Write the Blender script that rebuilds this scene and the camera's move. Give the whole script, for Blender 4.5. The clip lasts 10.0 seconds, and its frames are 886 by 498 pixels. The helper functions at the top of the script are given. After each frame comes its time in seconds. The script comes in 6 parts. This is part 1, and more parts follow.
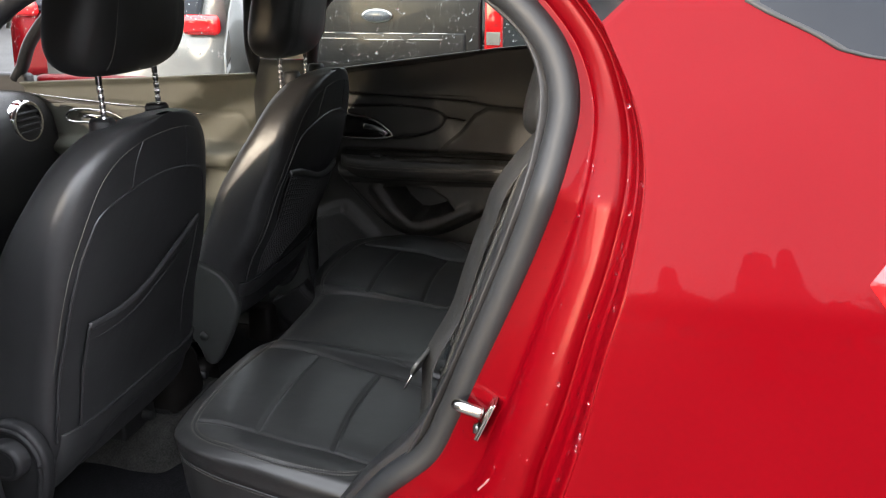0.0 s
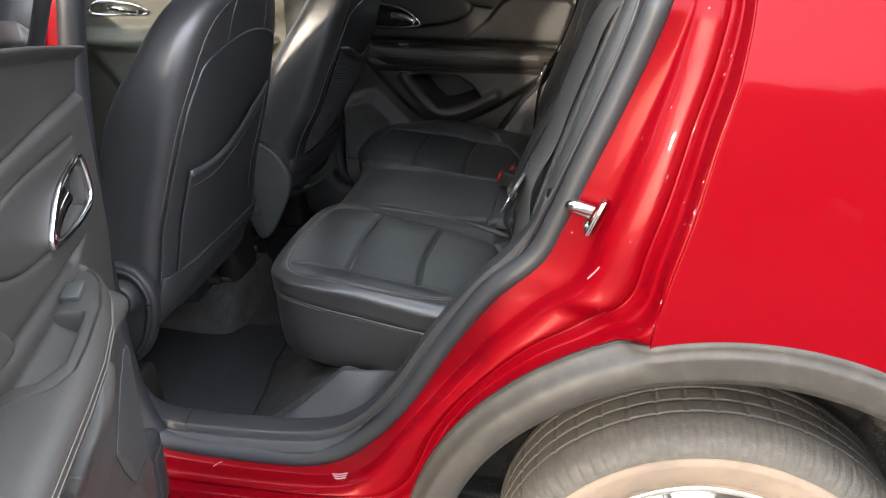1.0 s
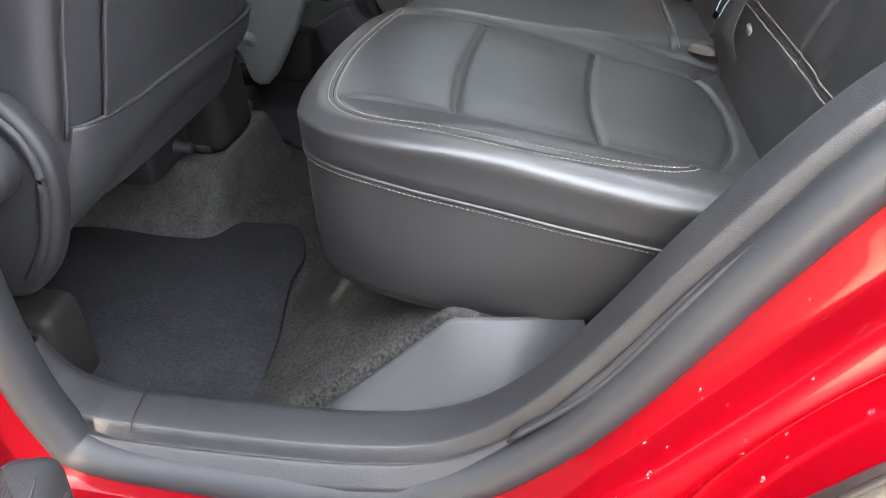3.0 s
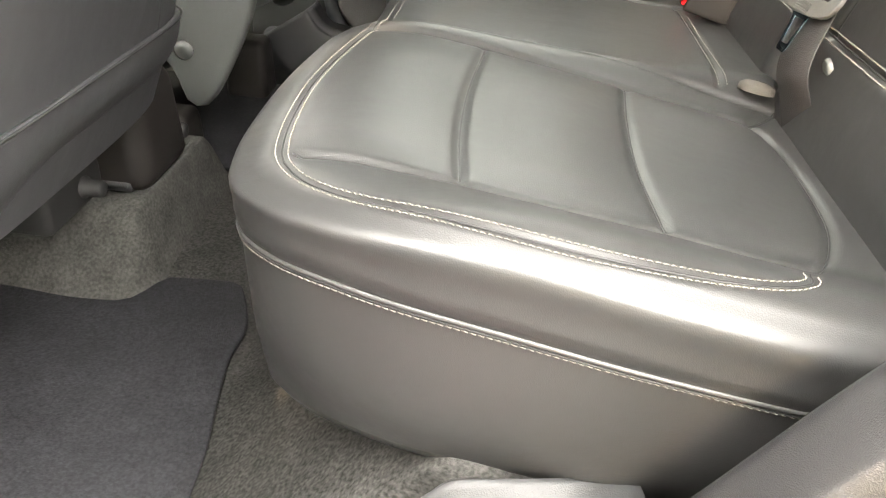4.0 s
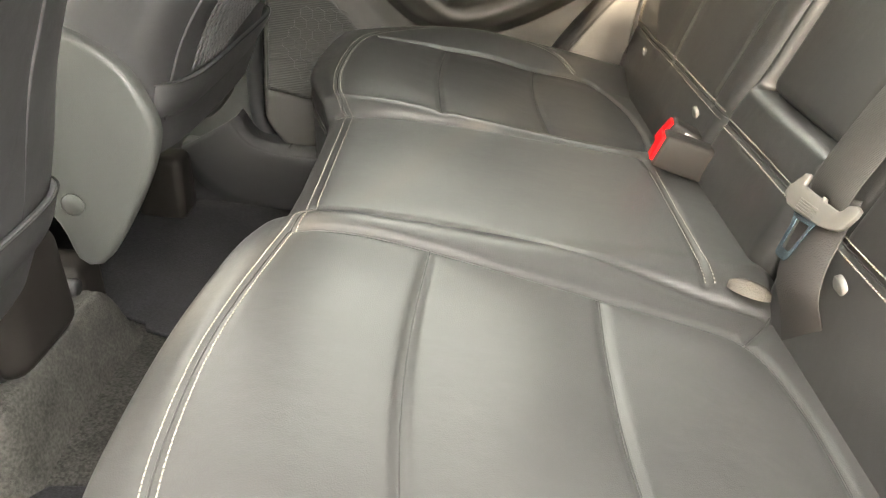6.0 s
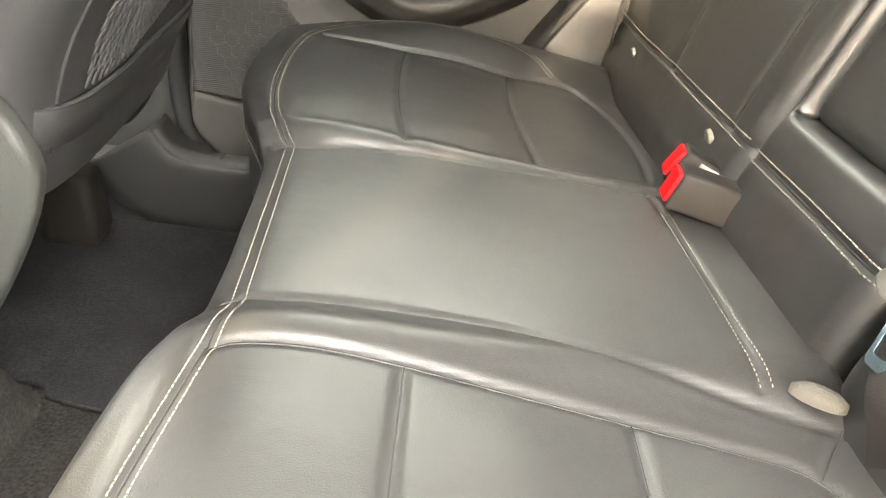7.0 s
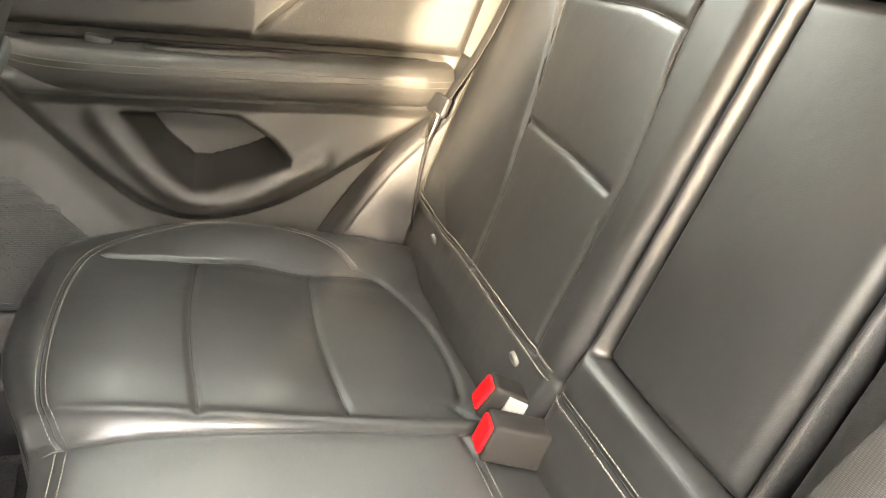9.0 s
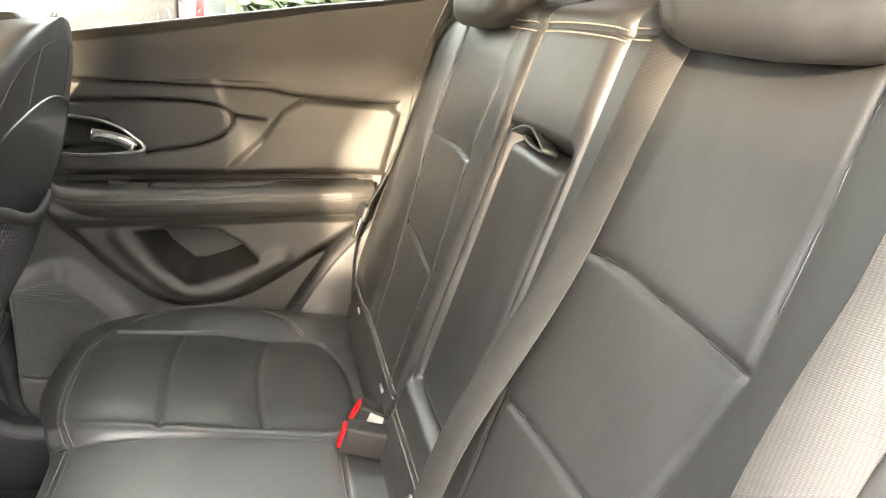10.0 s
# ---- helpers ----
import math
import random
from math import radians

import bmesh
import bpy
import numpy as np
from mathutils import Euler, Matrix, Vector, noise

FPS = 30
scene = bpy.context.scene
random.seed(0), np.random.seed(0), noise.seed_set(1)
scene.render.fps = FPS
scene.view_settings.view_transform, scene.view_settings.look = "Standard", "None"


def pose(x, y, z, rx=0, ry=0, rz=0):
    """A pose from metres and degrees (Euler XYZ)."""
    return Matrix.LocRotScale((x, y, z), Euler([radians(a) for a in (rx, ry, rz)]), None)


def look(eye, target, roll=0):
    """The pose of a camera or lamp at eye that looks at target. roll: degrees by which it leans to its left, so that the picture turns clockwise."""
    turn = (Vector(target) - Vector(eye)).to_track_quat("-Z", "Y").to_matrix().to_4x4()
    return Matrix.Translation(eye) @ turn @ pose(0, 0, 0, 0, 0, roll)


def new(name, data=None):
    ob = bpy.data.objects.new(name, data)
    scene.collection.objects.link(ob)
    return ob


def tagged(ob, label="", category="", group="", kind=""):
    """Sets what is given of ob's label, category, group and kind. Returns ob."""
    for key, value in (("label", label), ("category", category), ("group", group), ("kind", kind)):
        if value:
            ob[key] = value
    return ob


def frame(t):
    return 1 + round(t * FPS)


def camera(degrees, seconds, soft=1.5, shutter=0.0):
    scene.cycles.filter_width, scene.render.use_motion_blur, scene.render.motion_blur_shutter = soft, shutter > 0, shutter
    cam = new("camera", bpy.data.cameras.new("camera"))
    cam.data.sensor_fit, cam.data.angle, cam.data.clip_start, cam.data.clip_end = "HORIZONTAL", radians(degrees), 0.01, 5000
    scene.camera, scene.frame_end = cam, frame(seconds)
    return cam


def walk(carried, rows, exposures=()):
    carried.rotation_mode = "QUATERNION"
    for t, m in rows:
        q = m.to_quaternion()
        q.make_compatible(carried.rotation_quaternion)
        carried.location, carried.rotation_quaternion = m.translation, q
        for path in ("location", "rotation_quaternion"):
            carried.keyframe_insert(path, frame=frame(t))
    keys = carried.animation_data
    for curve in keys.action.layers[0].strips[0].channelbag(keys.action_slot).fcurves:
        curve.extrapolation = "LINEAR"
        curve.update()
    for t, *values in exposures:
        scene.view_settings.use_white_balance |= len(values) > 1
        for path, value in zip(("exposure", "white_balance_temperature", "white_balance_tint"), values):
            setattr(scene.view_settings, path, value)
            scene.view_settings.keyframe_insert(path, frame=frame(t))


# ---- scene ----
cam = camera(59.7, 10.0, soft=1.15)
PATH = [
    (0, (-0.095, -1.591, 1.513), (-0.493, 0.248, 0.834), -0.1),
    (0.5, (-0.216, -1.792, 1.475), (-0.539, 0.041, 0.744), -0.8),
    (1, (-0.277, -1.818, 1.404), (-0.56, -0.02, 0.573), 0.3),
    (1.5, (-0.359, -1.696, 1.304), (-0.601, 0.084, 0.425), 1.4),
    (2, (-0.451, -1.474, 1.193), (-0.653, 0.271, 0.237), 1.6),
    (2.5, (-0.528, -1.322, 1.071), (-0.746, 0.375, 0.035), 1.2),
    (2.7, (-0.56, -1.267, 1.041), (-0.784, 0.413, -0.021), 1.2),
    (3.8, (-0.659, -0.981, 0.968), (-0.767, 0.709, -0.097), 4.1),
    (4, (-0.661, -0.949, 0.959), (-0.756, 0.751, -0.09), 4.6),
    (4.5, (-0.673, -0.897, 0.955), (-0.733, 0.828, -0.056), 5.9),
    (5, (-0.672, -0.836, 0.979), (-0.701, 0.905, -0.005), 6.2),
    (5.5, (-0.673, -0.796, 1.005), (-0.675, 0.955, 0.039), 6.1),
    (6, (-0.68, -0.743, 1.027), (-0.64, 1.023, 0.089), 6.1),
    (6.2, (-0.686, -0.692, 1.028), (-0.603, 1.071, 0.087), 6.4),
    (7.3, (-0.709, -0.505, 1.014), (-0.498, 1.221, 0.026), 8.1),
    (7.5, (-0.714, -0.475, 1.023), (-0.479, 1.254, 0.044), 8.4),
    (8, (-0.724, -0.416, 1.031), (-0.431, 1.327, 0.094), 8.8),
    (8.5, (-0.727, -0.381, 1.051), (-0.327, 1.366, 0.163), 8.5),
    (9, (-0.68, -0.436, 1.167), (-0.071, 1.301, 0.386), 7.6),
    (9.5, (-0.619, -0.624, 1.261), (0.045, 1.144, 0.603), 5.7),
    (10, (-0.513, -0.843, 1.301), (-0.089, 1.021, 0.714), 2.5),
]
walk(cam, [(t, look(eye, target, roll)) for t, eye, target, roll in PATH],
     [(0.0, 2.75, 6250, 12), (0.6, 3.05, 6150, 12), (1.5, 3.42, 6000, 12), (2.5, 3.92, 5900, 14), (2.7, 4.05, 5900, 14), (3.8, 5.58, 7350, 10), (4.5, 5.50, 7350, 10), (6.2, 6.08, 7600, 9), (8.5, 6.45, 7500, 10), (9.5, 6.3, 7350, 10), (10.0, 5.92, 7050, 11)])

# ---- world, sun ----
world = bpy.data.worlds.new("world")
scene.world = world
world.use_nodes = True
SUN_EL, SUN_AZ = 14.0, 203.0      # the sun stands low on the car's left, a little to the front
sky = world.node_tree.nodes.new("ShaderNodeTexSky")
sky.sky_type, sky.sun_disc = "NISHITA", False
sky.sun_elevation, sky.sun_rotation = radians(SUN_EL), radians(SUN_AZ)
sky.air_density, sky.dust_density, sky.ozone_density = 1.0, 3.0, 1.0
wn, wl = world.node_tree.nodes, world.node_tree.links
# thin bright cloud over most of the sky
co, cloud, share, veil = wn.new("ShaderNodeTexCoord"), wn.new("ShaderNodeTexNoise"), wn.new("ShaderNodeMapRange"), wn.new("ShaderNodeMix")
cloud.inputs["Scale"].default_value, cloud.inputs["Detail"].default_value, cloud.inputs["Roughness"].default_value = 2.2, 7, 0.55
share.inputs["From Min"].default_value, share.inputs["From Max"].default_value = 0.36, 0.62
share.inputs["To Min"].default_value, share.inputs["To Max"].default_value = 0.55, 0.95
veil.data_type = "RGBA"
veil.inputs["B"].default_value = (7.5, 7.6, 7.7, 1)
wl.new(co.outputs["Generated"], cloud.inputs["Vector"])
wl.new(cloud.outputs[0], share.inputs[0])
wl.new(share.outputs[0], veil.inputs["Factor"])
wl.new(sky.outputs[0], veil.inputs["A"])
# an overcast sky is dimmer towards the horizon than overhead
parts, rise, dim = wn.new("ShaderNodeSeparateXYZ"), wn.new("ShaderNodeMapRange"), wn.new("ShaderNodeMix")
rise.inputs["To Min"].default_value, rise.inputs["To Max"].default_value = 0.60, 1.18
dim.data_type, dim.blend_type = "RGBA", "MULTIPLY"
dim.inputs["Factor"].default_value = 1.0
wl.new(co.outputs["Generated"], parts.inputs[0])
wl.new(parts.outputs["Z"], rise.inputs[0])
wl.new(veil.outputs["Result"], dim.inputs["A"])
wl.new(rise.outputs[0], dim.inputs["B"])
# and brighter all round the veiled sun
facing, glow, lit = wn.new("ShaderNodeVectorMath"), wn.new("ShaderNodeMapRange"), wn.new("ShaderNodeMix")
facing.operation = "DOT_PRODUCT"
facing.inputs[1].default_value = (-0.383, -0.891, 0.242)
glow.inputs["From Min"].default_value, glow.inputs["From Max"].default_value = -0.3, 1.0
glow.inputs["To Min"].default_value, glow.inputs["To Max"].default_value = 0.86, 1.22
lit.data_type, lit.blend_type = "RGBA", "MULTIPLY"
lit.inputs["Factor"].default_value = 1.0
wl.new(co.outputs["Generated"], facing.inputs[0])
wl.new(facing.outputs["Value"], glow.inputs[0])
wl.new(dim.outputs["Result"], lit.inputs["A"])
wl.new(glow.outputs[0], lit.inputs["B"])
wl.new(lit.outputs["Result"], wn["Background"].inputs[0])
world.node_tree.nodes["Background"].inputs[1].default_value = 0.15
sun = new("sun", bpy.data.lights.new("sun", "SUN"))
sun.data.energy, sun.data.angle, sun.data.color = 0.60, radians(1.8), (1.0, 0.84, 0.64)
SUN_WAY = Vector((0.43, 1.0, -math.tan(radians(SUN_EL)) * math.hypot(0.43, 1.0)))
sun.matrix_world = look((0, 0, 5), Vector((0, 0, 5)) + SUN_WAY)


# ---- materials ----
def material(name, colour, rough=0.5, metal=0.0, grain=0.0, scale=200.0, vary=0.12, patch=6.0, coat=0.0, spec=0.5, coat_rough=0.03, voronoi=False, dirt=None, speck=None, dents=0.0):
    """A surface with its own colour, large soft patches, fine grain and relief at real size."""
    m = bpy.data.materials.new(name)
    m.use_nodes = True
    nodes, links = m.node_tree.nodes, m.node_tree.links
    shader = nodes["Principled BSDF"]
    shader.inputs["Roughness"].default_value, shader.inputs["Metallic"].default_value = rough, metal
    shader.inputs["Specular IOR Level"].default_value = spec
    shader.inputs["Coat Weight"].default_value, shader.inputs["Coat Roughness"].default_value = coat, coat_rough
    co = nodes.new("ShaderNodeTexCoord")
    big = nodes.new("ShaderNodeTexNoise")
    big.inputs["Scale"].default_value, big.inputs["Detail"].default_value = patch, 5
    links.new(co.outputs["Object"], big.inputs["Vector"])
    ramp = nodes.new("ShaderNodeMapRange")
    ramp.inputs["From Min"].default_value, ramp.inputs["From Max"].default_value = 0.3, 0.7
    ramp.inputs["To Min"].default_value, ramp.inputs["To Max"].default_value = 1 - vary, 1 + vary
    links.new(big.outputs[0], ramp.inputs[0])
    mix = nodes.new("ShaderNodeMix")
    mix.data_type, mix.blend_type = "RGBA", "MULTIPLY"
    mix.inputs["Factor"].default_value = 1.0
    mix.inputs["A"].default_value = (*colour, 1)
    links.new(ramp.outputs[0], mix.inputs["B"])
    out = mix.outputs["Result"]
    if speck:
        amount, size = speck
        tuft = nodes.new("ShaderNodeTexNoise")
        tuft.inputs["Scale"].default_value, tuft.inputs["Detail"].default_value = size, 3
        links.new(co.outputs["Object"], tuft.inputs["Vector"])
        level = nodes.new("ShaderNodeMapRange")
        level.inputs["From Min"].default_value, level.inputs["From Max"].default_value = 0.32, 0.68
        level.inputs["To Min"].default_value, level.inputs["To Max"].default_value = 1 - amount, 1 + amount
        links.new(tuft.outputs[0], level.inputs[0])
        times = nodes.new("ShaderNodeMix")
        times.data_type, times.blend_type = "RGBA", "MULTIPLY"
        times.inputs["Factor"].default_value = 1.0
        links.new(out, times.inputs["A"])
        links.new(level.outputs[0], times.inputs["B"])
        out = times.outputs["Result"]
    if dirt:
        amount, tone, size = dirt
        spots = nodes.new("ShaderNodeTexNoise")
        spots.inputs["Scale"].default_value, spots.inputs["Detail"].default_value = size, 8
        links.new(co.outputs["Object"], spots.inputs["Vector"])
        cut = nodes.new("ShaderNodeMapRange")
        cut.inputs["From Min"].default_value, cut.inputs["From Max"].default_value = 0.45, 0.7
        cut.inputs["To Max"].default_value = amount
        links.new(spots.outputs[0], cut.inputs[0])
        over = nodes.new("ShaderNodeMix")
        over.data_type = "RGBA"
        over.inputs["B"].default_value = (*tone, 1)
        links.new(cut.outputs[0], over.inputs["Factor"])
        links.new(out, over.inputs["A"])
        out = over.outputs["Result"]
    links.new(out, shader.inputs["Base Color"])
    wear = nodes.new("ShaderNodeMapRange")
    wear.inputs["To Min"].default_value, wear.inputs["To Max"].default_value = max(rough - 0.07, 0), min(rough + 0.07, 1)
    links.new(big.outputs[0], wear.inputs[0])
    if not coat:
        links.new(wear.outputs[0], shader.inputs["Roughness"])
    if grain:
        fine = nodes.new("ShaderNodeTexVoronoi" if voronoi else "ShaderNodeTexNoise")
        fine.inputs["Scale"].default_value = scale
        links.new(co.outputs["Object"], fine.inputs["Vector"])
        bump = nodes.new("ShaderNodeBump")
        bump.inputs["Strength"].default_value, bump.inputs["Distance"].default_value = grain, 0.001
        links.new(fine.outputs[0], bump.inputs["Height"])
        if dents:
            soft_bump, soft_noise = nodes.new("ShaderNodeBump"), nodes.new("ShaderNodeTexNoise")
            soft_noise.inputs["Scale"].default_value, soft_noise.inputs["Detail"].default_value = 22, 3
            soft_bump.inputs["Strength"].default_value, soft_bump.inputs["Distance"].default_value = dents, 0.01
            links.new(co.outputs["Object"], soft_noise.inputs["Vector"])
            links.new(soft_noise.outputs[0], soft_bump.inputs["Height"])
            links.new(soft_bump.outputs[0], bump.inputs["Normal"])
        links.new(bump.outputs[0], shader.inputs["Normal"])
    return m


LEATHER = material("black_leather", (0.0205, 0.0205, 0.0203), 0.40, grain=0.10, scale=1100, vary=0.18, voronoi=True, spec=0.55, dents=0.10)
LEATHER_BACK = material("black_leatherette", (0.033, 0.033, 0.0345), 0.40, grain=0.10, scale=1000, vary=0.15, voronoi=True, spec=0.8, dents=0.12)
THREAD = material("pale_thread", (0.11, 0.103, 0.088), 0.7)
# darker than the leather: crease shade put into colour along the seams
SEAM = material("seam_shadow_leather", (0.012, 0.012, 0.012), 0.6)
BUTTON = material("grey_button", (0.09, 0.09, 0.086), 0.5)
PLASTIC = material("black_grained_plastic", (0.018, 0.018, 0.019), 0.48, grain=0.35, scale=1200, vary=0.15, voronoi=True)
TRIM = material("charcoal_door_trim", (0.039, 0.037, 0.0335), 0.40, grain=0.35, scale=1100, vary=0.12, voronoi=True)
GREY_TRIM = material("warm_grey_trim", (0.60, 0.56, 0.49), 0.55, grain=0.3, scale=1100, vary=0.08, voronoi=True)
FRONT_TRIM = material("grey_green_trim", (0.105, 0.107, 0.088), 0.5, grain=0.3, scale=1100, vary=0.1, voronoi=True)
COVER = material("dark_grey_cover", (0.046, 0.0485, 0.046), 0.45, grain=0.2, scale=1000, vary=0.1, voronoi=True)
KICK = material("grey_vinyl", (0.019, 0.0195, 0.0205), 0.6, grain=0.2, scale=900, vary=0.1, voronoi=True)
RUBBER = material("seal_rubber", (0.017, 0.018, 0.0195), 0.52, grain=0.15, scale=600, vary=0.2, spec=0.4)
CARPET = material("grey_carpet", (0.028, 0.0272, 0.0255), 0.95, grain=1.0, scale=420, vary=0.25, patch=20, spec=0.1, speck=(0.55, 260))
MAT = material("black_floor_mat", (0.0175, 0.0175, 0.0195), 0.9, grain=1.0, scale=500, vary=0.2, patch=18, spec=0.15, speck=(0.35, 300))
RED = material("red_car_paint", (0.116, 0.0002, 0.0025), 0.36, metal=0.12, coat=0.115, vary=0.03, spec=0.05, coat_rough=0.012)
CLADDING = material("grey_arch_cladding", (0.024, 0.022, 0.0187), 0.56, grain=0.3, scale=900, vary=0.05, patch=3, spec=0.35, dirt=(0.07, (0.2, 0.18, 0.14), 40))
TYRE = material("tyre_tread_rubber", (0.042, 0.039, 0.033), 0.75, grain=0.8, scale=300, vary=0.2, dirt=(0.4, (0.085, 0.075, 0.058), 90))
SIDEWALL = material("dusty_tyre_sidewall", (0.15, 0.115, 0.085), 0.85, grain=0.4, scale=300, vary=0.2, dirt=(0.6, (0.09, 0.075, 0.06), 14))
FELT = material("beige_felt", (0.048, 0.044, 0.037), 0.9, grain=0.6, scale=600)
FUZZ = material("fuzzy_grey_carpet", (0.042, 0.041, 0.038), 0.95, grain=1.0, scale=500, vary=0.25, patch=30, spec=0.1, speck=(0.28, 240))
ALLOY = material("silver_alloy", (0.62, 0.60, 0.56), 0.3, metal=0.85, vary=0.05)
STEEL = material("zinc_steel", (0.62, 0.61, 0.58), 0.22, metal=1.0, vary=0.1)
BLUE_STEEL = material("blued_chrome", (0.33, 0.45, 0.52), 0.16, metal=1.0, vary=0.2, patch=60)
CHROME = material("chrome", (0.8, 0.8, 0.8), 0.08, metal=1.0, vary=0.02)
HEADLINER = material("grey_headliner", (0.36, 0.35, 0.33), 0.95, grain=0.5, scale=900)
WEBBING = material("belt_webbing", (0.055, 0.053, 0.05), 0.75, grain=0.6, scale=500)
WEBBING_DARK = material("dark_brown_webbing", (0.011, 0.0095, 0.009), 0.7, grain=0.4, scale=700)
WEBBING_PALE = material("grey_belt_webbing", (0.024, 0.023, 0.021), 0.6, grain=0.4, scale=700)
RED_PLASTIC = material("red_release_button", (0.62, 0.004, 0.008), 0.5, spec=0.15)
PALE_PLASTIC = material("pale_tab", (0.22, 0.21, 0.195), 0.6, spec=0.2)
ASPHALT = material("asphalt", (0.05, 0.05, 0.05), 0.85, grain=1.0, scale=120, vary=0.25, patch=1.5, speck=(0.4, 90))
KNIT = material("grey_knit_cord", (0.042, 0.042, 0.044), 0.7, grain=0.4, scale=900, vary=0.2)
BUCKLE = material("black_buckle_plastic", (0.0145, 0.013, 0.012), 0.52, grain=0.15, scale=1200, voronoi=True, spec=0.18)
GREY_PLASTIC = material("grey_latch_plastic", (0.065, 0.063, 0.058), 0.45, vary=0.08)
# near-black for dark parts, and for openings whose shade is painted as solid blocks
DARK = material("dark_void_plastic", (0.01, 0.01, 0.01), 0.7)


def ribbed(m, scale, direction, strength=0.6):
    """Adds fine parallel ribs to a material's relief."""
    nodes, links = m.node_tree.nodes, m.node_tree.links
    co, wave, bump = nodes.new("ShaderNodeTexCoord"), nodes.new("ShaderNodeTexWave"), nodes.new("ShaderNodeBump")
    wave.bands_direction = direction
    wave.inputs["Scale"].default_value, wave.inputs["Distortion"].default_value = scale, 0.3
    bump.inputs["Strength"].default_value, bump.inputs["Distance"].default_value = strength, 0.001
    links.new(co.outputs["Object"], wave.inputs["Vector"])
    links.new(wave.outputs["Color"], bump.inputs["Height"])
    links.new(bump.outputs[0], nodes["Principled BSDF"].inputs["Normal"])


def woven(m, across, along):
    """Darkens the gaps between the crossing threads of a strap."""
    nodes, links = m.node_tree.nodes, m.node_tree.links
    shader, co = nodes["Principled BSDF"], nodes.new("ShaderNodeTexCoord")
    waves = []
    for direction, scale in (("Z", across), ("Y", along)):
        wave = nodes.new("ShaderNodeTexWave")
        wave.bands_direction = direction
        wave.inputs["Scale"].default_value, wave.inputs["Distortion"].default_value, wave.inputs["Detail"].default_value = scale, 0.8, 1
        links.new(co.outputs["Object"], wave.inputs["Vector"])
        waves.append(wave.outputs["Fac"])
    both, level, mix = nodes.new("ShaderNodeMath"), nodes.new("ShaderNodeMapRange"), nodes.new("ShaderNodeMix")
    both.operation, mix.data_type, mix.blend_type = "MULTIPLY", "RGBA", "MULTIPLY"
    for k in (0, 1):
        links.new(waves[k], both.inputs[k])
    level.inputs["To Min"].default_value, level.inputs["To Max"].default_value = 0.60, 1.45
    links.new(both.outputs[0], level.inputs[0])
    mix.inputs["Factor"].default_value = 1.0
    links.new(shader.inputs["Base Color"].links[0].from_socket, mix.inputs["A"])
    links.new(level.outputs[0], mix.inputs["B"])
    links.new(mix.outputs["Result"], shader.inputs["Base Color"])


woven(WEBBING_PALE, 230, 150)
ribbed(WEBBING, 130, "Z")
ribbed(WEBBING_PALE, 300, "Z", 0.3)
GRILLE = material("speaker_grille", (0.045, 0.045, 0.043), 0.55, vary=0.1)
ribbed(GRILLE, 100, "Z", 0.8)


def glass_material(name, tint=(0.74, 0.79, 0.76)):
    m = bpy.data.materials.new(name)
    m.use_nodes = True
    nodes, links = m.node_tree.nodes, m.node_tree.links
    clear, gloss, mix, fres = (nodes.new(k) for k in ("ShaderNodeBsdfTransparent", "ShaderNodeBsdfGlossy", "ShaderNodeMixShader", "ShaderNodeFresnel"))
    clear.inputs[0].default_value, gloss.inputs["Roughness"].default_value = (*tint, 1), 0.02
    links.new(fres.outputs[0], mix.inputs[0])
    links.new(clear.outputs[0], mix.inputs[1])
    links.new(gloss.outputs[0], mix.inputs[2])
    links.new(mix.outputs[0], nodes["Material Output"].inputs[0])
    return m


GLASS = glass_material("window_glass", (0.88, 0.91, 0.89))
PRIVACY_GLASS = glass_material("tinted_window_glass", (0.42, 0.45, 0.43))


# ---- mesh tools ----
def grid_mesh(name, p, loop_u=False, loop_v=False, flip=False):
    """A mesh from an array of points (nu, nv, 3)."""
    p = np.asarray(p, float)
    nu, nv = p.shape[:2]
    iu, iv = np.meshgrid(np.arange(nu if loop_u else nu - 1), np.arange(nv if loop_v else nv - 1), indexing="ij")
    ju, jv = (iu + 1) % nu, (iv + 1) % nv
    quads = np.stack([iu * nv + iv, ju * nv + iv, ju * nv + jv, iu * nv + jv], -1).reshape(-1, 4)
    if flip:
        quads = quads[:, ::-1]
    me = bpy.data.meshes.new(name)
    me.from_pydata(p.reshape(-1, 3).tolist(), [], quads.tolist())
    me.polygons.foreach_set("use_smooth", [True] * len(me.polygons))
    return me


def join(name, meshes):
    """Several meshes in one."""
    verts, faces = [], []
    for me in meshes:
        base = len(verts)
        verts += [tuple(v.co) for v in me.vertices]
        faces += [[base + i for i in f.vertices] for f in me.polygons]
    out = bpy.data.meshes.new(name)
    out.from_pydata(verts, [], faces)
    out.polygons.foreach_set("use_smooth", [True] * len(out.polygons))
    return out


def part(name, me, mat, parent=None, label="", solid=0.0, offset=-1.0):
    """Links a mesh as one object under a thing or a part."""
    if isinstance(me, bmesh.types.BMesh):
        bm, me = me, bpy.data.meshes.new(name)
        bm.to_mesh(me)
        bm.free()
    if not me.materials:
        me.materials.append(mat)
    ob = new(name, me)
    if parent:
        ob.parent = parent
    if label:
        tagged(ob, label)
    if solid:
        mod = ob.modifiers.new("thickness", "SOLIDIFY")
        mod.thickness, mod.offset = solid, offset
    return ob


def thing(name, label, category, group="", kind=""):
    return tagged(new(name), label, category, group, kind)


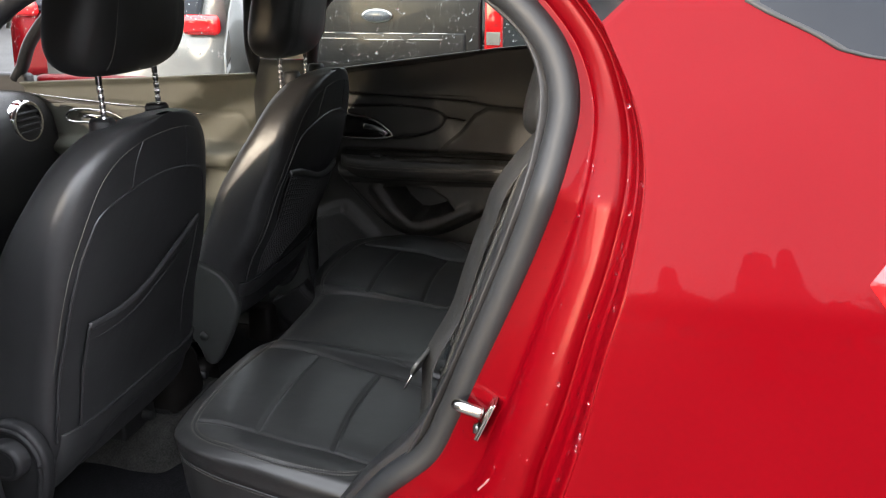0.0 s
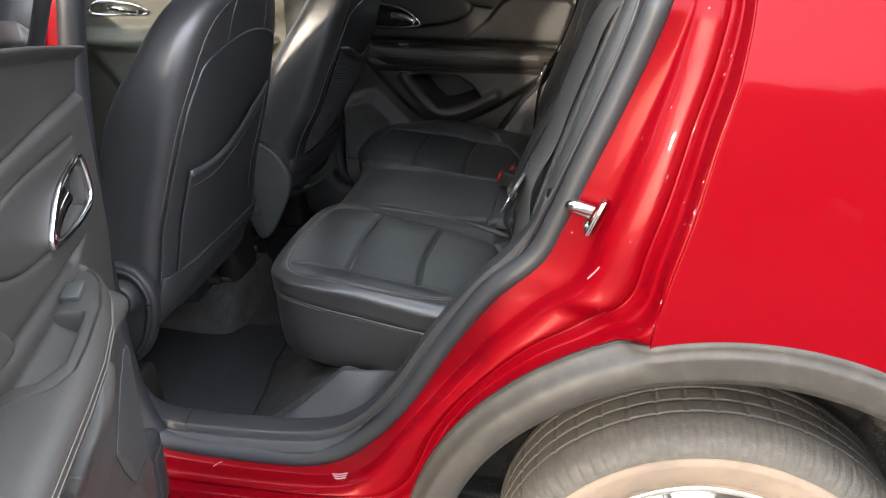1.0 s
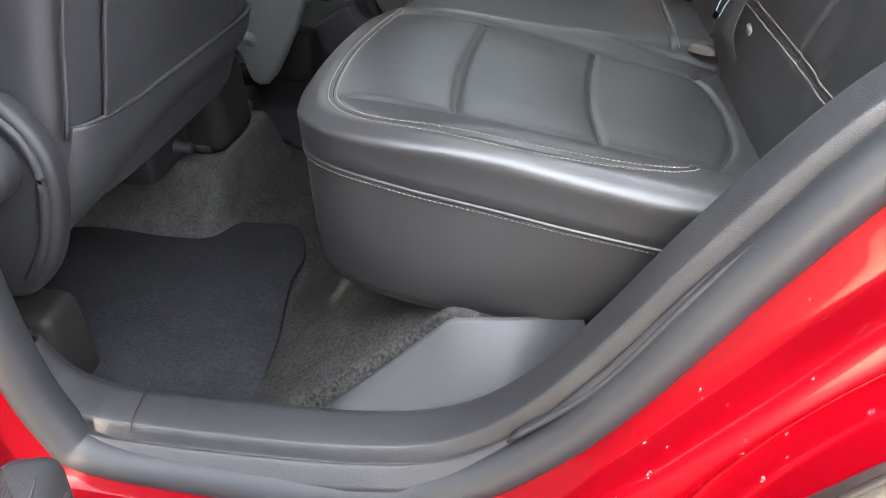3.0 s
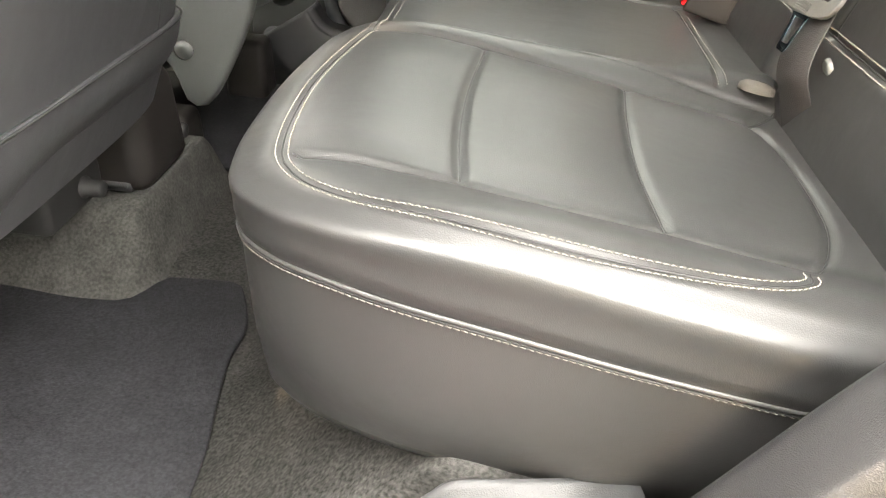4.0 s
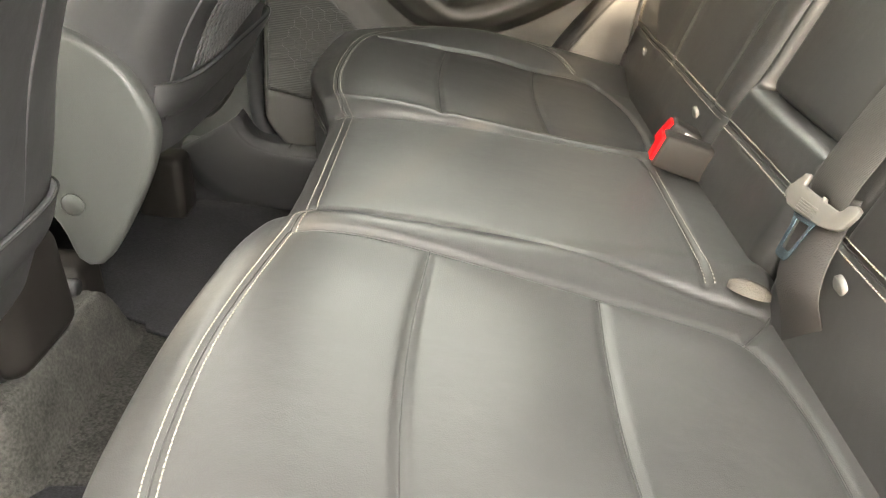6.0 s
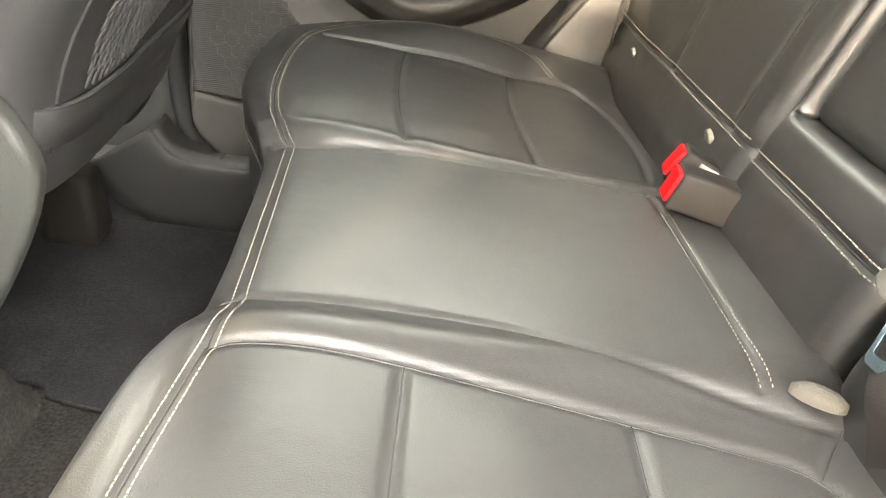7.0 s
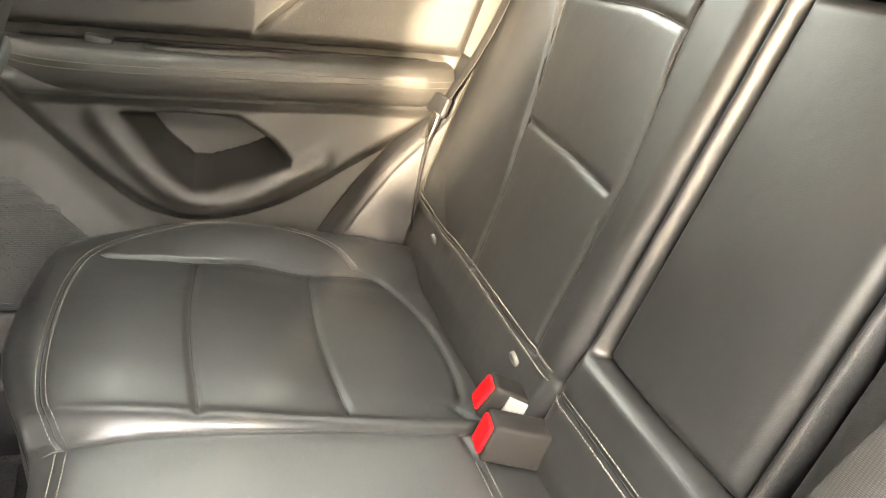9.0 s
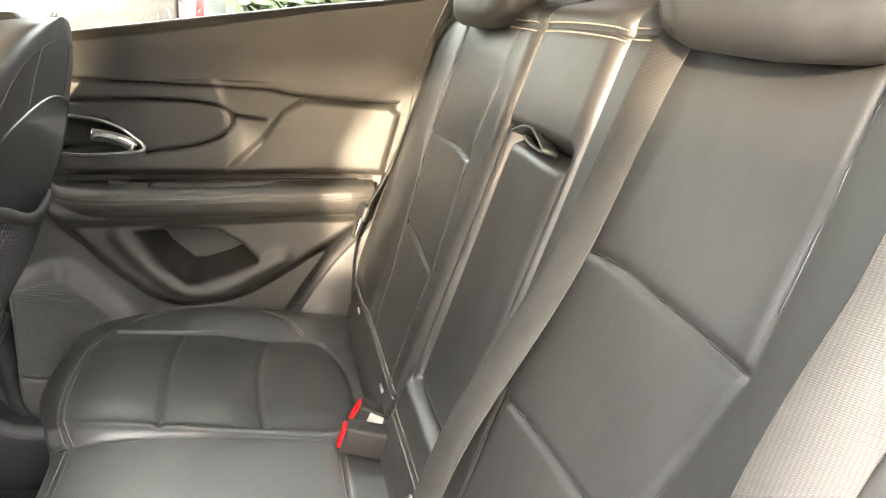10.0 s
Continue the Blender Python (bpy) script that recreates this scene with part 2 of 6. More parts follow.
def spline(points, n, closed=False):
    """n points along a smooth curve through the given ones, evenly spaced by length."""
    p = np.array(points, float)
    k = len(p)
    fine = []
    for i in range(k if closed else k - 1):
        a, b = p[i], p[(i + 1) % k]
        before = p[i - 1] if closed or i else 2 * a - b
        after = p[(i + 2) % k] if closed or i + 2 < k else 2 * b - a
        for s in np.linspace(0, 1, 24, endpoint=False):
            fine.append(0.5 * (2 * a + (b - before) * s + (2 * before - 5 * a + 4 * b - after) * s ** 2 + (3 * a - before - 3 * b + after) * s ** 3))
    fine.append(p[0] if closed else p[-1])
    fine = np.array(fine)
    run = np.r_[0, np.cumsum(np.linalg.norm(np.diff(fine, axis=0), axis=1))]
    at = np.linspace(0, run[-1], n, endpoint=not closed)
    return np.stack([np.interp(at, run, fine[:, c]) for c in range(p.shape[1])], 1)


def steps(points, n, closed=False):
    """n points along the same curve, evenly spaced by control point instead of by length."""
    p = np.array(points, float)
    k = len(p)
    out = []
    for s in np.linspace(0, k if closed else k - 1, n, endpoint=not closed):
        i = min(int(s), (k if closed else k - 1) - 1)
        f = s - i
        a, b = p[i], p[(i + 1) % k]
        before = p[i - 1] if closed or i else 2 * a - b
        after = p[(i + 2) % k] if closed or i + 2 < k else 2 * b - a
        out.append(0.5 * (2 * a + (b - before) * f + (2 * before - 5 * a + 4 * b - after) * f ** 2 + (3 * a - before - 3 * b + after) * f ** 3))
    return np.array(out)


def smooth(a, b, x):
    s = np.clip((x - a) / (b - a), 0, 1)
    return s * s * (3 - 2 * s)


def tube(path, radius, sides=8, closed=False, flat=1.0, up=(0, 0, 1)):
    """A round or flattened cord along a path."""
    p = np.array(path, float)
    ahead = (np.roll(p, -1, 0) - np.roll(p, 1, 0)) if closed else np.gradient(p, axis=0)
    ahead /= np.linalg.norm(ahead, axis=1)[:, None] + 1e-9
    side = np.cross(ahead, np.array(up, float))
    weak = np.linalg.norm(side, axis=1) < 1e-3
    side[weak] = np.cross(ahead[weak], (1.0, 0.1, 0))
    side /= np.linalg.norm(side, axis=1)[:, None]
    above = np.cross(side, ahead)
    a = np.linspace(0, 2 * np.pi, sides, endpoint=False)
    ring = p[:, None] + radius * (np.cos(a)[None, :, None] * side[:, None] + flat * np.sin(a)[None, :, None] * above[:, None])
    me = grid_mesh("tube", ring, loop_u=closed, loop_v=True)
    if not closed:
        bm = bmesh.new()
        bm.from_mesh(me)
        bmesh.ops.holes_fill(bm, edges=[e for e in bm.edges if e.is_boundary])
        bm.to_mesh(me)
        bm.free()
    return me


def ribbon(path, wide, thick=0.0015):
    """A strap along a path; wide: the vector or vectors from its middle to its edge."""
    p, w = np.array(path, float), np.array(wide, float)
    w = np.broadcast_to(w, p.shape)
    ahead = np.gradient(p, axis=0)
    n = np.cross(ahead, w)
    n /= np.linalg.norm(n, axis=1)[:, None]
    n *= thick / 2
    e = w * 0.96
    return closed_ends(grid_mesh("ribbon", np.stack([p - w, p - e + n, p + e + n, p + w, p + e - n, p - e - n], 1), loop_v=True))


def closed_ends(me):
    bm = bmesh.new()
    bm.from_mesh(me)
    bmesh.ops.holes_fill(bm, edges=[e for e in bm.edges if e.is_boundary])
    bmesh.ops.recalc_face_normals(bm, faces=bm.faces)
    bm.to_mesh(me)
    bm.free()
    me.polygons.foreach_set("use_smooth", [True] * len(me.polygons))
    return me


def block(size, at=(0, 0, 0), bevel=0.005, segments=3, turn=(0, 0, 0), taper=None):
    """A bevelled box; taper shrinks its top."""
    bm = bmesh.new()
    bmesh.ops.create_cube(bm, size=1)
    for v in bm.verts:
        if taper and v.co.z > 0:
            v.co.x, v.co.y = v.co.x * taper[0], v.co.y * taper[1]
        v.co = Vector((v.co.x * size[0], v.co.y * size[1], v.co.z * size[2]))
    if bevel:
        bmesh.ops.bevel(bm, geom=bm.edges[:], offset=bevel, segments=segments, affect="EDGES", profile=0.5)
    bmesh.ops.transform(bm, matrix=pose(*at, *turn), verts=bm.verts)
    me = bpy.data.meshes.new("block")
    bm.to_mesh(me)
    bm.free()
    me.polygons.foreach_set("use_smooth", [True] * len(me.polygons))
    return me


def prism(outline, depth, at=None, bevel=0.003, segments=3):
    """A flat plate of an outline in its own x, y, that thick in z, with rounded rims, set at a pose."""
    bm = bmesh.new()
    base = bm.faces.new([bm.verts.new((x, y, 0)) for x, y in outline])
    top = bmesh.ops.extrude_face_region(bm, geom=[base])
    bmesh.ops.translate(bm, vec=(0, 0, depth), verts=[v for v in top["geom"] if isinstance(v, bmesh.types.BMVert)])
    bmesh.ops.recalc_face_normals(bm, faces=bm.faces)
    if bevel:
        rims = [e for e in bm.edges if len(e.link_faces) == 2 and abs(e.link_faces[0].normal.z) + abs(e.link_faces[1].normal.z) > 0.9 and abs(e.verts[0].co.z - e.verts[1].co.z) < 1e-6]
        bmesh.ops.bevel(bm, geom=rims, offset=bevel, segments=segments, affect="EDGES", profile=0.5)
    if at is not None:
        bmesh.ops.transform(bm, matrix=at, verts=bm.verts)
    me = bpy.data.meshes.new("prism")
    bm.to_mesh(me)
    bm.free()
    me.polygons.foreach_set("use_smooth", [True] * len(me.polygons))
    return me


def lathe(profile, n=96, axis="y", at=(0, 0, 0)):
    """A profile of (radius, along) turned round an axis."""
    a = np.linspace(0, 2 * np.pi, n, endpoint=False)
    pr = np.array(profile, float)
    r, h = pr[:, 0], pr[:, 1]
    ring = np.stack([np.cos(a)[:, None] * r, np.broadcast_to(h, (n, len(r))), np.sin(a)[:, None] * r], -1)
    if axis == "z":
        ring = ring[..., [0, 2, 1]]
    if axis == "x":
        ring = ring[..., [1, 0, 2]]
    return grid_mesh("lathe", ring + np.array(at), loop_u=True, flip=True)


def polygon_distance(px, pz, corners):
    """Signed distance to a polygon: negative inside."""
    c = np.array(corners, float)
    best, inside = np.full(px.shape, 1e9), np.zeros(px.shape, bool)
    for a, b in zip(c, np.roll(c, -1, 0)):
        ab = b - a
        s = np.clip(((px - a[0]) * ab[0] + (pz - a[1]) * ab[1]) / (ab @ ab), 0, 1)
        best = np.minimum(best, np.hypot(px - a[0] - s * ab[0], pz - a[1] - s * ab[1]))
        cross = (a[1] > pz) != (b[1] > pz)
        with np.errstate(divide="ignore", invalid="ignore"):
            inside ^= cross & (px < (b[0] - a[0]) * (pz - a[1]) / (b[1] - a[1] + 1e-12) + a[0])
    return np.where(inside, -best, best)


def line_distance(px, py, line):
    """Distance to an open polyline."""
    c = np.array(line, float)
    best = np.full(px.shape, 1e9)
    for a, b in zip(c[:-1], c[1:]):
        ab = b - a
        s = np.clip(((px - a[0]) * ab[0] + (py - a[1]) * ab[1]) / (ab @ ab + 1e-12), 0, 1)
        best = np.minimum(best, np.hypot(px - a[0] - s * ab[0], py - a[1] - s * ab[1]))
    return best


def stitches(line, pitch=0.0047, length=0.0036, radius=0.0005, up=(0, 0, 1)):
    """A row of single stitches along a line in space, as one mesh."""
    p = np.array(line, float)
    run = np.r_[0, np.cumsum(np.linalg.norm(np.diff(p, axis=0), axis=1))]
    n = int(run[-1] / pitch)
    mids = (np.arange(n) + 0.5) * pitch
    a, b = mids - length / 2, mids + length / 2
    spot = lambda s: np.stack([np.interp(s, run, p[:, c]) for c in range(3)], 1)
    pa, pb = spot(a), spot(b)
    ahead = pb - pa
    ahead /= np.linalg.norm(ahead, axis=1)[:, None] + 1e-9
    side = np.cross(ahead, np.array(up, float))
    side /= np.linalg.norm(side, axis=1)[:, None] + 1e-9
    top = np.cross(side, ahead)
    verts, faces = [], []
    for i in range(n):
        m = (pa[i] + pb[i]) / 2
        base = len(verts)
        w, t = side[i] * radius, top[i] * radius
        skew = side[i] * radius * 0.3
        verts += [pa[i] - w - t - skew, pa[i] + w - t - skew, pa[i] + t * 0.3 - skew, m - w, m + w, m + t * 1.2, pb[i] - w - t + skew, pb[i] + w - t + skew, pb[i] + t * 0.3 + skew]
        for k in (base, base + 3):
            faces += [[k, k + 3, k + 5, k + 2], [k + 2, k + 5, k + 4, k + 1]]
        faces += [[base, base + 2, base + 1], [base + 6, base + 7, base + 8]]
    me = bpy.data.meshes.new("stitches")
    me.from_pydata([tuple(v) for v in verts], [], faces)
    return me


# ---- the car's body ----
car = thing("car", "red compact crossover car with open rear door and grey arch cladding", "car")


def tumble(z, base, knee=1.21, lean=0.42):
    """A half width that is upright below a height and leans in above it."""
    return base - lean * np.maximum(0, z - knee) - 0.03 * np.maximum(0, 0.75 - z)


SECTION = np.concatenate([spline([(0.30, 0.850), (0.55, 0.870), (0.75, 0.884), (0.88, 0.8825), (0.97, 0.872), (1.07, 0.8565), (1.15, 0.8425), (1.196, 0.8335)], 110),
                          spline([(1.200, 0.8320), (1.24, 0.8150), (1.30, 0.7890), (1.40, 0.7460), (1.52, 0.6910), (1.60, 0.6510)], 90)])


def section(z):
    """The painted side's half width: fullest over the wheel, a crease at the shoulder, leaning in above."""
    return np.interp(z, SECTION[:, 0], SECTION[:, 1])


SEAL = [(-0.60, 1.525), (-0.40, 1.52), (-0.26, 1.505), (-0.18, 1.447), (-0.148, 1.38), (-0.155, 1.304), (-0.178, 1.22), (-0.209, 1.13), (-0.243, 1.04),
        (-0.272, 0.961), (-0.303, 0.895), (-0.373, 0.826), (-0.439, 0.73), (-0.511, 0.604), (-0.569, 0.528), (-0.651, 0.462), (-0.75, 0.438), (-0.97, 0.444),
        (-1.02, 0.485), (-1.045, 0.62), (-1.047, 0.90), (-1.025, 1.20), (-0.965, 1.42), (-0.82, 1.515)]
EDGE = [(-0.60, 1.59), (-0.36, 1.58), (-0.20, 1.54), (-0.11, 1.46), (-0.068, 1.375), (-0.054, 1.30), (-0.063, 1.21), (-0.083, 1.12), (-0.10, 1.03),
        (-0.12, 0.95), (-0.137, 0.875), (-0.20, 0.822), (-0.283, 0.774), (-0.37, 0.695), (-0.43, 0.60), (-0.485, 0.455), (-0.60, 0.405), (-0.97, 0.40),
        (-1.08, 0.40), (-1.12, 0.60), (-1.125, 0.90), (-1.10, 1.22), (-1.03, 1.46), (-0.84, 1.58)]


def opening(n):
    """The rear door opening: its seal line and its outer edge, in x, z, with their half widths."""
    s, e = steps(SEAL, n, True), steps(EDGE, n, True)
    return s, e, tumble(s[:, 1], 0.73, 1.27, 0.40), section(e[:, 1]) - 0.035 * smooth(-0.13, -0.17, e[:, 0]) * smooth(0.86, 0.83, e[:, 1])


# from the seal outwards: share of the way, share of the depth
JAMB = [(-0.05, -0.02), (0.0, 0.02), (0.12, 0.06), (0.34, 0.15), (0.39, 0.20), (0.44, 0.36), (0.52, 0.45), (0.70, 0.52), (0.79, 0.51), (0.84, 0.49), (0.885, 0.55), (0.92, 0.67), (0.955, 0.72), (0.965, 0.93), (0.98, 0.99), (1.0, 1.0)]


def body_side(side, name):
    s, e, ys, ye = opening(240)
    p = np.zeros((len(s), 5 * len(JAMB) - 4, 3))
    prof = steps(JAMB, 5 * len(JAMB) - 4)
    for k, (f, d) in enumerate(prof):
        p[:, k, 0], p[:, k, 2] = (s + (e - s) * f).T
        sunk = d - 0.38 * smooth(0.95, 1.40, p[:, k, 2]) * 4 * np.clip(d, 0, 1) * (1 - np.clip(d, 0, 1))      # the jamb leans in with height
        p[:, k, 1] = side * (ys + (ye - ys) * sunk)
    return part(name, grid_mesh(name, p, loop_u=True, flip=side > 0), RED, car, solid=0.0015)


def quarter_half_width(x, z):
    y = section(z)
    return y - 0.10 * smooth(0.35, 1.0, x) ** 2


ARCH_X, ARCH_Z, ARCH_R = 0.0, 0.372, 0.486


def quarter_panel(side):
    n = 160
    near = list(EDGE[3:11])
    near = steps(near, 90)
    a = np.linspace(math.atan2(0.844 - ARCH_Z, -0.142), -0.2, 70)
    arc = np.stack([ARCH_X + ARCH_R * np.cos(a), ARCH_Z + ARCH_R * np.sin(a)], 1)
    inner = np.concatenate([near[:-2], arc])
    far = spline([(-0.05, 1.52), (0.30, 1.53), (0.75, 1.50), (0.88, 1.2), (0.92, 0.9), (0.88, 0.5), (0.78, 0.33)], len(inner))
    v = np.linspace(0, 1, 60) ** 1.5
    q = inner[:, None] + (far - inner)[:, None] * v[None, :, None]
    y = quarter_half_width(q[..., 0], q[..., 1])
    p = np.stack([q[..., 0], side * y, q[..., 1]], -1)
    panel = part("quarter_panel", grid_mesh("quarter_panel", p, flip=side < 0), RED, car, solid=0.004)
    # the flange that runs on from the panel's foot between jamb and cladding
    top = steps([(-0.132, 0.897), (-0.137, 0.875), (-0.165, 0.8515), (-0.20, 0.822), (-0.235, 0.802)], 24)
    foot = steps([(-0.132, 0.840), (-0.141, 0.836), (-0.165, 0.828), (-0.20, 0.812), (-0.235, 0.795)], 24)
    q = top[:, None] + (foot - top)[:, None] * np.linspace(0, 1, 6)[None, :, None]
    y = section(q[..., 1]) - 0.035 * smooth(-0.13, -0.17, q[..., 0]) * smooth(0.86, 0.83, q[..., 1]) - 0.0015
    part("panel_flange", grid_mesh("panel_flange", np.stack([q[..., 0], side * y, q[..., 1]], -1), flip=side > 0), RED, car, solid=0.003)
    return panel


def arch_cladding(side):
    """The flared plastic band round the wheel opening."""
    a = np.linspace(radians(206), radians(-25), 120)
    lip = [(0.4780, -0.045), (0.4944, 0.0040), (0.4935, 0.0080), (0.4915, 0.0105), (0.4885, 0.0120)]
    band = [(0.4800, 0.878), (0.4780, 0.885), (0.4735, 0.889), (0.460, 0.8915), (0.447, 0.8925), (0.438, 0.889), (0.434, 0.878), (0.436, 0.83)]
    sink = 0.010 * smooth(math.radians(118), math.radians(160), a)
    radii = np.array([q[0] for q in lip + band])
    p = np.zeros((len(a), len(radii), 3))
    p[..., 0] = ARCH_X + np.cos(a)[:, None] * radii
    p[..., 2] = ARCH_Z + np.sin(a)[:, None] * radii
    bx, bz = ARCH_X + np.cos(a) * 0.49, ARCH_Z + np.sin(a) * 0.49
    base = quarter_half_width(bx, bz) - 0.031 * smooth(-0.13, -0.17, bx) * smooth(0.86, 0.83, bz)
    proud = 0.45 + 0.55 * smooth(-0.13, -0.17, bx) * smooth(0.86, 0.83, bz)
    for k, (r, d) in enumerate(lip):
        p[:, k, 1] = side * (base + d * proud)
    gasket = np.stack([ARCH_X + np.cos(a) * 0.4965, side * (base + 0.004 * proud), ARCH_Z + np.sin(a) * 0.4965], 1)[bx < -0.15]
    part("arch_gasket", tube(gasket, 0.0034, 10, up=(0, 1, 0)), BUCKLE, car, "black rubber gasket in the cladding's groove")
    for k, (r, d) in enumerate(band):
        p[:, len(lip) + k, 1] = side * np.maximum(d - sink, base + (0.005 if k == 0 else 0.010) if k < 6 else 0)
    ob = part("arch_cladding", grid_mesh("arch_cladding", p, flip=side > 0), CLADDING, car, "dusty grey plastic arch cladding", solid=0.003)
    p = np.stack([np.stack([ARCH_X + np.cos(a) * r, np.full(len(a), side * y), ARCH_Z + np.sin(a) * r], 1) for r, y in ((0.44, 0.86), (0.45, 0.80), (0.44, 0.56), (0.2, 0.55))], 1)
    part("arch_liner", grid_mesh("arch_liner", p, flip=side > 0), TYRE, car, solid=0.003)
    return ob


def wheel(side):
    y0 = side * 0.745
    hub = part("wheel", lathe([(0.02, side * -0.08), (0.16, side * -0.09), (0.235, side * -0.09), (0.24, side * -0.10)], 64, at=(0, y0, 0.345)), DARK, car)
    wall = [(0.220, 0.070), (0.230, 0.084), (0.238, 0.093), (0.240, 0.091), (0.244, 0.096), (0.255, 0.100), (0.285, 0.108), (0.297, 0.109), (0.299, 0.107), (0.303, 0.1085)]
    part("sidewall", lathe([(r, side * w) for r, w in wall], 160, at=(0, y0, 0.345)), SIDEWALL, hub, "brown dusty tyre sidewall")
    prof = [(0.303, 0.1085), (0.312, 0.1075), (0.320, 0.104), (0.328, 0.098), (0.334, 0.090), (0.338, 0.080), (0.3415, 0.066)]
    for c in (0.048, 0.016, -0.016, -0.048):
        prof += [(0.3448, c + 0.0044), (0.3446, c + 0.0028), (0.3425, c + 0.0024), (0.3425, c - 0.0024), (0.3447, c - 0.0028), (0.3449, c - 0.0044), (0.345, c - 0.016)]
    prof += [(0.338, -0.084), (0.32, -0.103), (0.285, -0.108), (0.25, -0.09), (0.235, -0.07)]
    pr = np.array(prof)
    n = 576
    a = np.linspace(0, 2 * np.pi, n, endpoint=False)
    cut = np.zeros((n, len(pr)))
    lug = (np.arange(n) % 6 < 1)[:, None]
    cut[:, 1:6] = np.where(lug, 0.0045, 0)                      # shoulder slots
    sipe = (np.arange(n) % 12 == 3)[:, None]
    cut[:, 6:-5] = np.where(sipe, 0.0025, 0)                    # fine cuts across the ribs
    r = pr[None, :, 0] - cut
    ring = np.stack([np.cos(a)[:, None] * r, np.broadcast_to(side * pr[:, 1], r.shape), np.sin(a)[:, None] * r], -1) + np.array((0, y0, 0.345))
    part("tread", grid_mesh("tread", ring, loop_u=True, flip=side < 0), TYRE, hub, "worn grooved tyre tread")
    part("rim", lathe([(0.224, side * 0.04), (0.227, side * 0.078), (0.231, side * 0.083), (0.228, side * 0.087), (0.220, side * 0.085), (0.213, side * 0.073), (0.208, side * 0.02), (0.206, side * -0.06)], 120, at=(0, y0, 0.345)), ALLOY, hub)
    for k in range(5):
        a = radians(90 + 36 + 72 * k)
        for da in (-0.16, 0.16):
            spoke = [(0.05 * math.cos(a), side * 0.055, 0.05 * math.sin(a)), (0.13 * math.cos(a + da * 0.5), side * 0.07, 0.13 * math.sin(a + da * 0.5)), (0.214 * math.cos(a + da), side * 0.073, 0.214 * math.sin(a + da))]
            me = tube(spline(spoke, 14), 0.020, 10, flat=0.6, up=(0, 1, 0))
            me.transform(Matrix.Translation((0, y0, 0.345)))
            part("spoke", me, ALLOY, hub)
    part("hub_cap", lathe([(0.0, side * 0.062), (0.03, side * 0.062), (0.036, side * 0.055), (0.036, side * 0.0)], 40, at=(0, y0, 0.345)), ALLOY, hub)
    part("brake_disc", lathe([(0.03, side * -0.02), (0.14, side * -0.02), (0.14, side * -0.04), (0.03, side * -0.04)], 60, at=(0, y0, 0.345)), STEEL, hub)
    return hub


for side in (-1, 1):
    body_side(side, "body_side")
    quarter_panel(side)
    arch_cladding(side)
    wheel(side)
    s, e, ys, ye = opening(260)
    line = np.stack([s[:, 0], side * (ys - 0.012), s[:, 1]], 1)
    part("door_seal", tube(line, 0.0195, 14, True, 1.15, up=(0, 1, 0)), RUBBER, car, "dark grey rubber door seal")
    # sill cladding under the door
    part("rocker_cladding", block((1.9, 0.10, 0.16), (-1.45, side * 0.80, 0.315), 0.02), CLADDING, car)

SCUFF = material("scuffed_paint", (0.26, 0.13, 0.13), 0.6)


def scuff(path, wide):
    """A pale scrape lying on the left sill's paint."""
    part("scuff", tube(spline(path, 12), wide, 6, flat=0.25, up=(0, -0.5, 0.85)), SCUFF, car, "pale scrape in the paint")


for k in range(3):
    scuff([(-0.652 + 0.004 * k, -0.738 - 0.006 * k, 0.4322 + 0.001 * k), (-0.636, -0.740 - 0.006 * k, 0.4352), (-0.622, -0.739 - 0.006 * k, 0.4392)], 0.0013)
scuff([(-0.883, -0.745, 0.4232), (-0.877, -0.738, 0.4255), (-0.869, -0.733, 0.4272)], 0.0009)
scuff([(-0.225, -0.786, 0.8955), (-0.215, -0.790, 0.910), (-0.205, -0.793, 0.926)], 0.0016)

# ---- ground ----
bm = bmesh.new()
bmesh.ops.create_grid(bm, x_segments=20, y_segments=20, size=400)
tagged(part("ground", bm, ASPHALT), "dark grey asphalt of a parking lot", "asphalt", kind="structure")

# ---- cabin floor, heel board, sills, roof ----
def cabin_floor():
    x = np.r_[np.linspace(-2.6, -1.10, 20), np.linspace(-1.08, -0.60, 80), np.linspace(-0.55, 0.9, 20)]
    y = np.linspace(-0.66, 0.66, 110)
    xx, yy = np.meshgrid(x, y, indexing="ij")
    z = 0.352 + 0.21 * np.clip((xx + 0.925) / 0.26, 0, 1) ** 1.15
    z -= (z - 0.352) * smooth(0.575, 0.60, np.abs(yy))
    z += 0.012 * np.exp(-(yy / 0.12) ** 4) * (1 - smooth(-0.95, -0.8, xx))
    me = grid_mesh("floor", np.stack([xx, yy, z], -1))
    return tagged(part("floor", me, CARPET, solid=0.01), "worn grey carpet of the car's footwell", "carpet", kind="structure")


cabin_floor()


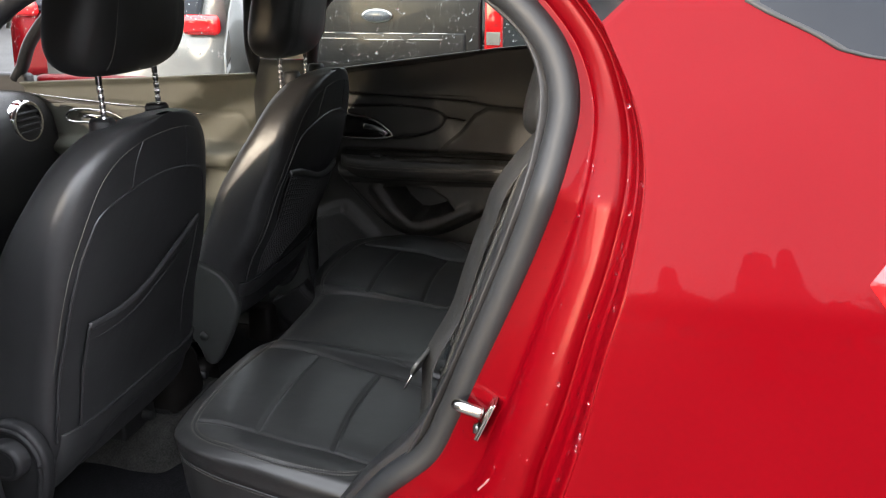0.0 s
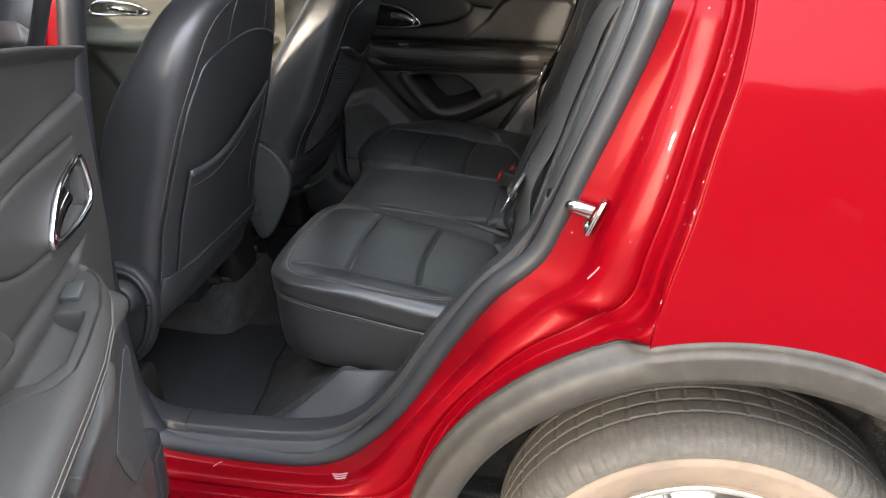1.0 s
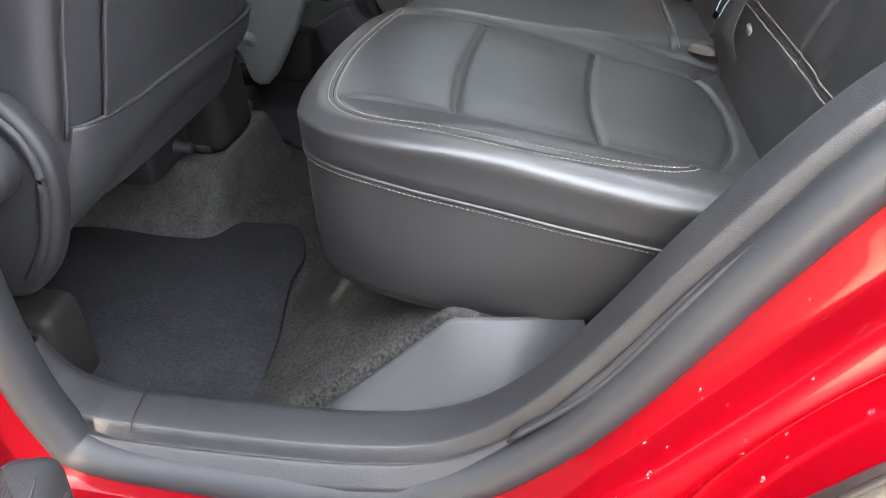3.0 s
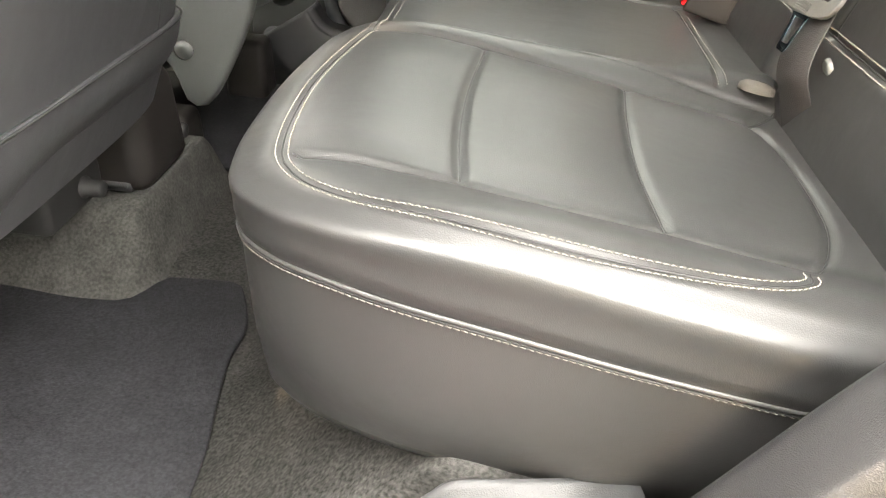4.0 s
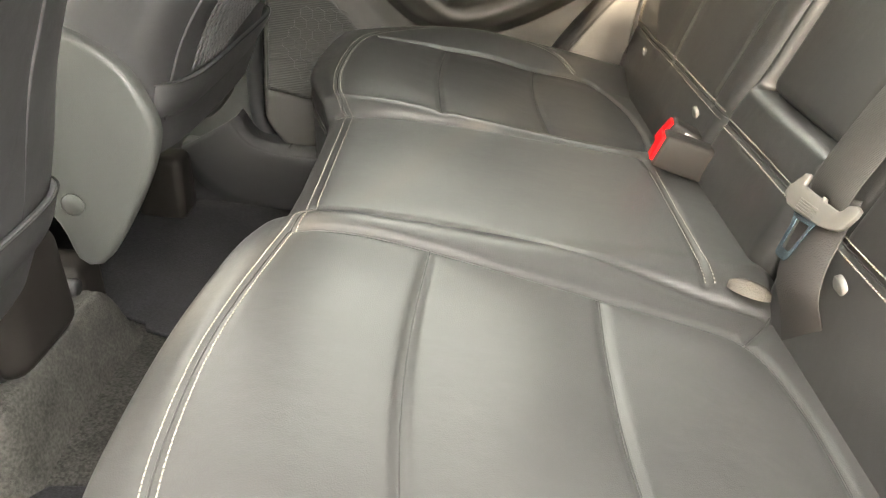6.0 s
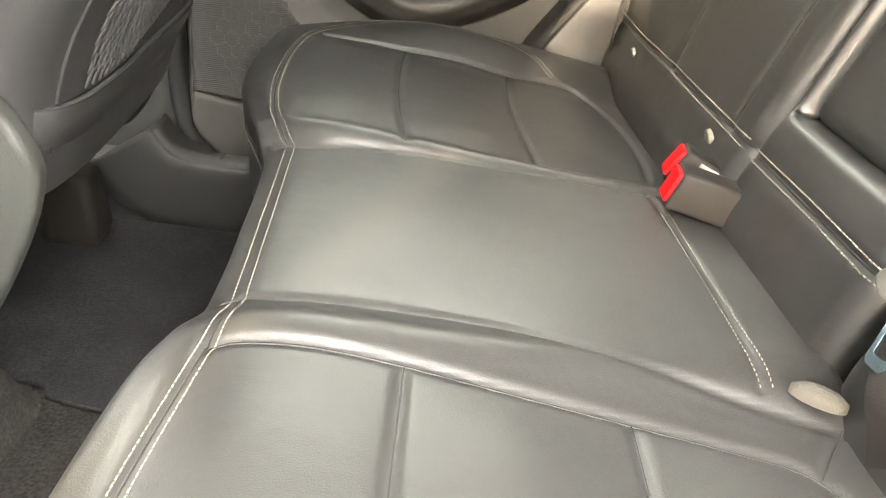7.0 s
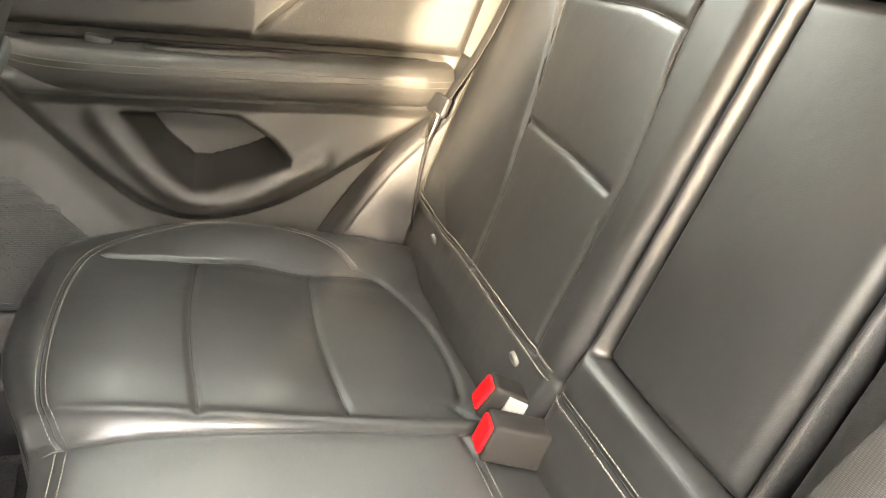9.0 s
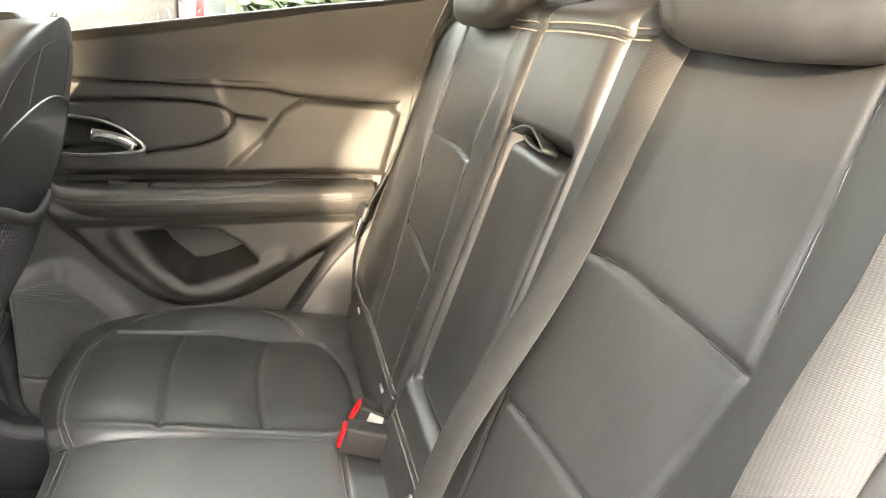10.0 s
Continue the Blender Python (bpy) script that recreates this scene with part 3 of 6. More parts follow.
def sill_trim(side):
    line = [(-1.06, 0.53), (-1.035, 0.495), (-1.0, 0.482), (-0.95, 0.478), (-0.85, 0.478), (-0.74, 0.484), (-0.66, 0.502), (-0.60, 0.545), (-0.545, 0.615), (-0.48, 0.72), (-0.41, 0.82), (-0.35, 0.885), (-0.315, 0.935), (-0.295, 0.985)]
    c = spline(line, 100)
    prof = steps([(0.722, -0.030), (0.708, -0.012), (0.702, -0.016), (0.697, -0.003), (0.690, 0.0), (0.665, 0.0), (0.650, -0.002), (0.638, -0.012), (0.630, -0.03), (0.626, -0.14)], 46)
    prof = np.array(prof)
    t = np.gradient(c, axis=0)
    t /= np.linalg.norm(t, axis=1)[:, None]
    nrm = np.stack([-t[:, 1], t[:, 0]], 1)
    p = np.zeros((len(c), len(prof), 3))
    p[..., 0] = c[:, 0][:, None] + nrm[:, 0][:, None] * prof[:, 1]
    p[..., 2] = c[:, 1][:, None] + nrm[:, 1][:, None] * prof[:, 1]
    p[..., 1] = side * prof[:, 0]
    tagged(part("sill_trim", grid_mesh("sill_trim", p, flip=side > 0), PLASTIC, solid=0.003), "black grained plastic sill plate in the door opening", "sill plate", kind="structure")


sill_trim(-1)
sill_trim(1)


def kick_panel(side):
    """Smooth vinyl panel between the heel board and the sill, under the end of the bench."""
    x, v = np.linspace(-0.875, -0.54, 40), np.linspace(0, 1, 16)
    inner = np.interp(x, (-0.875, -0.686, -0.54), (0.645, 0.603, 0.575))
    low = 0.352 + 0.21 * np.clip((x + 0.925) / 0.26, 0, 1) ** 1.15 + 0.005
    high = np.interp(x, (-0.875, -0.74, -0.66, -0.60, -0.545), (0.462, 0.474, 0.492, 0.535, 0.605)) - 0.008
    xx = np.broadcast_to(x[:, None], (40, 16))
    y = inner[:, None] + (0.648 - inner)[:, None] * v
    z = low[:, None] + (high - low)[:, None] * v[None]
    tagged(part("kick_panel", grid_mesh("kick_panel", np.stack([xx, side * y, z], -1), flip=side < 0), KICK, solid=0.004), "smooth grey vinyl kick panel below the rear bench", "trim", kind="structure")
    crack = part("sill_joint", tube([(-0.962, side * 0.640, 0.4785), (-0.955, side * 0.69, 0.4795), (-0.952, side * 0.704, 0.474)], 0.0012, 6), DARK)
    tagged(crack, "thin dark joint across the black sill plate", "trim", kind="structure")


kick_panel(-1)
kick_panel(1)


def roof():
    x, y = np.linspace(-1.9, 0.62, 40), np.linspace(-0.60, 0.60, 40)
    xx, yy = np.meshgrid(x, y, indexing="ij")
    z = 1.64 - 0.05 * (np.abs(yy) / 0.6) ** 3 - 0.10 * ((xx + 0.6) / 1.3) ** 2 * (np.abs(xx + 0.6) / 1.3)
    part("roof", grid_mesh("roof", np.stack([xx, yy, z], -1)), RED, car, solid=0.004)
    tagged(part("ceiling", grid_mesh("ceiling", np.stack([xx, yy * 0.98, z - 0.04], -1), flip=True), HEADLINER, solid=0.008), "pale grey fabric headliner", "headliner", kind="structure")
    for side in (-1, 1):
        c = spline([(-1.9, 1.50), (-1.3, 1.56), (-0.6, 1.585), (0.1, 1.55), (0.62, 1.47)], 40)
        part("roof_rail", tube(np.stack([c[:, 0], np.full(40, side * 0.60), c[:, 1]], 1), 0.045, 10), RED, car)


roof()

# ---- rear bench: cushion ----
HALF_RIM = [(-0.34, 0.592), (-0.40, 0.599), (-0.47, 0.603), (-0.53, 0.602), (-0.585, 0.599), (-0.64, 0.593), (-0.70, 0.584), (-0.745, 0.571), (-0.79, 0.551), (-0.822, 0.522), (-0.834, 0.48),
            (-0.839, 0.42), (-0.840, 0.34), (-0.836, 0.27), (-0.828, 0.20), (-0.811, 0.14), (-0.806, 0.07)]


def wider(y):
    """The right place reaches a little further out than the left one."""
    return y + 0.028 * smooth(0.35, 0.56, y)


RIM = [(x, -y) for x, y in HALF_RIM] + [(-0.806, 0.0)] + [(x - 0.022 * float(smooth(0.16, 0.30, np.array(y)) * smooth(-0.60, -0.76, np.array(x))), wider(y)) for x, y in HALF_RIM[::-1]]
# seams of one seat, mirrored for the other: x, half width
TOP_SEAM = spline([(-0.788, 0.118), (-0.788, 0.145), (-0.793, 0.19), (-0.798, 0.235), (-0.806, 0.30), (-0.810, 0.36), (-0.808, 0.42), (-0.802, 0.475), (-0.793, 0.504), (-0.772, 0.529), (-0.737, 0.549), (-0.69, 0.563), (-0.647, 0.573), (-0.60, 0.579), (-0.535, 0.577), (-0.49, 0.568), (-0.465, 0.552), (-0.456, 0.528)], 140)
SIDE_SEAM = spline([(-0.785, 0.112), (-0.73, 0.108), (-0.67, 0.111), (-0.604, 0.120), (-0.512, 0.146), (-0.444, 0.160), (-0.36, 0.17)], 60)
INNER_SEAM = spline([(-0.791, 0.186), (-0.776, 0.178), (-0.732, 0.175), (-0.678, 0.178), (-0.61, 0.185), (-0.535, 0.193), (-0.475, 0.200), (-0.414, 0.214), (-0.395, 0.27), (-0.392, 0.35), (-0.400, 0.42), (-0.430, 0.485), (-0.470, 0.497), (-0.536, 0.489), (-0.610, 0.494), (-0.679, 0.487), (-0.719, 0.486), (-0.756, 0.484), (-0.792, 0.488)], 160)
SIDE_SEAM_R = spline([(-0.788, 0.150), (-0.73, 0.160), (-0.626, 0.161), (-0.524, 0.156), (-0.439, 0.146), (-0.36, 0.15)], 60)
TOP_SEAM_R = spline([(-0.788, 0.150), (-0.800, 0.172), (-0.812, 0.205), (-0.821, 0.28), (-0.822, 0.38), (-0.815, 0.45), (-0.800, 0.495), (-0.770, 0.525), (-0.733, 0.545), (-0.692, 0.562), (-0.647, 0.574), (-0.59, 0.577), (-0.53, 0.562), (-0.490, 0.538), (-0.466, 0.505)], 140)
CROSS_A = spline([(-0.678, 0.178), (-0.686, 0.30), (-0.686, 0.40), (-0.679, 0.487)], 40)
CROSS_B = spline([(-0.535, 0.193), (-0.543, 0.29), (-0.545, 0.39), (-0.536, 0.489)], 40)
TUCK = spline([(-0.414, 0.214), (-0.395, 0.19), (-0.375, 0.165)], 12)
REAR_SEAM = np.array([(-0.434, 0.150), (-0.428, 0.09), (-0.426, 0.0)])


def ramp_up(u):
    return (u + np.sqrt(u * u + 0.0025)) / 2


def cushion_height(x, y, rim_distance):
    a = np.abs(np.where(y > 0.35, y - 0.028 * smooth(0.378, 0.588, y), y))
    z = 0.739 - 0.158 * ramp_up(x + 0.745)
    left = y < 0
    mid = np.where(left, smooth(0.170, 0.112, a), smooth(0.188, 0.155, a))
    z = z * (1 - mid) + mid * (0.723 - 0.045 * ramp_up(x + 0.76))          # the middle place lies flatter
    z = z + np.where(left, 0.008 * np.exp(-((a - 0.148) / 0.022) ** 2), 0.006 * np.exp(-((a - 0.173) / 0.012) ** 2)) * smooth(-0.82, -0.74, x)   # ridge between the places
    seat = smooth(0.18, 0.26, a) * smooth(0.50, 0.44, a)
    for mid_x, half in ((-0.755, 0.05), (-0.61, 0.05), (-0.465, 0.05)):               # each panel swells a little
        z = z + 0.004 * seat * np.exp(-((x - mid_x) / half) ** 2)
    z = z + 0.026 * smooth(0.47, 0.565, a) * smooth(-0.82, -0.60, x)
    narrow, broad = np.zeros_like(z), np.zeros_like(z)
    for seam, depth, width in ((TOP_SEAM, 0.0014, 0.004), (SIDE_SEAM, 0.0032, 0.0035), (INNER_SEAM, 0.0042, 0.0045), (CROSS_A, 0.0036, 0.004), (CROSS_B, 0.0036, 0.004), (TUCK, 0.004, 0.005)):
        d = line_distance(x, a, seam[::2])
        if seam is SIDE_SEAM or seam is TOP_SEAM:
            other = SIDE_SEAM_R if seam is SIDE_SEAM else TOP_SEAM_R
            d = np.where(left, d, line_distance(x, a, other[::2]))
        if seam is INNER_SEAM:
            depth = depth * np.where(left, 1.0, smooth(0.20, 0.26, a))
        narrow = np.maximum(narrow, depth * np.exp(-(d / width) ** 2))
        broad = np.maximum(broad, 0.30 * depth * np.exp(-(d / (4 * width)) ** 2))
    z = z - narrow - broad
    d = line_distance(x, a, REAR_SEAM)
    z = z - 0.0025 * np.exp(-(d / 0.003) ** 2)
    over = np.clip(1 - rim_distance / 0.036, 0, 1)
    z = z - (0.030 + 0.018 * smooth(-0.82, -0.60, x)) * (1 - np.maximum(0, 1 - over ** 2.7) ** (1 / 2.7))
    z = z - 0.035 * smooth(-0.375, -0.33, x)
    return z


def rear_cushion():
    rim = spline(RIM, 700)
    back = np.stack([np.full(len(rim), -0.330), rim[:, 1] * (0.93 - 0.13 * smooth(-0.5, -0.75, rim[:, 0]) * smooth(0.3, 0.5, np.abs(rim[:, 1])))], 1)
    w = np.r_[np.linspace(0, 0.12, 24, endpoint=False) ** 2 / 0.12, np.linspace(0.12, 1, 140)]
    q = rim[:, None] + (back - rim)[:, None] * w[None, :, None]
    x, y = q[..., 0], q[..., 1]
    d = line_distance(x, y, rim)
    z = cushion_height(x, y, d)
    # the roll outside the stitching swells past the widest line
    turned = np.clip((0.014 - d) / 0.014, 0, 1)
    swell = 0.0045 * np.sin(np.pi * turned ** 2.2)
    ahead = np.gradient(rim, axis=0)
    ahead /= np.linalg.norm(ahead, axis=1)[:, None]
    out = np.stack([ahead[:, 1], -ahead[:, 0]], 1)
    out *= np.sign((out * (rim - np.array([-0.5, 0]))).sum(1))[:, None]
    x, y = x + swell * out[:, None, 0], y + swell * out[:, None, 1]
    top = np.stack([x, y, z + 0.3 * swell], -1)
    # the skirt below the widest line, tucked in towards the floor
    t = np.gradient(rim, axis=0)
    t /= np.linalg.norm(t, axis=1)[:, None]
    inward = np.stack([-t[:, 1], t[:, 0]], 1)
    inward *= np.sign((inward * (np.array([-0.5, 0]) - rim)).sum(1))[:, None]
    skirt = []
    edge_z = z[:, 0]
    for off, share in ((0.06, 1.0), (0.040, 0.985), (0.026, 0.95), (0.016, 0.85), (0.009, 0.6), (0.006, 0.35), (0.0042, 0.16), (0.0040, 0.125), (0.0040, 0.10), (0.0026, 0.085), (0.0014, 0.06), (0.0005, 0.03), (0.0, 0.01)):
        skirt.append(np.c_[rim + inward * off, edge_z + (0.538 - edge_z) * share])
    allp = np.concatenate([np.stack(skirt, 1), top], 1)
    bench = thing("rear_seat_cushion", "black leather rear bench cushion with pale double stitching", "seat cushion")
    part("cushion", grid_mesh("cushion", allp, flip=False), LEATHER, bench)
    # stitching
    rows = []
    low = rim + inward * 0.005
    for side in (-1, 1):
        for off in (-0.0042, 0.0042):
            for seam in ((TOP_SEAM,) if side < 0 else (TOP_SEAM_R,)):
                tt = np.gradient(seam, axis=0)
                tt /= np.linalg.norm(tt, axis=1)[:, None]
                c = seam + off * np.stack([-tt[:, 1], tt[:, 0]], 1)
                if side > 0:
                    c = np.c_[c[:, 0], wider(c[:, 1])]
                xx, yy = c[:, 0], side * c[:, 1]
                rows.append(stitches(np.c_[xx, yy, cushion_height(xx, yy, line_distance(xx, yy, rim[::4])) + 0.0008]))
    for off in (-0.0042, 0.0042):
        for xm, lo, hi in ((-0.788, -0.118, 0.150), (-0.428, -0.148, 0.105)):
            yy = np.linspace(lo, hi, 40)
            xx = np.full(40, xm + off)
            rows.append(stitches(np.c_[xx, yy, cushion_height(xx, yy, line_distance(xx, yy, rim[::4])) + 0.0008]))
    low_rows = [np.c_[rim + inward * off, edge_z + (0.538 - edge_z) * share] for off, share in ((0.0022, 0.126),)]
    piping = np.c_[rim + inward * 0.0030, edge_z + (0.538 - edge_z) * 0.098]
    for side in (-1, 1):
        pick = (rim[:, 0] < -0.40) & (rim[:, 1] * side > 0.15)
        part("piping", tube(piping[pick], 0.0022, 8, up=(0, 0, 1)), LEATHER, bench)
        # dark cord under the piping, painted shade of the fold
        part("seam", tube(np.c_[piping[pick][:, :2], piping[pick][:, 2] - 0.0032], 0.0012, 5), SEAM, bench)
        for line in low_rows:
            rows.append(stitches(line[pick], pitch=0.0050, length=0.0040, radius=0.00068, up=(-0.3, side, 0.3)))
        for seam in ((TOP_SEAM, SIDE_SEAM) if side < 0 else (TOP_SEAM_R, SIDE_SEAM_R)) + (INNER_SEAM, CROSS_A, CROSS_B, TUCK):
            if side > 0 and seam is INNER_SEAM:
                seam = seam[seam[:, 1] > 0.24]
            c = seam if side < 0 else np.c_[seam[:, 0], wider(seam[:, 1])]
            xx, yy = c[:, 0], side * c[:, 1]
            if seam is not SIDE_SEAM and seam is not SIDE_SEAM_R:
                # thin dark cord in the crease deepens its shade by colour
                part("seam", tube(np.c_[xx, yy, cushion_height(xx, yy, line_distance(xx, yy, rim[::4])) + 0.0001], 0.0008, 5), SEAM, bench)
        start = piping[pick][-1 if side < 0 else 0]
        u = np.linspace(0, 1, 24)[:, None]
        corner = np.array((-0.786, side * (0.116 if side < 0 else 0.148)))
        lip = start[:2] + (0.004, 0)
        run = corner + (lip - corner) * u
        run = run + np.array((-0.012, -side * 0.006)) * np.sin(np.pi * u)
        over = np.c_[run, cushion_height(run[:, 0], run[:, 1], line_distance(run[:, 0], run[:, 1], rim[::2])) + 0.0003]
        over = over[over[:, 2] > start[2] + 0.004]
        # same painted crease shade, carried over the corner
        part("seam", tube(spline(np.vstack([over, start]), 30), 0.0011, 5), SEAM, bench)
    tagged(part("stitching", join("stitching", rows), THREAD, bench, "pale thread stitching"), kind="stuff")
    return bench


rear_cushion()

# ---- rear bench: backrest ----
LEAN_BACK = 0.333


def back_point(y, z, out=0.0):
    """A point on the backrest's front: out, metres forward of its plane."""
    x = -0.337 + LEAN_BACK * (z - 0.74)
    return np.stack([x - out * 0.949, np.broadcast_to(y, np.shape(x)), z + out * 0.316], -1)


def backrest_section(lo, hi, name, panels, seams, stitched, parent, z0=0.66, z1=1.335):
    """One padded section between two half widths; panels: raised outlines in y, z; seams: creases."""
    ny, nz = int((hi - lo) / 0.0035), 200
    y, z = np.linspace(lo, hi, ny), np.linspace(z0, z1, nz)
    yy, zz = np.meshgrid(y, z, indexing="ij")
    edge = np.minimum(yy - lo, hi - yy)
    out = 0.030 * np.sqrt(np.maximum(0, 1 - np.clip(1 - edge / 0.026, 0, 1) ** 2.0)) - 0.005
    out = out - 0.05 * smooth(z1 - 0.05, z1, zz) ** 2
    out = out - 0.010 * smooth(0.72, 0.66, zz)
    for corners, rise, soft in panels:
        d = polygon_distance(yy, zz, corners)
        out = out + rise * smooth(soft, -soft, d)
    for line, depth, width in seams:
        d = line_distance(yy, zz, line)
        out = out - depth * np.exp(-(d / width) ** 2) - 0.18 * depth * np.exp(-(d / (4 * width)) ** 2)
    front = back_point(yy, zz, out)
    me = grid_mesh(name, front, flip=True)
    ob = part(name, me, LEATHER, parent, solid=0.06, offset=-1)
    rows = []
    for line in stitched:
        for off in (-0.005, 0.005):
            c = spline(line, 60)
            tt = np.gradient(c, axis=0)
            tt /= np.linalg.norm(tt, axis=1)[:, None]
            c = c + off * np.stack([-tt[:, 1], tt[:, 0]], 1)
            iy = np.clip(((c[:, 0] - lo) / (hi - lo) * (ny - 1)).round().astype(int), 0, ny - 1)
            iz = np.clip(((c[:, 1] - z0) / (z1 - z0) * (nz - 1)).round().astype(int), 0, nz - 1)
            rows.append(stitches(back_point(c[:, 0], c[:, 1], out[iy, iz] + 0.0014), radius=0.0008, up=(-0.95, 0, 0.3)))
    for line, depth, width in seams:
        c = spline(line, 60)
        iy = np.clip(((c[:, 0] - lo) / (hi - lo) * (ny - 1)).round().astype(int), 0, ny - 1)
        iz = np.clip(((c[:, 1] - z0) / (z1 - z0) * (nz - 1)).round().astype(int), 0, nz - 1)
        # dark cord along each crease, its shade painted in
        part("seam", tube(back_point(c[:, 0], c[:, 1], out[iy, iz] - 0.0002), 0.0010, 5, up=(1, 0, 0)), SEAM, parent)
    if rows:
        tagged(part("stitching", join("stitching", rows), THREAD, parent, "pale thread stitching"), kind="stuff")
    return ob


backrest = thing("rear_bench_back", "black leather rear bench back with stitched seams and folding armrest", "rear seat")
# insert outlines of the outer places (y, z), for the right one; the left one is mirrored
INSERT = [(0.185, 1.275), (0.185, 0.765), (0.40, 0.765), (0.465, 0.95), (0.485, 1.10), (0.47, 1.275)]
for side, lo, hi in ((1, 0.125, 0.655), (-1, -0.655, -0.125)):
    flip = lambda pts: [(side * y, z) for y, z in pts]
    edge_out = [(0.385, 0.765), (0.40, 0.86), (0.48, 1.10), (0.475, 1.28)]
    edge_in = [(0.185, 0.765), (0.185, 0.95), (0.215, 1.10), (0.20, 1.28)]
    seams = [(flip(edge_out), 0.005, 0.004), (flip(edge_in), 0.004, 0.0035),
             (flip([(0.20, 0.934), (0.30, 0.943), (0.425, 0.947)]), 0.0045, 0.0032), (flip([(0.215, 1.094), (0.30, 1.101), (0.48, 1.094)]), 0.0045, 0.0032),
             (flip([(0.615, 0.78), (0.622, 1.0), (0.62, 1.27)]), 0.003, 0.004), (flip([(0.13, 1.281), (0.65, 1.281)]), 0.003, 0.005), (flip([(0.13, 0.764), (0.65, 0.764)]), 0.003, 0.005)]
    stitched = [flip([(0.14, 1.281), (0.3, 1.283), (0.5, 1.281), (0.63, 1.278)]), flip([(0.14, 0.764), (0.3, 0.765), (0.5, 0.766), (0.63, 0.77)]), flip([(0.615, 0.78), (0.622, 1.0), (0.62, 1.27)])]
    bulge = flip([(0.49, 0.78), (0.64, 0.78), (0.64, 1.27), (0.50, 1.27)])
    backrest_section(lo, hi, "side_section", [(bulge, 0.018, 0.05)], seams, stitched, backrest)
    for y in ((0.204, 0.52) if side > 0 else (0.222, 0.52)):
        p = back_point(np.array(side * y), np.array(0.742), 0.026)
        me = lathe([(0.0, 0.0020), (0.0075, 0.0017), (0.0092, 0.0006), (0.0096, -0.003)], 36, axis="x")
        me.transform(Matrix.Translation(Vector(p)) @ pose(0, 0, 0, 0, 18, 180))
        part("button", me, BUTTON, backrest, "round grey cover button")
# middle section: lower block, armrest, panel above
backrest_section(-0.122, 0.122, "middle_section", [([(-0.2, 0.60), (0.2, 0.60), (0.2, 0.800), (-0.2, 0.800)], 0.007, 0.035), ([(-0.10, 0.815), (0.10, 0.815), (0.10, 1.160), (-0.10, 1.160)], -0.05, 0.012)],
                 [([(-0.12, 1.281), (0.12, 1.281)], 0.003, 0.005), ([(-0.12, 0.764), (0.12, 0.764)], 0.003, 0.005)],
                 [[(-0.115, 1.281), (0, 1.283), (0.115, 1.281)], [(-0.115, 0.764), (0, 0.765), (0.115, 0.764)]], backrest)


def armrest():
    y, z = np.linspace(-0.105, 0.105, 60), np.linspace(0.806, 1.156, 90)
    yy, zz = np.meshgrid(y, z, indexing="ij")
    e = np.minimum(np.minimum(yy + 0.105, 0.105 - yy), np.minimum(zz - 0.806, 1.156 - zz))
    out = -0.045 + 0.058 * np.sqrt(np.maximum(0, 1 - np.clip(1 - e / 0.022, 0, 1) ** 2)) + 0.006 * (1 - (yy / 0.105) ** 2)
    part("armrest", grid_mesh("armrest", back_point(yy, zz, out), flip=True), LEATHER, backrest, "folded-up leather centre armrest", solid=0.02)
    ring = [(0.080, 1.156), (0.045, 1.166), (0.018, 1.168), (-0.005, 1.164), (-0.045, 1.151), (-0.020, 1.150), (0.010, 1.152), (0.030, 1.157)]
    loop = [back_point(np.array(u), np.array(w), 0.016) for u, w in ring]
    c = spline(np.array(loop), 30)
    part("pull_strap", ribbon(c, (-0.0095, 0, 0.0032), 0.003), LEATHER, backrest, "black leather pull loop")


armrest()


def headrest(width, depth, height, name, parent, at, posts):
    """A padded headrest with a centre panel, on two steel posts."""
    u, v = np.linspace(0, 2 * np.pi, 72, endpoint=False), np.linspace(-1, 1, 44)
    uu, vv = np.meshgrid(u, v, indexing="ij")
    r = np.abs(1 - np.abs(vv) ** 3.2) ** (1 / 3.2)
    cu, su = np.cos(uu), np.sin(uu)
    k = (np.abs(cu) ** 3 + np.abs(su) ** 3) ** (-1 / 3)
    x = depth / 2 * k * cu * r + 0.02 * vv
    y = width / 2 * k * su * r * (1 - 0.08 * vv)
    z = height / 2 * vv
    pad = np.abs(y) / (width / 2)
    x = x - 0.004 * np.exp(-((pad - 0.62) / 0.035) ** 2) * np.sign(x)
    me = grid_mesh(name, np.stack([x, y, z], -1) + np.array(at), loop_u=True)
    head = part(name, me, LEATHER, parent, "black leather headrest")
    rows = []
    for s in (-0.62, 0.62):
        for dx in (-1, 1):
            t = np.linspace(-0.85, 0.85, 30)
            rr = np.abs(1 - np.abs(t) ** 3.2) ** (1 / 3.2)
            rows.append(stitches(np.c_[dx * (depth / 2 * rr * 0.93 + 0.0005) + 0.02 * t, np.full(30, s * width / 2) * (1 - 0.08 * t), height / 2 * t] + np.array(at), radius=0.0006, up=(dx, 0, 0)))
    if depth > 0.12:
        tagged(part("stitching", join("stitching", rows), THREAD, head), kind="stuff")
    for dy in posts:
        prof = [(0.0055, -0.085)]
        for z in np.arange(-0.078, -0.012, 0.013):
            prof += [(0.0055, z), (0.0040, z + 0.0015), (0.0040, z + 0.004), (0.0055, z + 0.0055)]
        prof += [(0.0055, 0.04)]
        part("post", lathe(prof, 14, axis="z", at=(at[0], at[1] + dy, at[2] - height / 2)), CHROME, head, "notched chrome post")
    return head


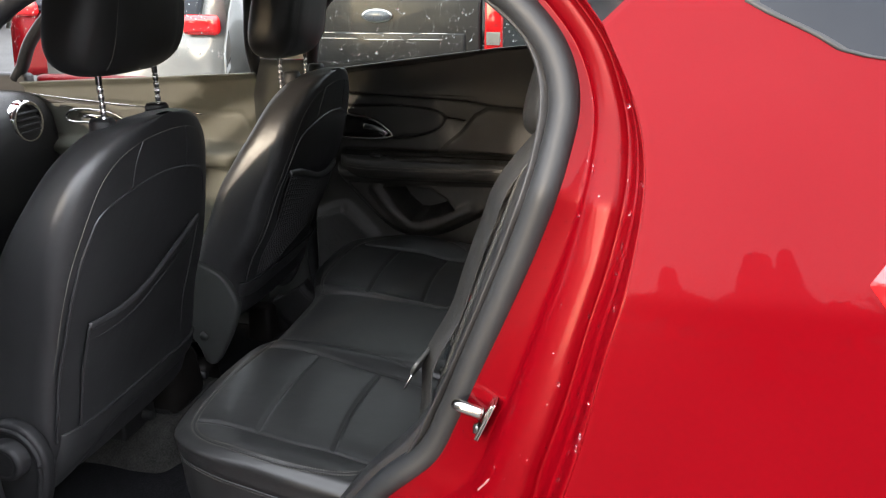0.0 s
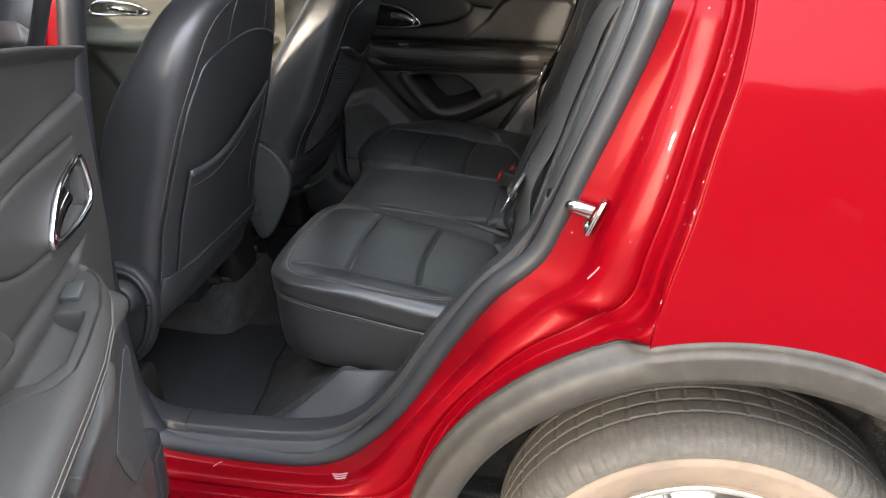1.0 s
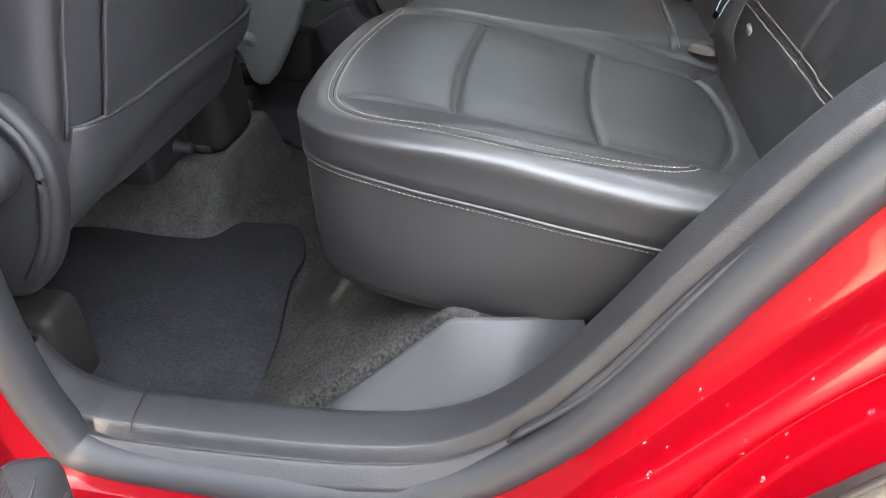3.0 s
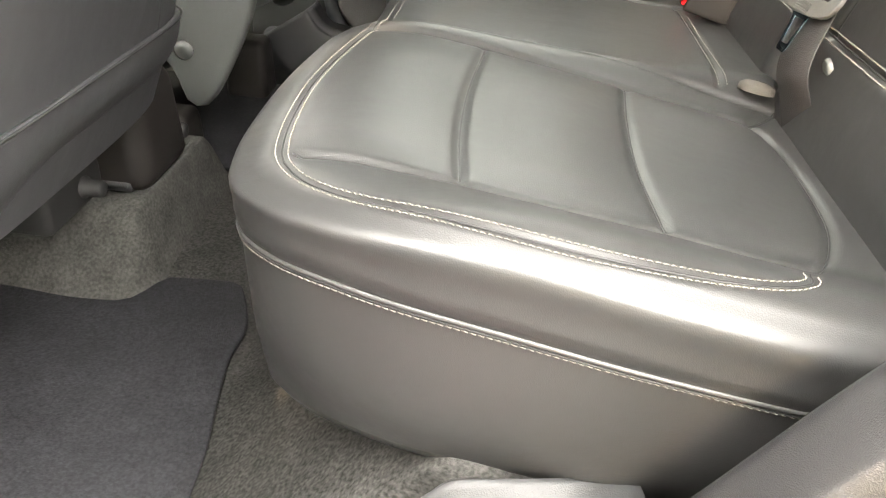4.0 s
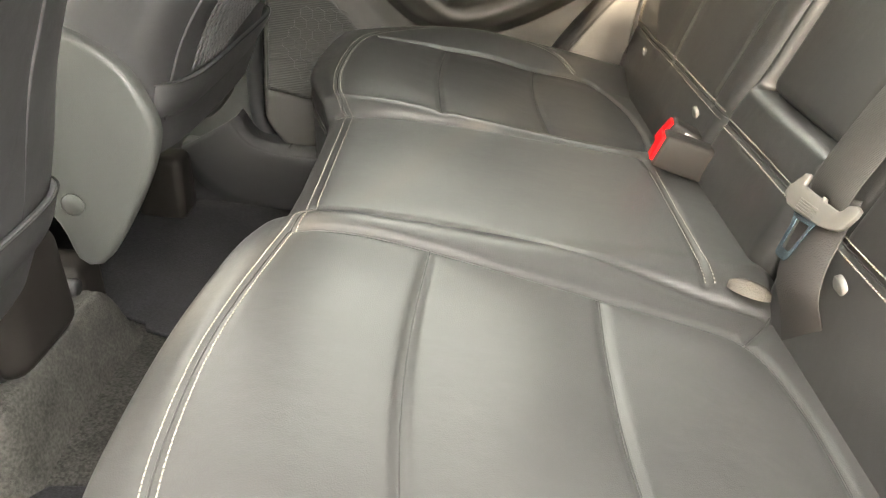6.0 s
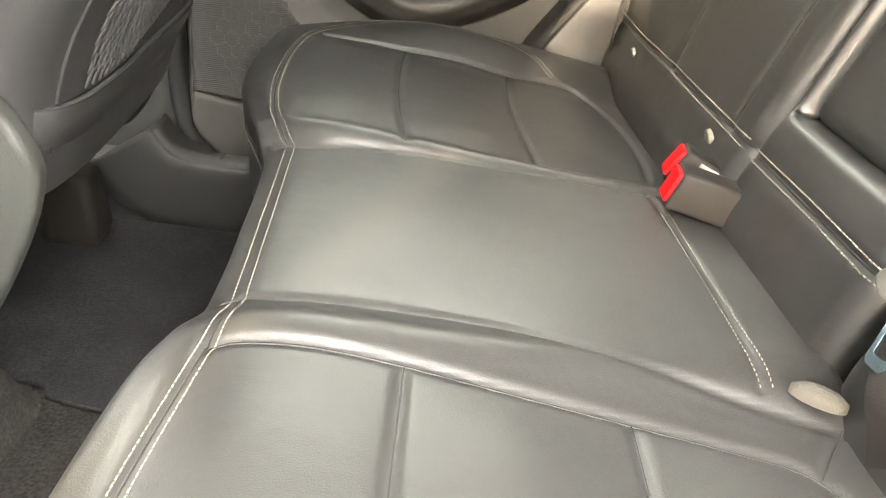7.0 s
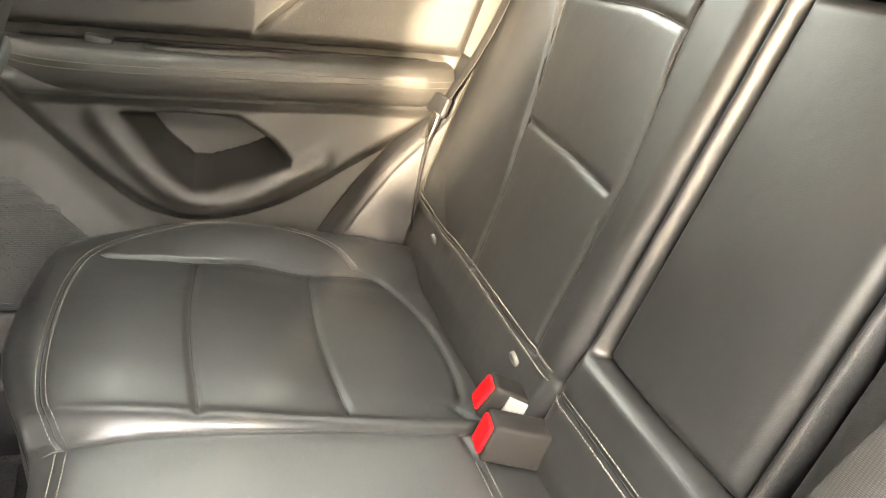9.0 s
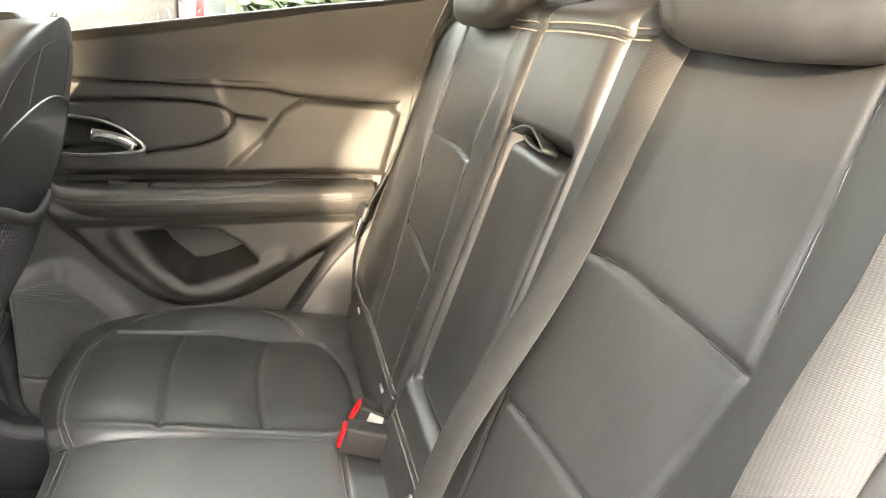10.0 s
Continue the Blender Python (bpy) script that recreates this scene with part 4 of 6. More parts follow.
for y in (-0.372, 0.36):
    headrest(0.29, 0.10, 0.16, "headrest", backrest, (-0.165, y, 1.358), (-0.06, 0.06))
part("seat_shell", block((0.05, 1.30, 0.72), (-0.06, 0, 0.98), 0.02, turn=(0, 18.4, 0)), PLASTIC, backrest)

# ---- front seats ----
def front_seat(side):
    """A front seat seen from behind; side: -1 the driver's, 1 the passenger's."""
    name = "driver_seat" if side < 0 else "passenger_seat"
    seat = thing("front_seat", "black leather front seat with %s on the back" % ("a leather map pocket" if side < 0 else "a net map pocket"), "car seat", "front seats")
    yc = -0.333 if side < 0 else 0.358
    zs = np.linspace(0, 1, 90)
    ctrl = np.array([(0.60, 0.245, 0.055), (0.66, 0.262, 0.070), (0.75, 0.266, 0.078), (0.90, 0.264, 0.080), (1.02, 0.257, 0.076), (1.12, 0.240, 0.070), (1.19, 0.208, 0.064), (1.235, 0.160, 0.054), (1.262, 0.10, 0.04), (1.272, 0.02, 0.008)])
    if side > 0:
        ctrl[0] = (0.655, 0.262, 0.066)
    c = steps(ctrl, 90)
    u = np.linspace(0, 2 * np.pi, 160, endpoint=False)
    cu, su = np.cos(u), np.sin(u)
    k = (np.abs(cu) ** 3.4 + np.abs(su) ** 3.4) ** (-1 / 3.4)
    p = np.zeros((len(c), len(u), 3))
    rear = -1.045 + 0.30 * (c[:, 0] - 0.71) + 0.012 * np.sin((c[:, 0] - 0.6) * 4.5) + 0.018 * smooth(0.85, 0.68, c[:, 0])
    if side > 0:                                               # the passenger's back leans further
        rear = rear + 0.080 * smooth(0.74, 1.06, c[:, 0]) + 0.036 * smooth(1.02, 0.84, c[:, 0])
    p[..., 0] = (rear - c[:, 2])[:, None] + c[:, 2][:, None] * (k * cu)[None]
    shift = (0.028 if side < 0 else 0.0) * smooth(1.15, 0.90, c[:, 0])
    p[..., 1] = yc + shift[:, None] + c[:, 1][:, None] * (k * su)[None]
    p[..., 2] = c[:, 0][:, None]
    wings = smooth(0.5, 1.0, np.abs(k * su))[None] * (cu < 0.2)[None] * 0.04
    p[..., 0] -= wings * smooth(0.6, 0.8, c[:, 0])[:, None] * smooth(1.2, 1.0, c[:, 0])[:, None]
    back = part("backrest", grid_mesh("backrest", p, loop_v=True), LEATHER_BACK, seat)

    def on_back(y, z, out=0.0):
        """A point on the rear face: y from the seat's middle."""
        y, z = np.broadcast_arrays(np.asarray(y, float), np.asarray(z, float))
        hw, hd = np.interp(z, c[:, 0], c[:, 1]), np.interp(z, c[:, 0], c[:, 2])
        f = np.clip(np.abs(y) / hw, 0, 0.999)
        return np.stack([np.interp(z, c[:, 0], rear) - hd + hd * (1 - f ** 3.4) ** (1 / 3.4) + out, yc + y, z], -1)

    # welted seam round the back panel
    hw = lambda z: np.interp(z, c[:, 0], c[:, 1])
    seam = spline([(-0.225, 0.70), (-0.222, 0.85), (-0.212, 1.0), (-0.19, 1.085), (-0.15, 1.135), (0, 1.16), (0.15, 1.135), (0.19, 1.085), (0.212, 1.0), (0.222, 0.85), (0.225, 0.70)], 120)
    part("welt", tube(on_back(seam[:, 0], seam[:, 1], -0.0005), 0.0028, 8, up=(1, 0, 0)), LEATHER_BACK, back)
    for s in (-1, 1):
        ln = spline([(s * 0.09, 1.156), (s * 0.085, 1.20), (s * 0.07, 1.235)], 20)
        part("welt", tube(on_back(ln[:, 0], ln[:, 1], -0.0005), 0.002, 8, up=(1, 0, 0)), LEATHER_BACK, back)
    edge = spline([(-0.235, 0.85), (-0.228, 1.0), (-0.205, 1.10), (-0.165, 1.185), (-0.10, 1.228), (0, 1.24), (0.10, 1.228), (0.165, 1.185), (0.205, 1.10), (0.228, 1.0), (0.235, 0.85)], 120)
    tagged(part("stitching", stitches(on_back(edge[:, 0] * 1.0, edge[:, 1], 0.0005), radius=0.0007, up=(1, 0, 0.5)), THREAD, back), kind="stuff")
    # map pocket
    y, z = np.linspace(-0.175, 0.175, 60), np.linspace(0, 1, 40)
    yy, ff = np.meshgrid(y, z, indexing="ij")
    inner = -side * yy
    zz = 0.685 + ff * (0.235 + 0.10 * smooth(-0.17, 0.17, inner) ** 1.5)
    rise = 0.0005 + (0.0045 + 0.010 * (1 - (yy / 0.176) ** 2)) * smooth(0.0, 1.0, ff)
    if side > 0:                                               # the net is let into the panel, clear of its rim
        yy = yy - 0.025
        zz = 0.752 + 0.050 * smooth(-0.15, 0.16, yy) + ff * (0.185 + 0.10 * smooth(-0.17, 0.17, inner) ** 1.5)
    if side < 0:
        part("map_pocket", grid_mesh("map_pocket", on_back(yy, zz, rise), flip=False), LEATHER_BACK, back, "leather map pocket", solid=0.004)
        top = on_back(yy[:, -1], zz[:, -1] - 0.002, rise[:, -1])
        part("pocket_hem", tube(top, 0.008, 10, flat=0.5, up=(1, 0, 0)), LEATHER_BACK, back)
        part("pocket_hem", tube(on_back(yy[:, -1], zz[:, -1] - 0.032, rise[:, -1] - 0.001), 0.0018, 6, up=(1, 0, 0)), LEATHER_BACK, back)
        for s in (0, -1):
            part("welt", tube(on_back(yy[s], zz[s], rise[s]), 0.0025, 8, up=(1, 0, 0)), LEATHER_BACK, back)
    else:
        part("pocket_backing", grid_mesh("pocket_backing", on_back(yy, zz, rise - 0.004), flip=False), DARK, back, solid=0.003)
        strands = []
        for i in range(27):
            for j in range(40):
                yv = -0.190 + 0.0127 * i + (0.004 if j % 2 else 0)
                f0 = (j + 0.5) / 40
                zv = 0.755 + 0.050 * float(smooth(-0.15, 0.16, np.array(yv))) + f0 * (0.180 + 0.10 * float(smooth(-0.17, 0.17, np.array(-0.025 - yv))) ** 1.5)
                ends = np.array([(yv - 0.0022, zv - 0.0058), (yv + 0.0022, zv + 0.0058)])
                lift = 0.005 + 0.008 * f0 * (1 - ((yv + 0.025) / 0.176) ** 2)
                strands.append(tube(on_back(ends[:, 0], ends[:, 1], lift), 0.0021, 4, up=(1, 0, 0), flat=0.7))
        tagged(part("map_pocket", join("map_pocket", strands), KNIT, back, "black net map pocket"), kind="stuff")
        part("pocket_hem", tube(on_back(yy[:, -1], zz[:, -1], rise[:, -1] + 0.002), 0.009, 10, flat=0.5, up=(1, 0, 0)), LEATHER_BACK, back)
    # flap under the back panel: its hem hangs lower at the outer side
    half = 0.243 if side < 0 else 0.250
    y, f = np.linspace(-half, half, 60), np.linspace(0, 1, 24)
    yy, ff = np.meshgrid(y, f, indexing="ij")
    out = side * yy                                            # outboard positive
    low = 0.615 - 0.075 * smooth(0.05, 0.24, out) + 0.05 * smooth(-0.22, -0.255, out)
    if side > 0:
        low = 0.664 + 0.010 * smooth(-0.15, -0.235, out) + 0.075 * smooth(0.06, 0.26, out)
    zz = low + ((0.706 if side < 0 else 0.748) - low) * ff
    round_off = 1 - (1 - np.clip(np.abs(yy) / (half + 0.001), 0, 1) ** 6) ** (1 / 3)
    xx = (-1.018 if side < 0 else -0.984) - 0.30 * (0.706 - zz) - 0.05 * (1 - ff) ** 3 - 0.06 * round_off + 0.004 * np.sin(ff * np.pi)
    part("lower_flap", grid_mesh("lower_flap", np.stack([xx, yc + (0.028 if side < 0 else 0.0) + yy, zz], -1)), LEATHER_BACK, back, solid=0.006)
    part("welt", tube(np.stack([xx[:, -1] + 0.001, yc + (0.028 if side < 0 else 0.0) + y, zz[:, -1]], 1), 0.0014, 8, up=(1, 0, 0)), SEAM, back)
    # hinge covers at both sides
    for s in (-1, 1):
        y0 = (-0.345 + s * 0.243) if side < 0 else (0.088 if s < 0 else 0.60)
        inboard = s * side < 0
        plate = [(-1.165, 0.72), (-1.12, 0.757), (-1.07, 0.752), (-1.038, 0.71), (-1.035, 0.66), (-1.055, 0.59), (-1.09, 0.545), (-1.125, 0.54), (-1.15, 0.58), (-1.17, 0.64)]
        if inboard:
            plate = [(-1.19, 0.80), (-1.12, 0.815), (-1.04, 0.785), (-0.998, 0.72), (-0.998, 0.68), (-1.015, 0.63), (-1.046, 0.567), (-1.068, 0.532), (-1.085, 0.522), (-1.105, 0.530), (-1.125, 0.58), (-1.18, 0.65)]
        o = spline([(x - (0.07 if inboard and side < 0 else 0), z) for x, z in plate], 48, True)
        m = Matrix(((1, 0, 0, 0), (0, 0, -1, y0 + 0.012), (0, 1, 0, 0), (0, 0, 0, 1)))
        cover = part("hinge_cover", prism([tuple(v) for v in o], 0.028, m, 0.009, 4), COVER if inboard else PLASTIC, seat, "moulded plastic hinge cover")
        if not inboard:
            rim = spline([(-1.150, y0 + s * 0.0155, 0.722), (-1.120, y0 + s * 0.0155, 0.744), (-1.080, y0 + s * 0.0155, 0.741), (-1.053, y0 + s * 0.0155, 0.712), (-1.047, y0 + s * 0.0155, 0.670), (-1.062, y0 + s * 0.0155, 0.610), (-1.088, y0 + s * 0.0155, 0.565)], 40)
            part("cover_rib", tube(rim, 0.0055, 10), PLASTIC, cover)
            part("recliner_knob", lathe([(0.0, s * 0.026), (0.020, s * 0.0265), (0.0235, s * 0.027), (0.0243, s * 0.0262), (0.0252, s * 0.0275), (0.031, s * 0.029), (0.035, s * 0.027), (0.038, s * 0.020), (0.0385, 0.0)], 56, at=(-1.100, y0 + s * 0.014, 0.694)), PLASTIC, cover, "round black recliner knob")
        else:
            part("screw_cap", lathe([(0.0, s * 0.0025), (0.0125, s * 0.0025), (0.0140, 0.001), (0.0142, -0.002)], 24, at=(-1.10, y0 + s * 0.0165, 0.606)), COVER, cover, "round screw cap")
    # seat base and rails
    part("seat_base", block((0.50, 0.46, 0.14), (-1.40, yc, 0.60), 0.05, 5), LEATHER, seat)
    for s in (-1, 1):
        part("rail", block((0.50, 0.045, 0.04), (-1.44, yc + s * 0.20, 0.475), 0.006), DARK, seat)
        inner_rail = s * side < 0
        foot = part("rail_foot", block((0.12, 0.15, 0.15) if inner_rail and side < 0 else (0.09, 0.08, 0.12), (-1.155 if side < 0 else -1.17, -0.016 if inner_rail and side < 0 else yc + s * 0.20, 0.530 if inner_rail and side < 0 else 0.42), 0.030 if inner_rail and side < 0 else 0.016, 5, taper=(0.82, 0.86)), BUCKLE, seat, "tapered plastic rail cover")
        if side > 0 and s > 0:
            continue
        part("rail_bolt", lathe([(0.0, 0.026), (0.010, 0.026), (0.012, 0.022), (0.012, -0.03)], 16, axis="x", at=(-1.150, yc + s * 0.255, 0.470)), PLASTIC, seat, "black bolt head")
        part("bracket", block((0.06, 0.03, 0.016), (-1.19, yc + s * 0.250, 0.468), 0.004), DARK, seat)
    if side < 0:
        # no real recess: a near-black block gives the shade of a hollow by colour
        part("rail_hollow_shade", block((0.06, 0.13, 0.050), (-1.175, -0.175, 0.500), 0.010, 3), DARK, seat, "near-black block painted as the shade in a hollow at the seat rail's end")
        part("rail_bolt", lathe([(0.0, 0.030), (0.009, 0.030), (0.011, 0.027), (0.011, 0.010), (0.014, 0.008), (0.014, 0.0)], 18, axis="x", at=(-1.150, -0.158, 0.503)), DARK, seat, "black bolt head")
    tip = 0.06 if side > 0 else 0.0
    headrest(0.315, 0.135, 0.22, "headrest", seat, (-0.945 + tip - (0.035 if side > 0 else 0), yc, 1.450 - (0.040 if side > 0 else 0)), (-0.085, 0.085))
    for s in (-1, 1):
        part("guide", lathe([(0.0, 0.012), (0.018, 0.012), (0.022, 0.006), (0.023, -0.02)], 24, axis="z", at=(-0.950 + tip, yc + s * 0.085, 1.262)), PLASTIC, seat)
    return seat


front_seat(-1)
front_seat(1)


def tunnel():
    """The carpeted hump between the front seats, ending in the rear footwell."""
    v = np.linspace(0, 1, 60)
    cross = steps([(-0.205, 0.350), (-0.185, 0.368), (-0.150, 0.415), (-0.120, 0.448), (-0.090, 0.456), (0.0, 0.458), (0.10, 0.456), (0.13, 0.448), (0.16, 0.415), (0.19, 0.368), (0.21, 0.350)], 81)
    x = np.r_[np.linspace(-2.1, -1.16, 40, endpoint=False), np.linspace(-1.16, -1.062, 40)]
    drop = 1 - smooth(-1.108, -1.068, x)
    rng = np.random.default_rng(4)
    p = np.zeros((len(x), len(cross), 3))
    p[..., 0] = x[:, None]
    p[..., 1] = cross[None, :, 0] * (0.72 + 0.28 * np.sqrt(np.clip((-1.060 - x) / 0.05, 0, 1)))[:, None]
    p[..., 2] = 0.350 + (cross[None, :, 1] - 0.350) * drop[:, None] + rng.normal(0, 0.0008, (len(x), len(cross)))
    tagged(part("tunnel", grid_mesh("tunnel", p), FUZZ), "fuzzy grey carpeted hump between the front seats", "carpet", kind="structure")


tunnel()

# ---- floor mats ----
def mat(outline, z, name="floor_mat"):
    o = spline(outline, 80, True)
    ob = part(name, prism([tuple(v) for v in o], 0.009, pose(0, 0, z), 0.003, 2), MAT)
    return tagged(ob, "black carpet floor mat in the rear footwell", "floor mat", "rear floor mats")


mat([(-1.34, -0.205), (-1.16, -0.196), (-1.10, -0.188), (-1.074, -0.138), (-1.06, -0.130), (-0.985, -0.125), (-0.968, -0.132), (-0.936, -0.21), (-0.936, -0.28), (-0.921, -0.37), (-0.910, -0.44), (-0.905, -0.57), (-0.94, -0.60), (-1.15, -0.60), (-1.30, -0.58), (-1.36, -0.42)], 0.356)
mat([(-1.30, 0.22), (-1.10, 0.20), (-1.06, 0.17), (-0.90, 0.165), (-0.915, 0.40), (-0.925, 0.56), (-0.95, 0.60), (-1.15, 0.615), (-1.30, 0.58), (-1.36, 0.42)], 0.356)

# ---- rear doors: built shut on the right side, mirrored and swung open on the left ----
HINGE = Vector((-1.06, -0.815, 0))
BELT = [(-1.09, 1.208), (-0.913, 1.235), (-0.67, 1.270), (-0.427, 1.304), (-0.20, 1.33)]
DOOR_RIM = [(-1.010, 1.218), (-1.022, 0.90), (-1.02, 0.62), (-1.012, 0.53), (-0.985, 0.485), (-0.94, 0.462), (-0.75, 0.448), (-0.66, 0.472), (-0.58, 0.535), (-0.52, 0.61), (-0.45, 0.735), (-0.385, 0.83), (-0.315, 0.90), (-0.28, 0.965), (-0.25, 1.04), (-0.215, 1.13), (-0.19, 1.22), (-0.165, 1.33)]
BOWL = [(-0.925, 0.930), (-0.92, 0.90), (-0.86, 0.835), (-0.80, 0.775), (-0.745, 0.733), (-0.68, 0.716), (-0.60, 0.728), (-0.52, 0.763), (-0.43, 0.82), (-0.335, 0.885), (-0.315, 0.915), (-0.32, 0.930)]
POCKET = [(-0.775, 0.872), (-0.70, 0.876), (-0.624, 0.874), (-0.575, 0.842), (-0.548, 0.809), (-0.60, 0.785), (-0.655, 0.768), (-0.685, 0.768), (-0.73, 0.81)]
SPEAKER = [(-1.05, 0.755), (-0.985, 0.768), (-0.93, 0.787), (-0.905, 0.782), (-0.85, 0.725), (-0.80, 0.672), (-0.84, 0.62), (-0.86, 0.56), (-0.90, 0.47), (-0.95, 0.455), (-1.05, 0.46)]
PAD = [(-0.45, 1.122), (-0.285, 1.113), (-0.270, 1.10), (-0.30, 0.985), (-0.60, 0.985), (-0.575, 1.01), (-0.53, 1.05), (-0.49, 1.10)]
HANDLE_CUP = [(-0.913, 1.022), (-0.76, 1.024), (-0.775, 1.055), (-0.815, 1.078), (-0.87, 1.088), (-0.91, 1.088)]


def trim_depth(x, z):
    """How far the door trim stands in from its base."""
    d = 0.0 * x
    bowl = polygon_distance(x, z, spline(BOWL, 60, False))
    d = d + 0.036 * smooth(0.012, -0.018, bowl)
    d = d - 0.14 * smooth(0.006, -0.008, polygon_distance(x, z, POCKET))
    lip = line_distance(x, z, spline([(-0.80, 0.865), (-0.745, 0.795), (-0.685, 0.752), (-0.62, 0.756), (-0.53, 0.80), (-0.50, 0.815)], 30))
    d = d + 0.014 * np.exp(-(lip / 0.016) ** 2)
    arm = polygon_distance(x, z, [(-0.90, 0.895), (-0.33, 0.900), (-0.318, 0.920), (-0.325, 0.935), (-0.895, 0.935), (-0.92, 0.918)])
    d = d + 0.020 * smooth(0.014, -0.014, arm)
    d = d - 0.016 * np.exp(-((z - 0.977) / 0.008) ** 2) * smooth(-0.93, -0.90, x) * smooth(-0.30, -0.33, x)
    d = d + 0.022 * smooth(0.014, -0.02, polygon_distance(x, z, SPEAKER))
    rim = line_distance(x, z, spline([(-1.02, 0.765), (-0.985, 0.775), (-0.93, 0.795), (-0.900, 0.788), (-0.85, 0.737), (-0.79, 0.675)], 30))
    d = d + 0.010 * np.exp(-(rim / 0.014) ** 2)
    d = d + 0.012 * smooth(0.008, -0.008, polygon_distance(x, z, PAD))
    d = d - 0.030 * smooth(0.006, -0.006, polygon_distance(x, z, HANDLE_CUP))
    for ln in ([(-1.06, 1.160), (-0.89, 1.156), (-0.70, 1.150), (-0.525, 1.144), (-0.46, 1.132), (-0.27, 1.120)], [(-0.90, 1.118), (-0.72, 1.122), (-0.62, 1.112), (-0.585, 1.092), (-0.60, 1.06), (-0.66, 1.035), (-0.75, 1.02)], [(-0.585, 1.094), (-0.526, 1.085)]):
        d = d - 0.008 * np.exp(-(line_distance(x, z, spline(ln, 30)) / 0.0035) ** 2)
    d = d - 0.006 * np.exp(-(line_distance(x, z, [(-1.03, 0.578), (-0.94, 0.566), (-0.86, 0.572)]) / 0.004) ** 2)
    d = d + 0.008 * smooth(1.16, 1.148, z) * smooth(-0.46, -0.58, x)
    d = d + 0.020 * smooth(0.62, 0.46, z) * smooth(-0.80, -0.90, x)
    return d


def door(side, openness):
    """A rear door; side: 1 right, -1 left; openness: degrees of swing."""
    root = part("rear_door", door_shell(side), RED, car, "red rear door, swung wide open" if openness else "red rear door, shut")
    s = side
    x = np.linspace(-1.018, -0.16, 360)
    lo = np.interp(x, np.sort(spline(DOOR_RIM[2:], 200)[:, 0]), spline(DOOR_RIM[2:], 200)[np.argsort(spline(DOOR_RIM[2:], 200)[:, 0]), 1])
    hi = np.interp(x, [p[0] for p in BELT], [p[1] for p in BELT])
    f = np.linspace(0, 1, 310)
    zz = lo[:, None] + np.maximum(hi - lo, 0.002)[:, None] * f
    xx = np.array(np.broadcast_to(x[:, None], zz.shape))
    if s < 0:
        xx = xx + (0.030 + 0.025 * smooth(0.98, 0.84, zz)) * np.clip(1 - (xx + 1.018) / 0.25, 0, 1)
    base = 0.715 - 0.03 * smooth(1.15, 1.32, zz) - 0.02 * smooth(-0.5, -0.2, xx)
    # the left trim's bowl begins further from the hinge, and its foot is flatter
    relief = lambda u, w: trim_depth(u - (0.085 * np.clip(1 - (u + 0.846) / 0.4, 0, 1) * smooth(1.0, 0.97, w) * smooth(0.70, 0.80, w) if s < 0 else 0), w) * (0.35 + 0.65 * smooth(0.74, 0.84, w) if s < 0 else 1.0)
    yy = base - relief(xx, zz) - 0.012 * smooth(0.975, 1.0, f)[None]
    edge = np.minimum(np.minimum(f[None] * np.maximum(hi - lo, 0.01)[:, None], (x[:, None] + 1.018) * np.ones_like(zz)), 1)
    yy = yy + 0.02 * smooth(0.012, 0.0, edge)
    # perforated grille over the loudspeaker, let into the trim
    inside = polygon_distance(xx, zz, [(-1.01, 0.752), (-0.983, 0.760), (-0.93, 0.777), (-0.910, 0.772), (-0.86, 0.722), (-0.812, 0.672), (-0.84, 0.62), (-0.865, 0.576), (-0.94, 0.570), (-1.012, 0.580)]) < 0
    ids = np.arange(xx.size).reshape(xx.shape)
    cells = (inside[:-1, :-1] & inside[1:, 1:])
    quads = np.stack([ids[:-1, :-1], ids[1:, :-1], ids[1:, 1:], ids[:-1, 1:]], -1)[cells]
    if s < 0:
        quads = quads[:, ::-1]
    used, packed = np.unique(quads, return_inverse=True)
    pts = np.stack([xx, s * (yy - 0.0062), zz], -1).reshape(-1, 3)[used]
    gm = bpy.data.meshes.new("speaker_grille")
    gm.from_pydata(pts.tolist(), [], packed.reshape(-1, 4).tolist())
    gm.polygons.foreach_set("use_smooth", [True] * len(gm.polygons))
    grille = part("speaker_grille", gm, GRILLE, root, "fine ribbed loudspeaker grille with a round field of cells", solid=0.002)
    # round field of six-sided cells on the grille
    ribs, size = [], 0.0125
    for i in range(-5, 6):
        for j in range(-5, 6):
            hx, hz = -0.905 + size * 1.732 * (i + 0.5 * (j % 2)), 0.668 + size * 1.5 * j
            if math.hypot(hx + 0.905, hz - 0.668) > 0.066:
                continue
            q = [(hx + size * math.sin(k * math.pi / 3), hz + size * math.cos(k * math.pi / 3)) for k in range(6)]
            q = [(u, w, 0.715 - 0.03 * smooth(1.15, 1.32, np.array(w)) - trim_depth(np.array([u]), np.array([w]))[0] - 0.0085) for u, w in q]
            ribs.append(tube([(u, s * y, w) for u, w, y in q], 0.0008, 5, True, up=(0, 1, 0)))
    if s > 0:
        tagged(part("cell_rib", join("cell_rib", ribs), GRILLE, grille, "raised six-sided ribs"), kind="stuff")
    panel = part("door_trim", grid_mesh("door_trim", np.stack([xx, s * yy, zz], -1), flip=s < 0), TRIM, root, "charcoal moulded door trim with padded armrest", solid=0.004, offset=1.0)

    def at(px, pz, out=0.0):
        px, pz = np.asarray(px, float), np.asarray(pz, float)
        b = 0.715 - 0.03 * smooth(1.15, 1.32, pz) - 0.02 * smooth(-0.5, -0.2, px) - relief(px, pz)
        return np.stack([px, s * (b - out), pz], -1)

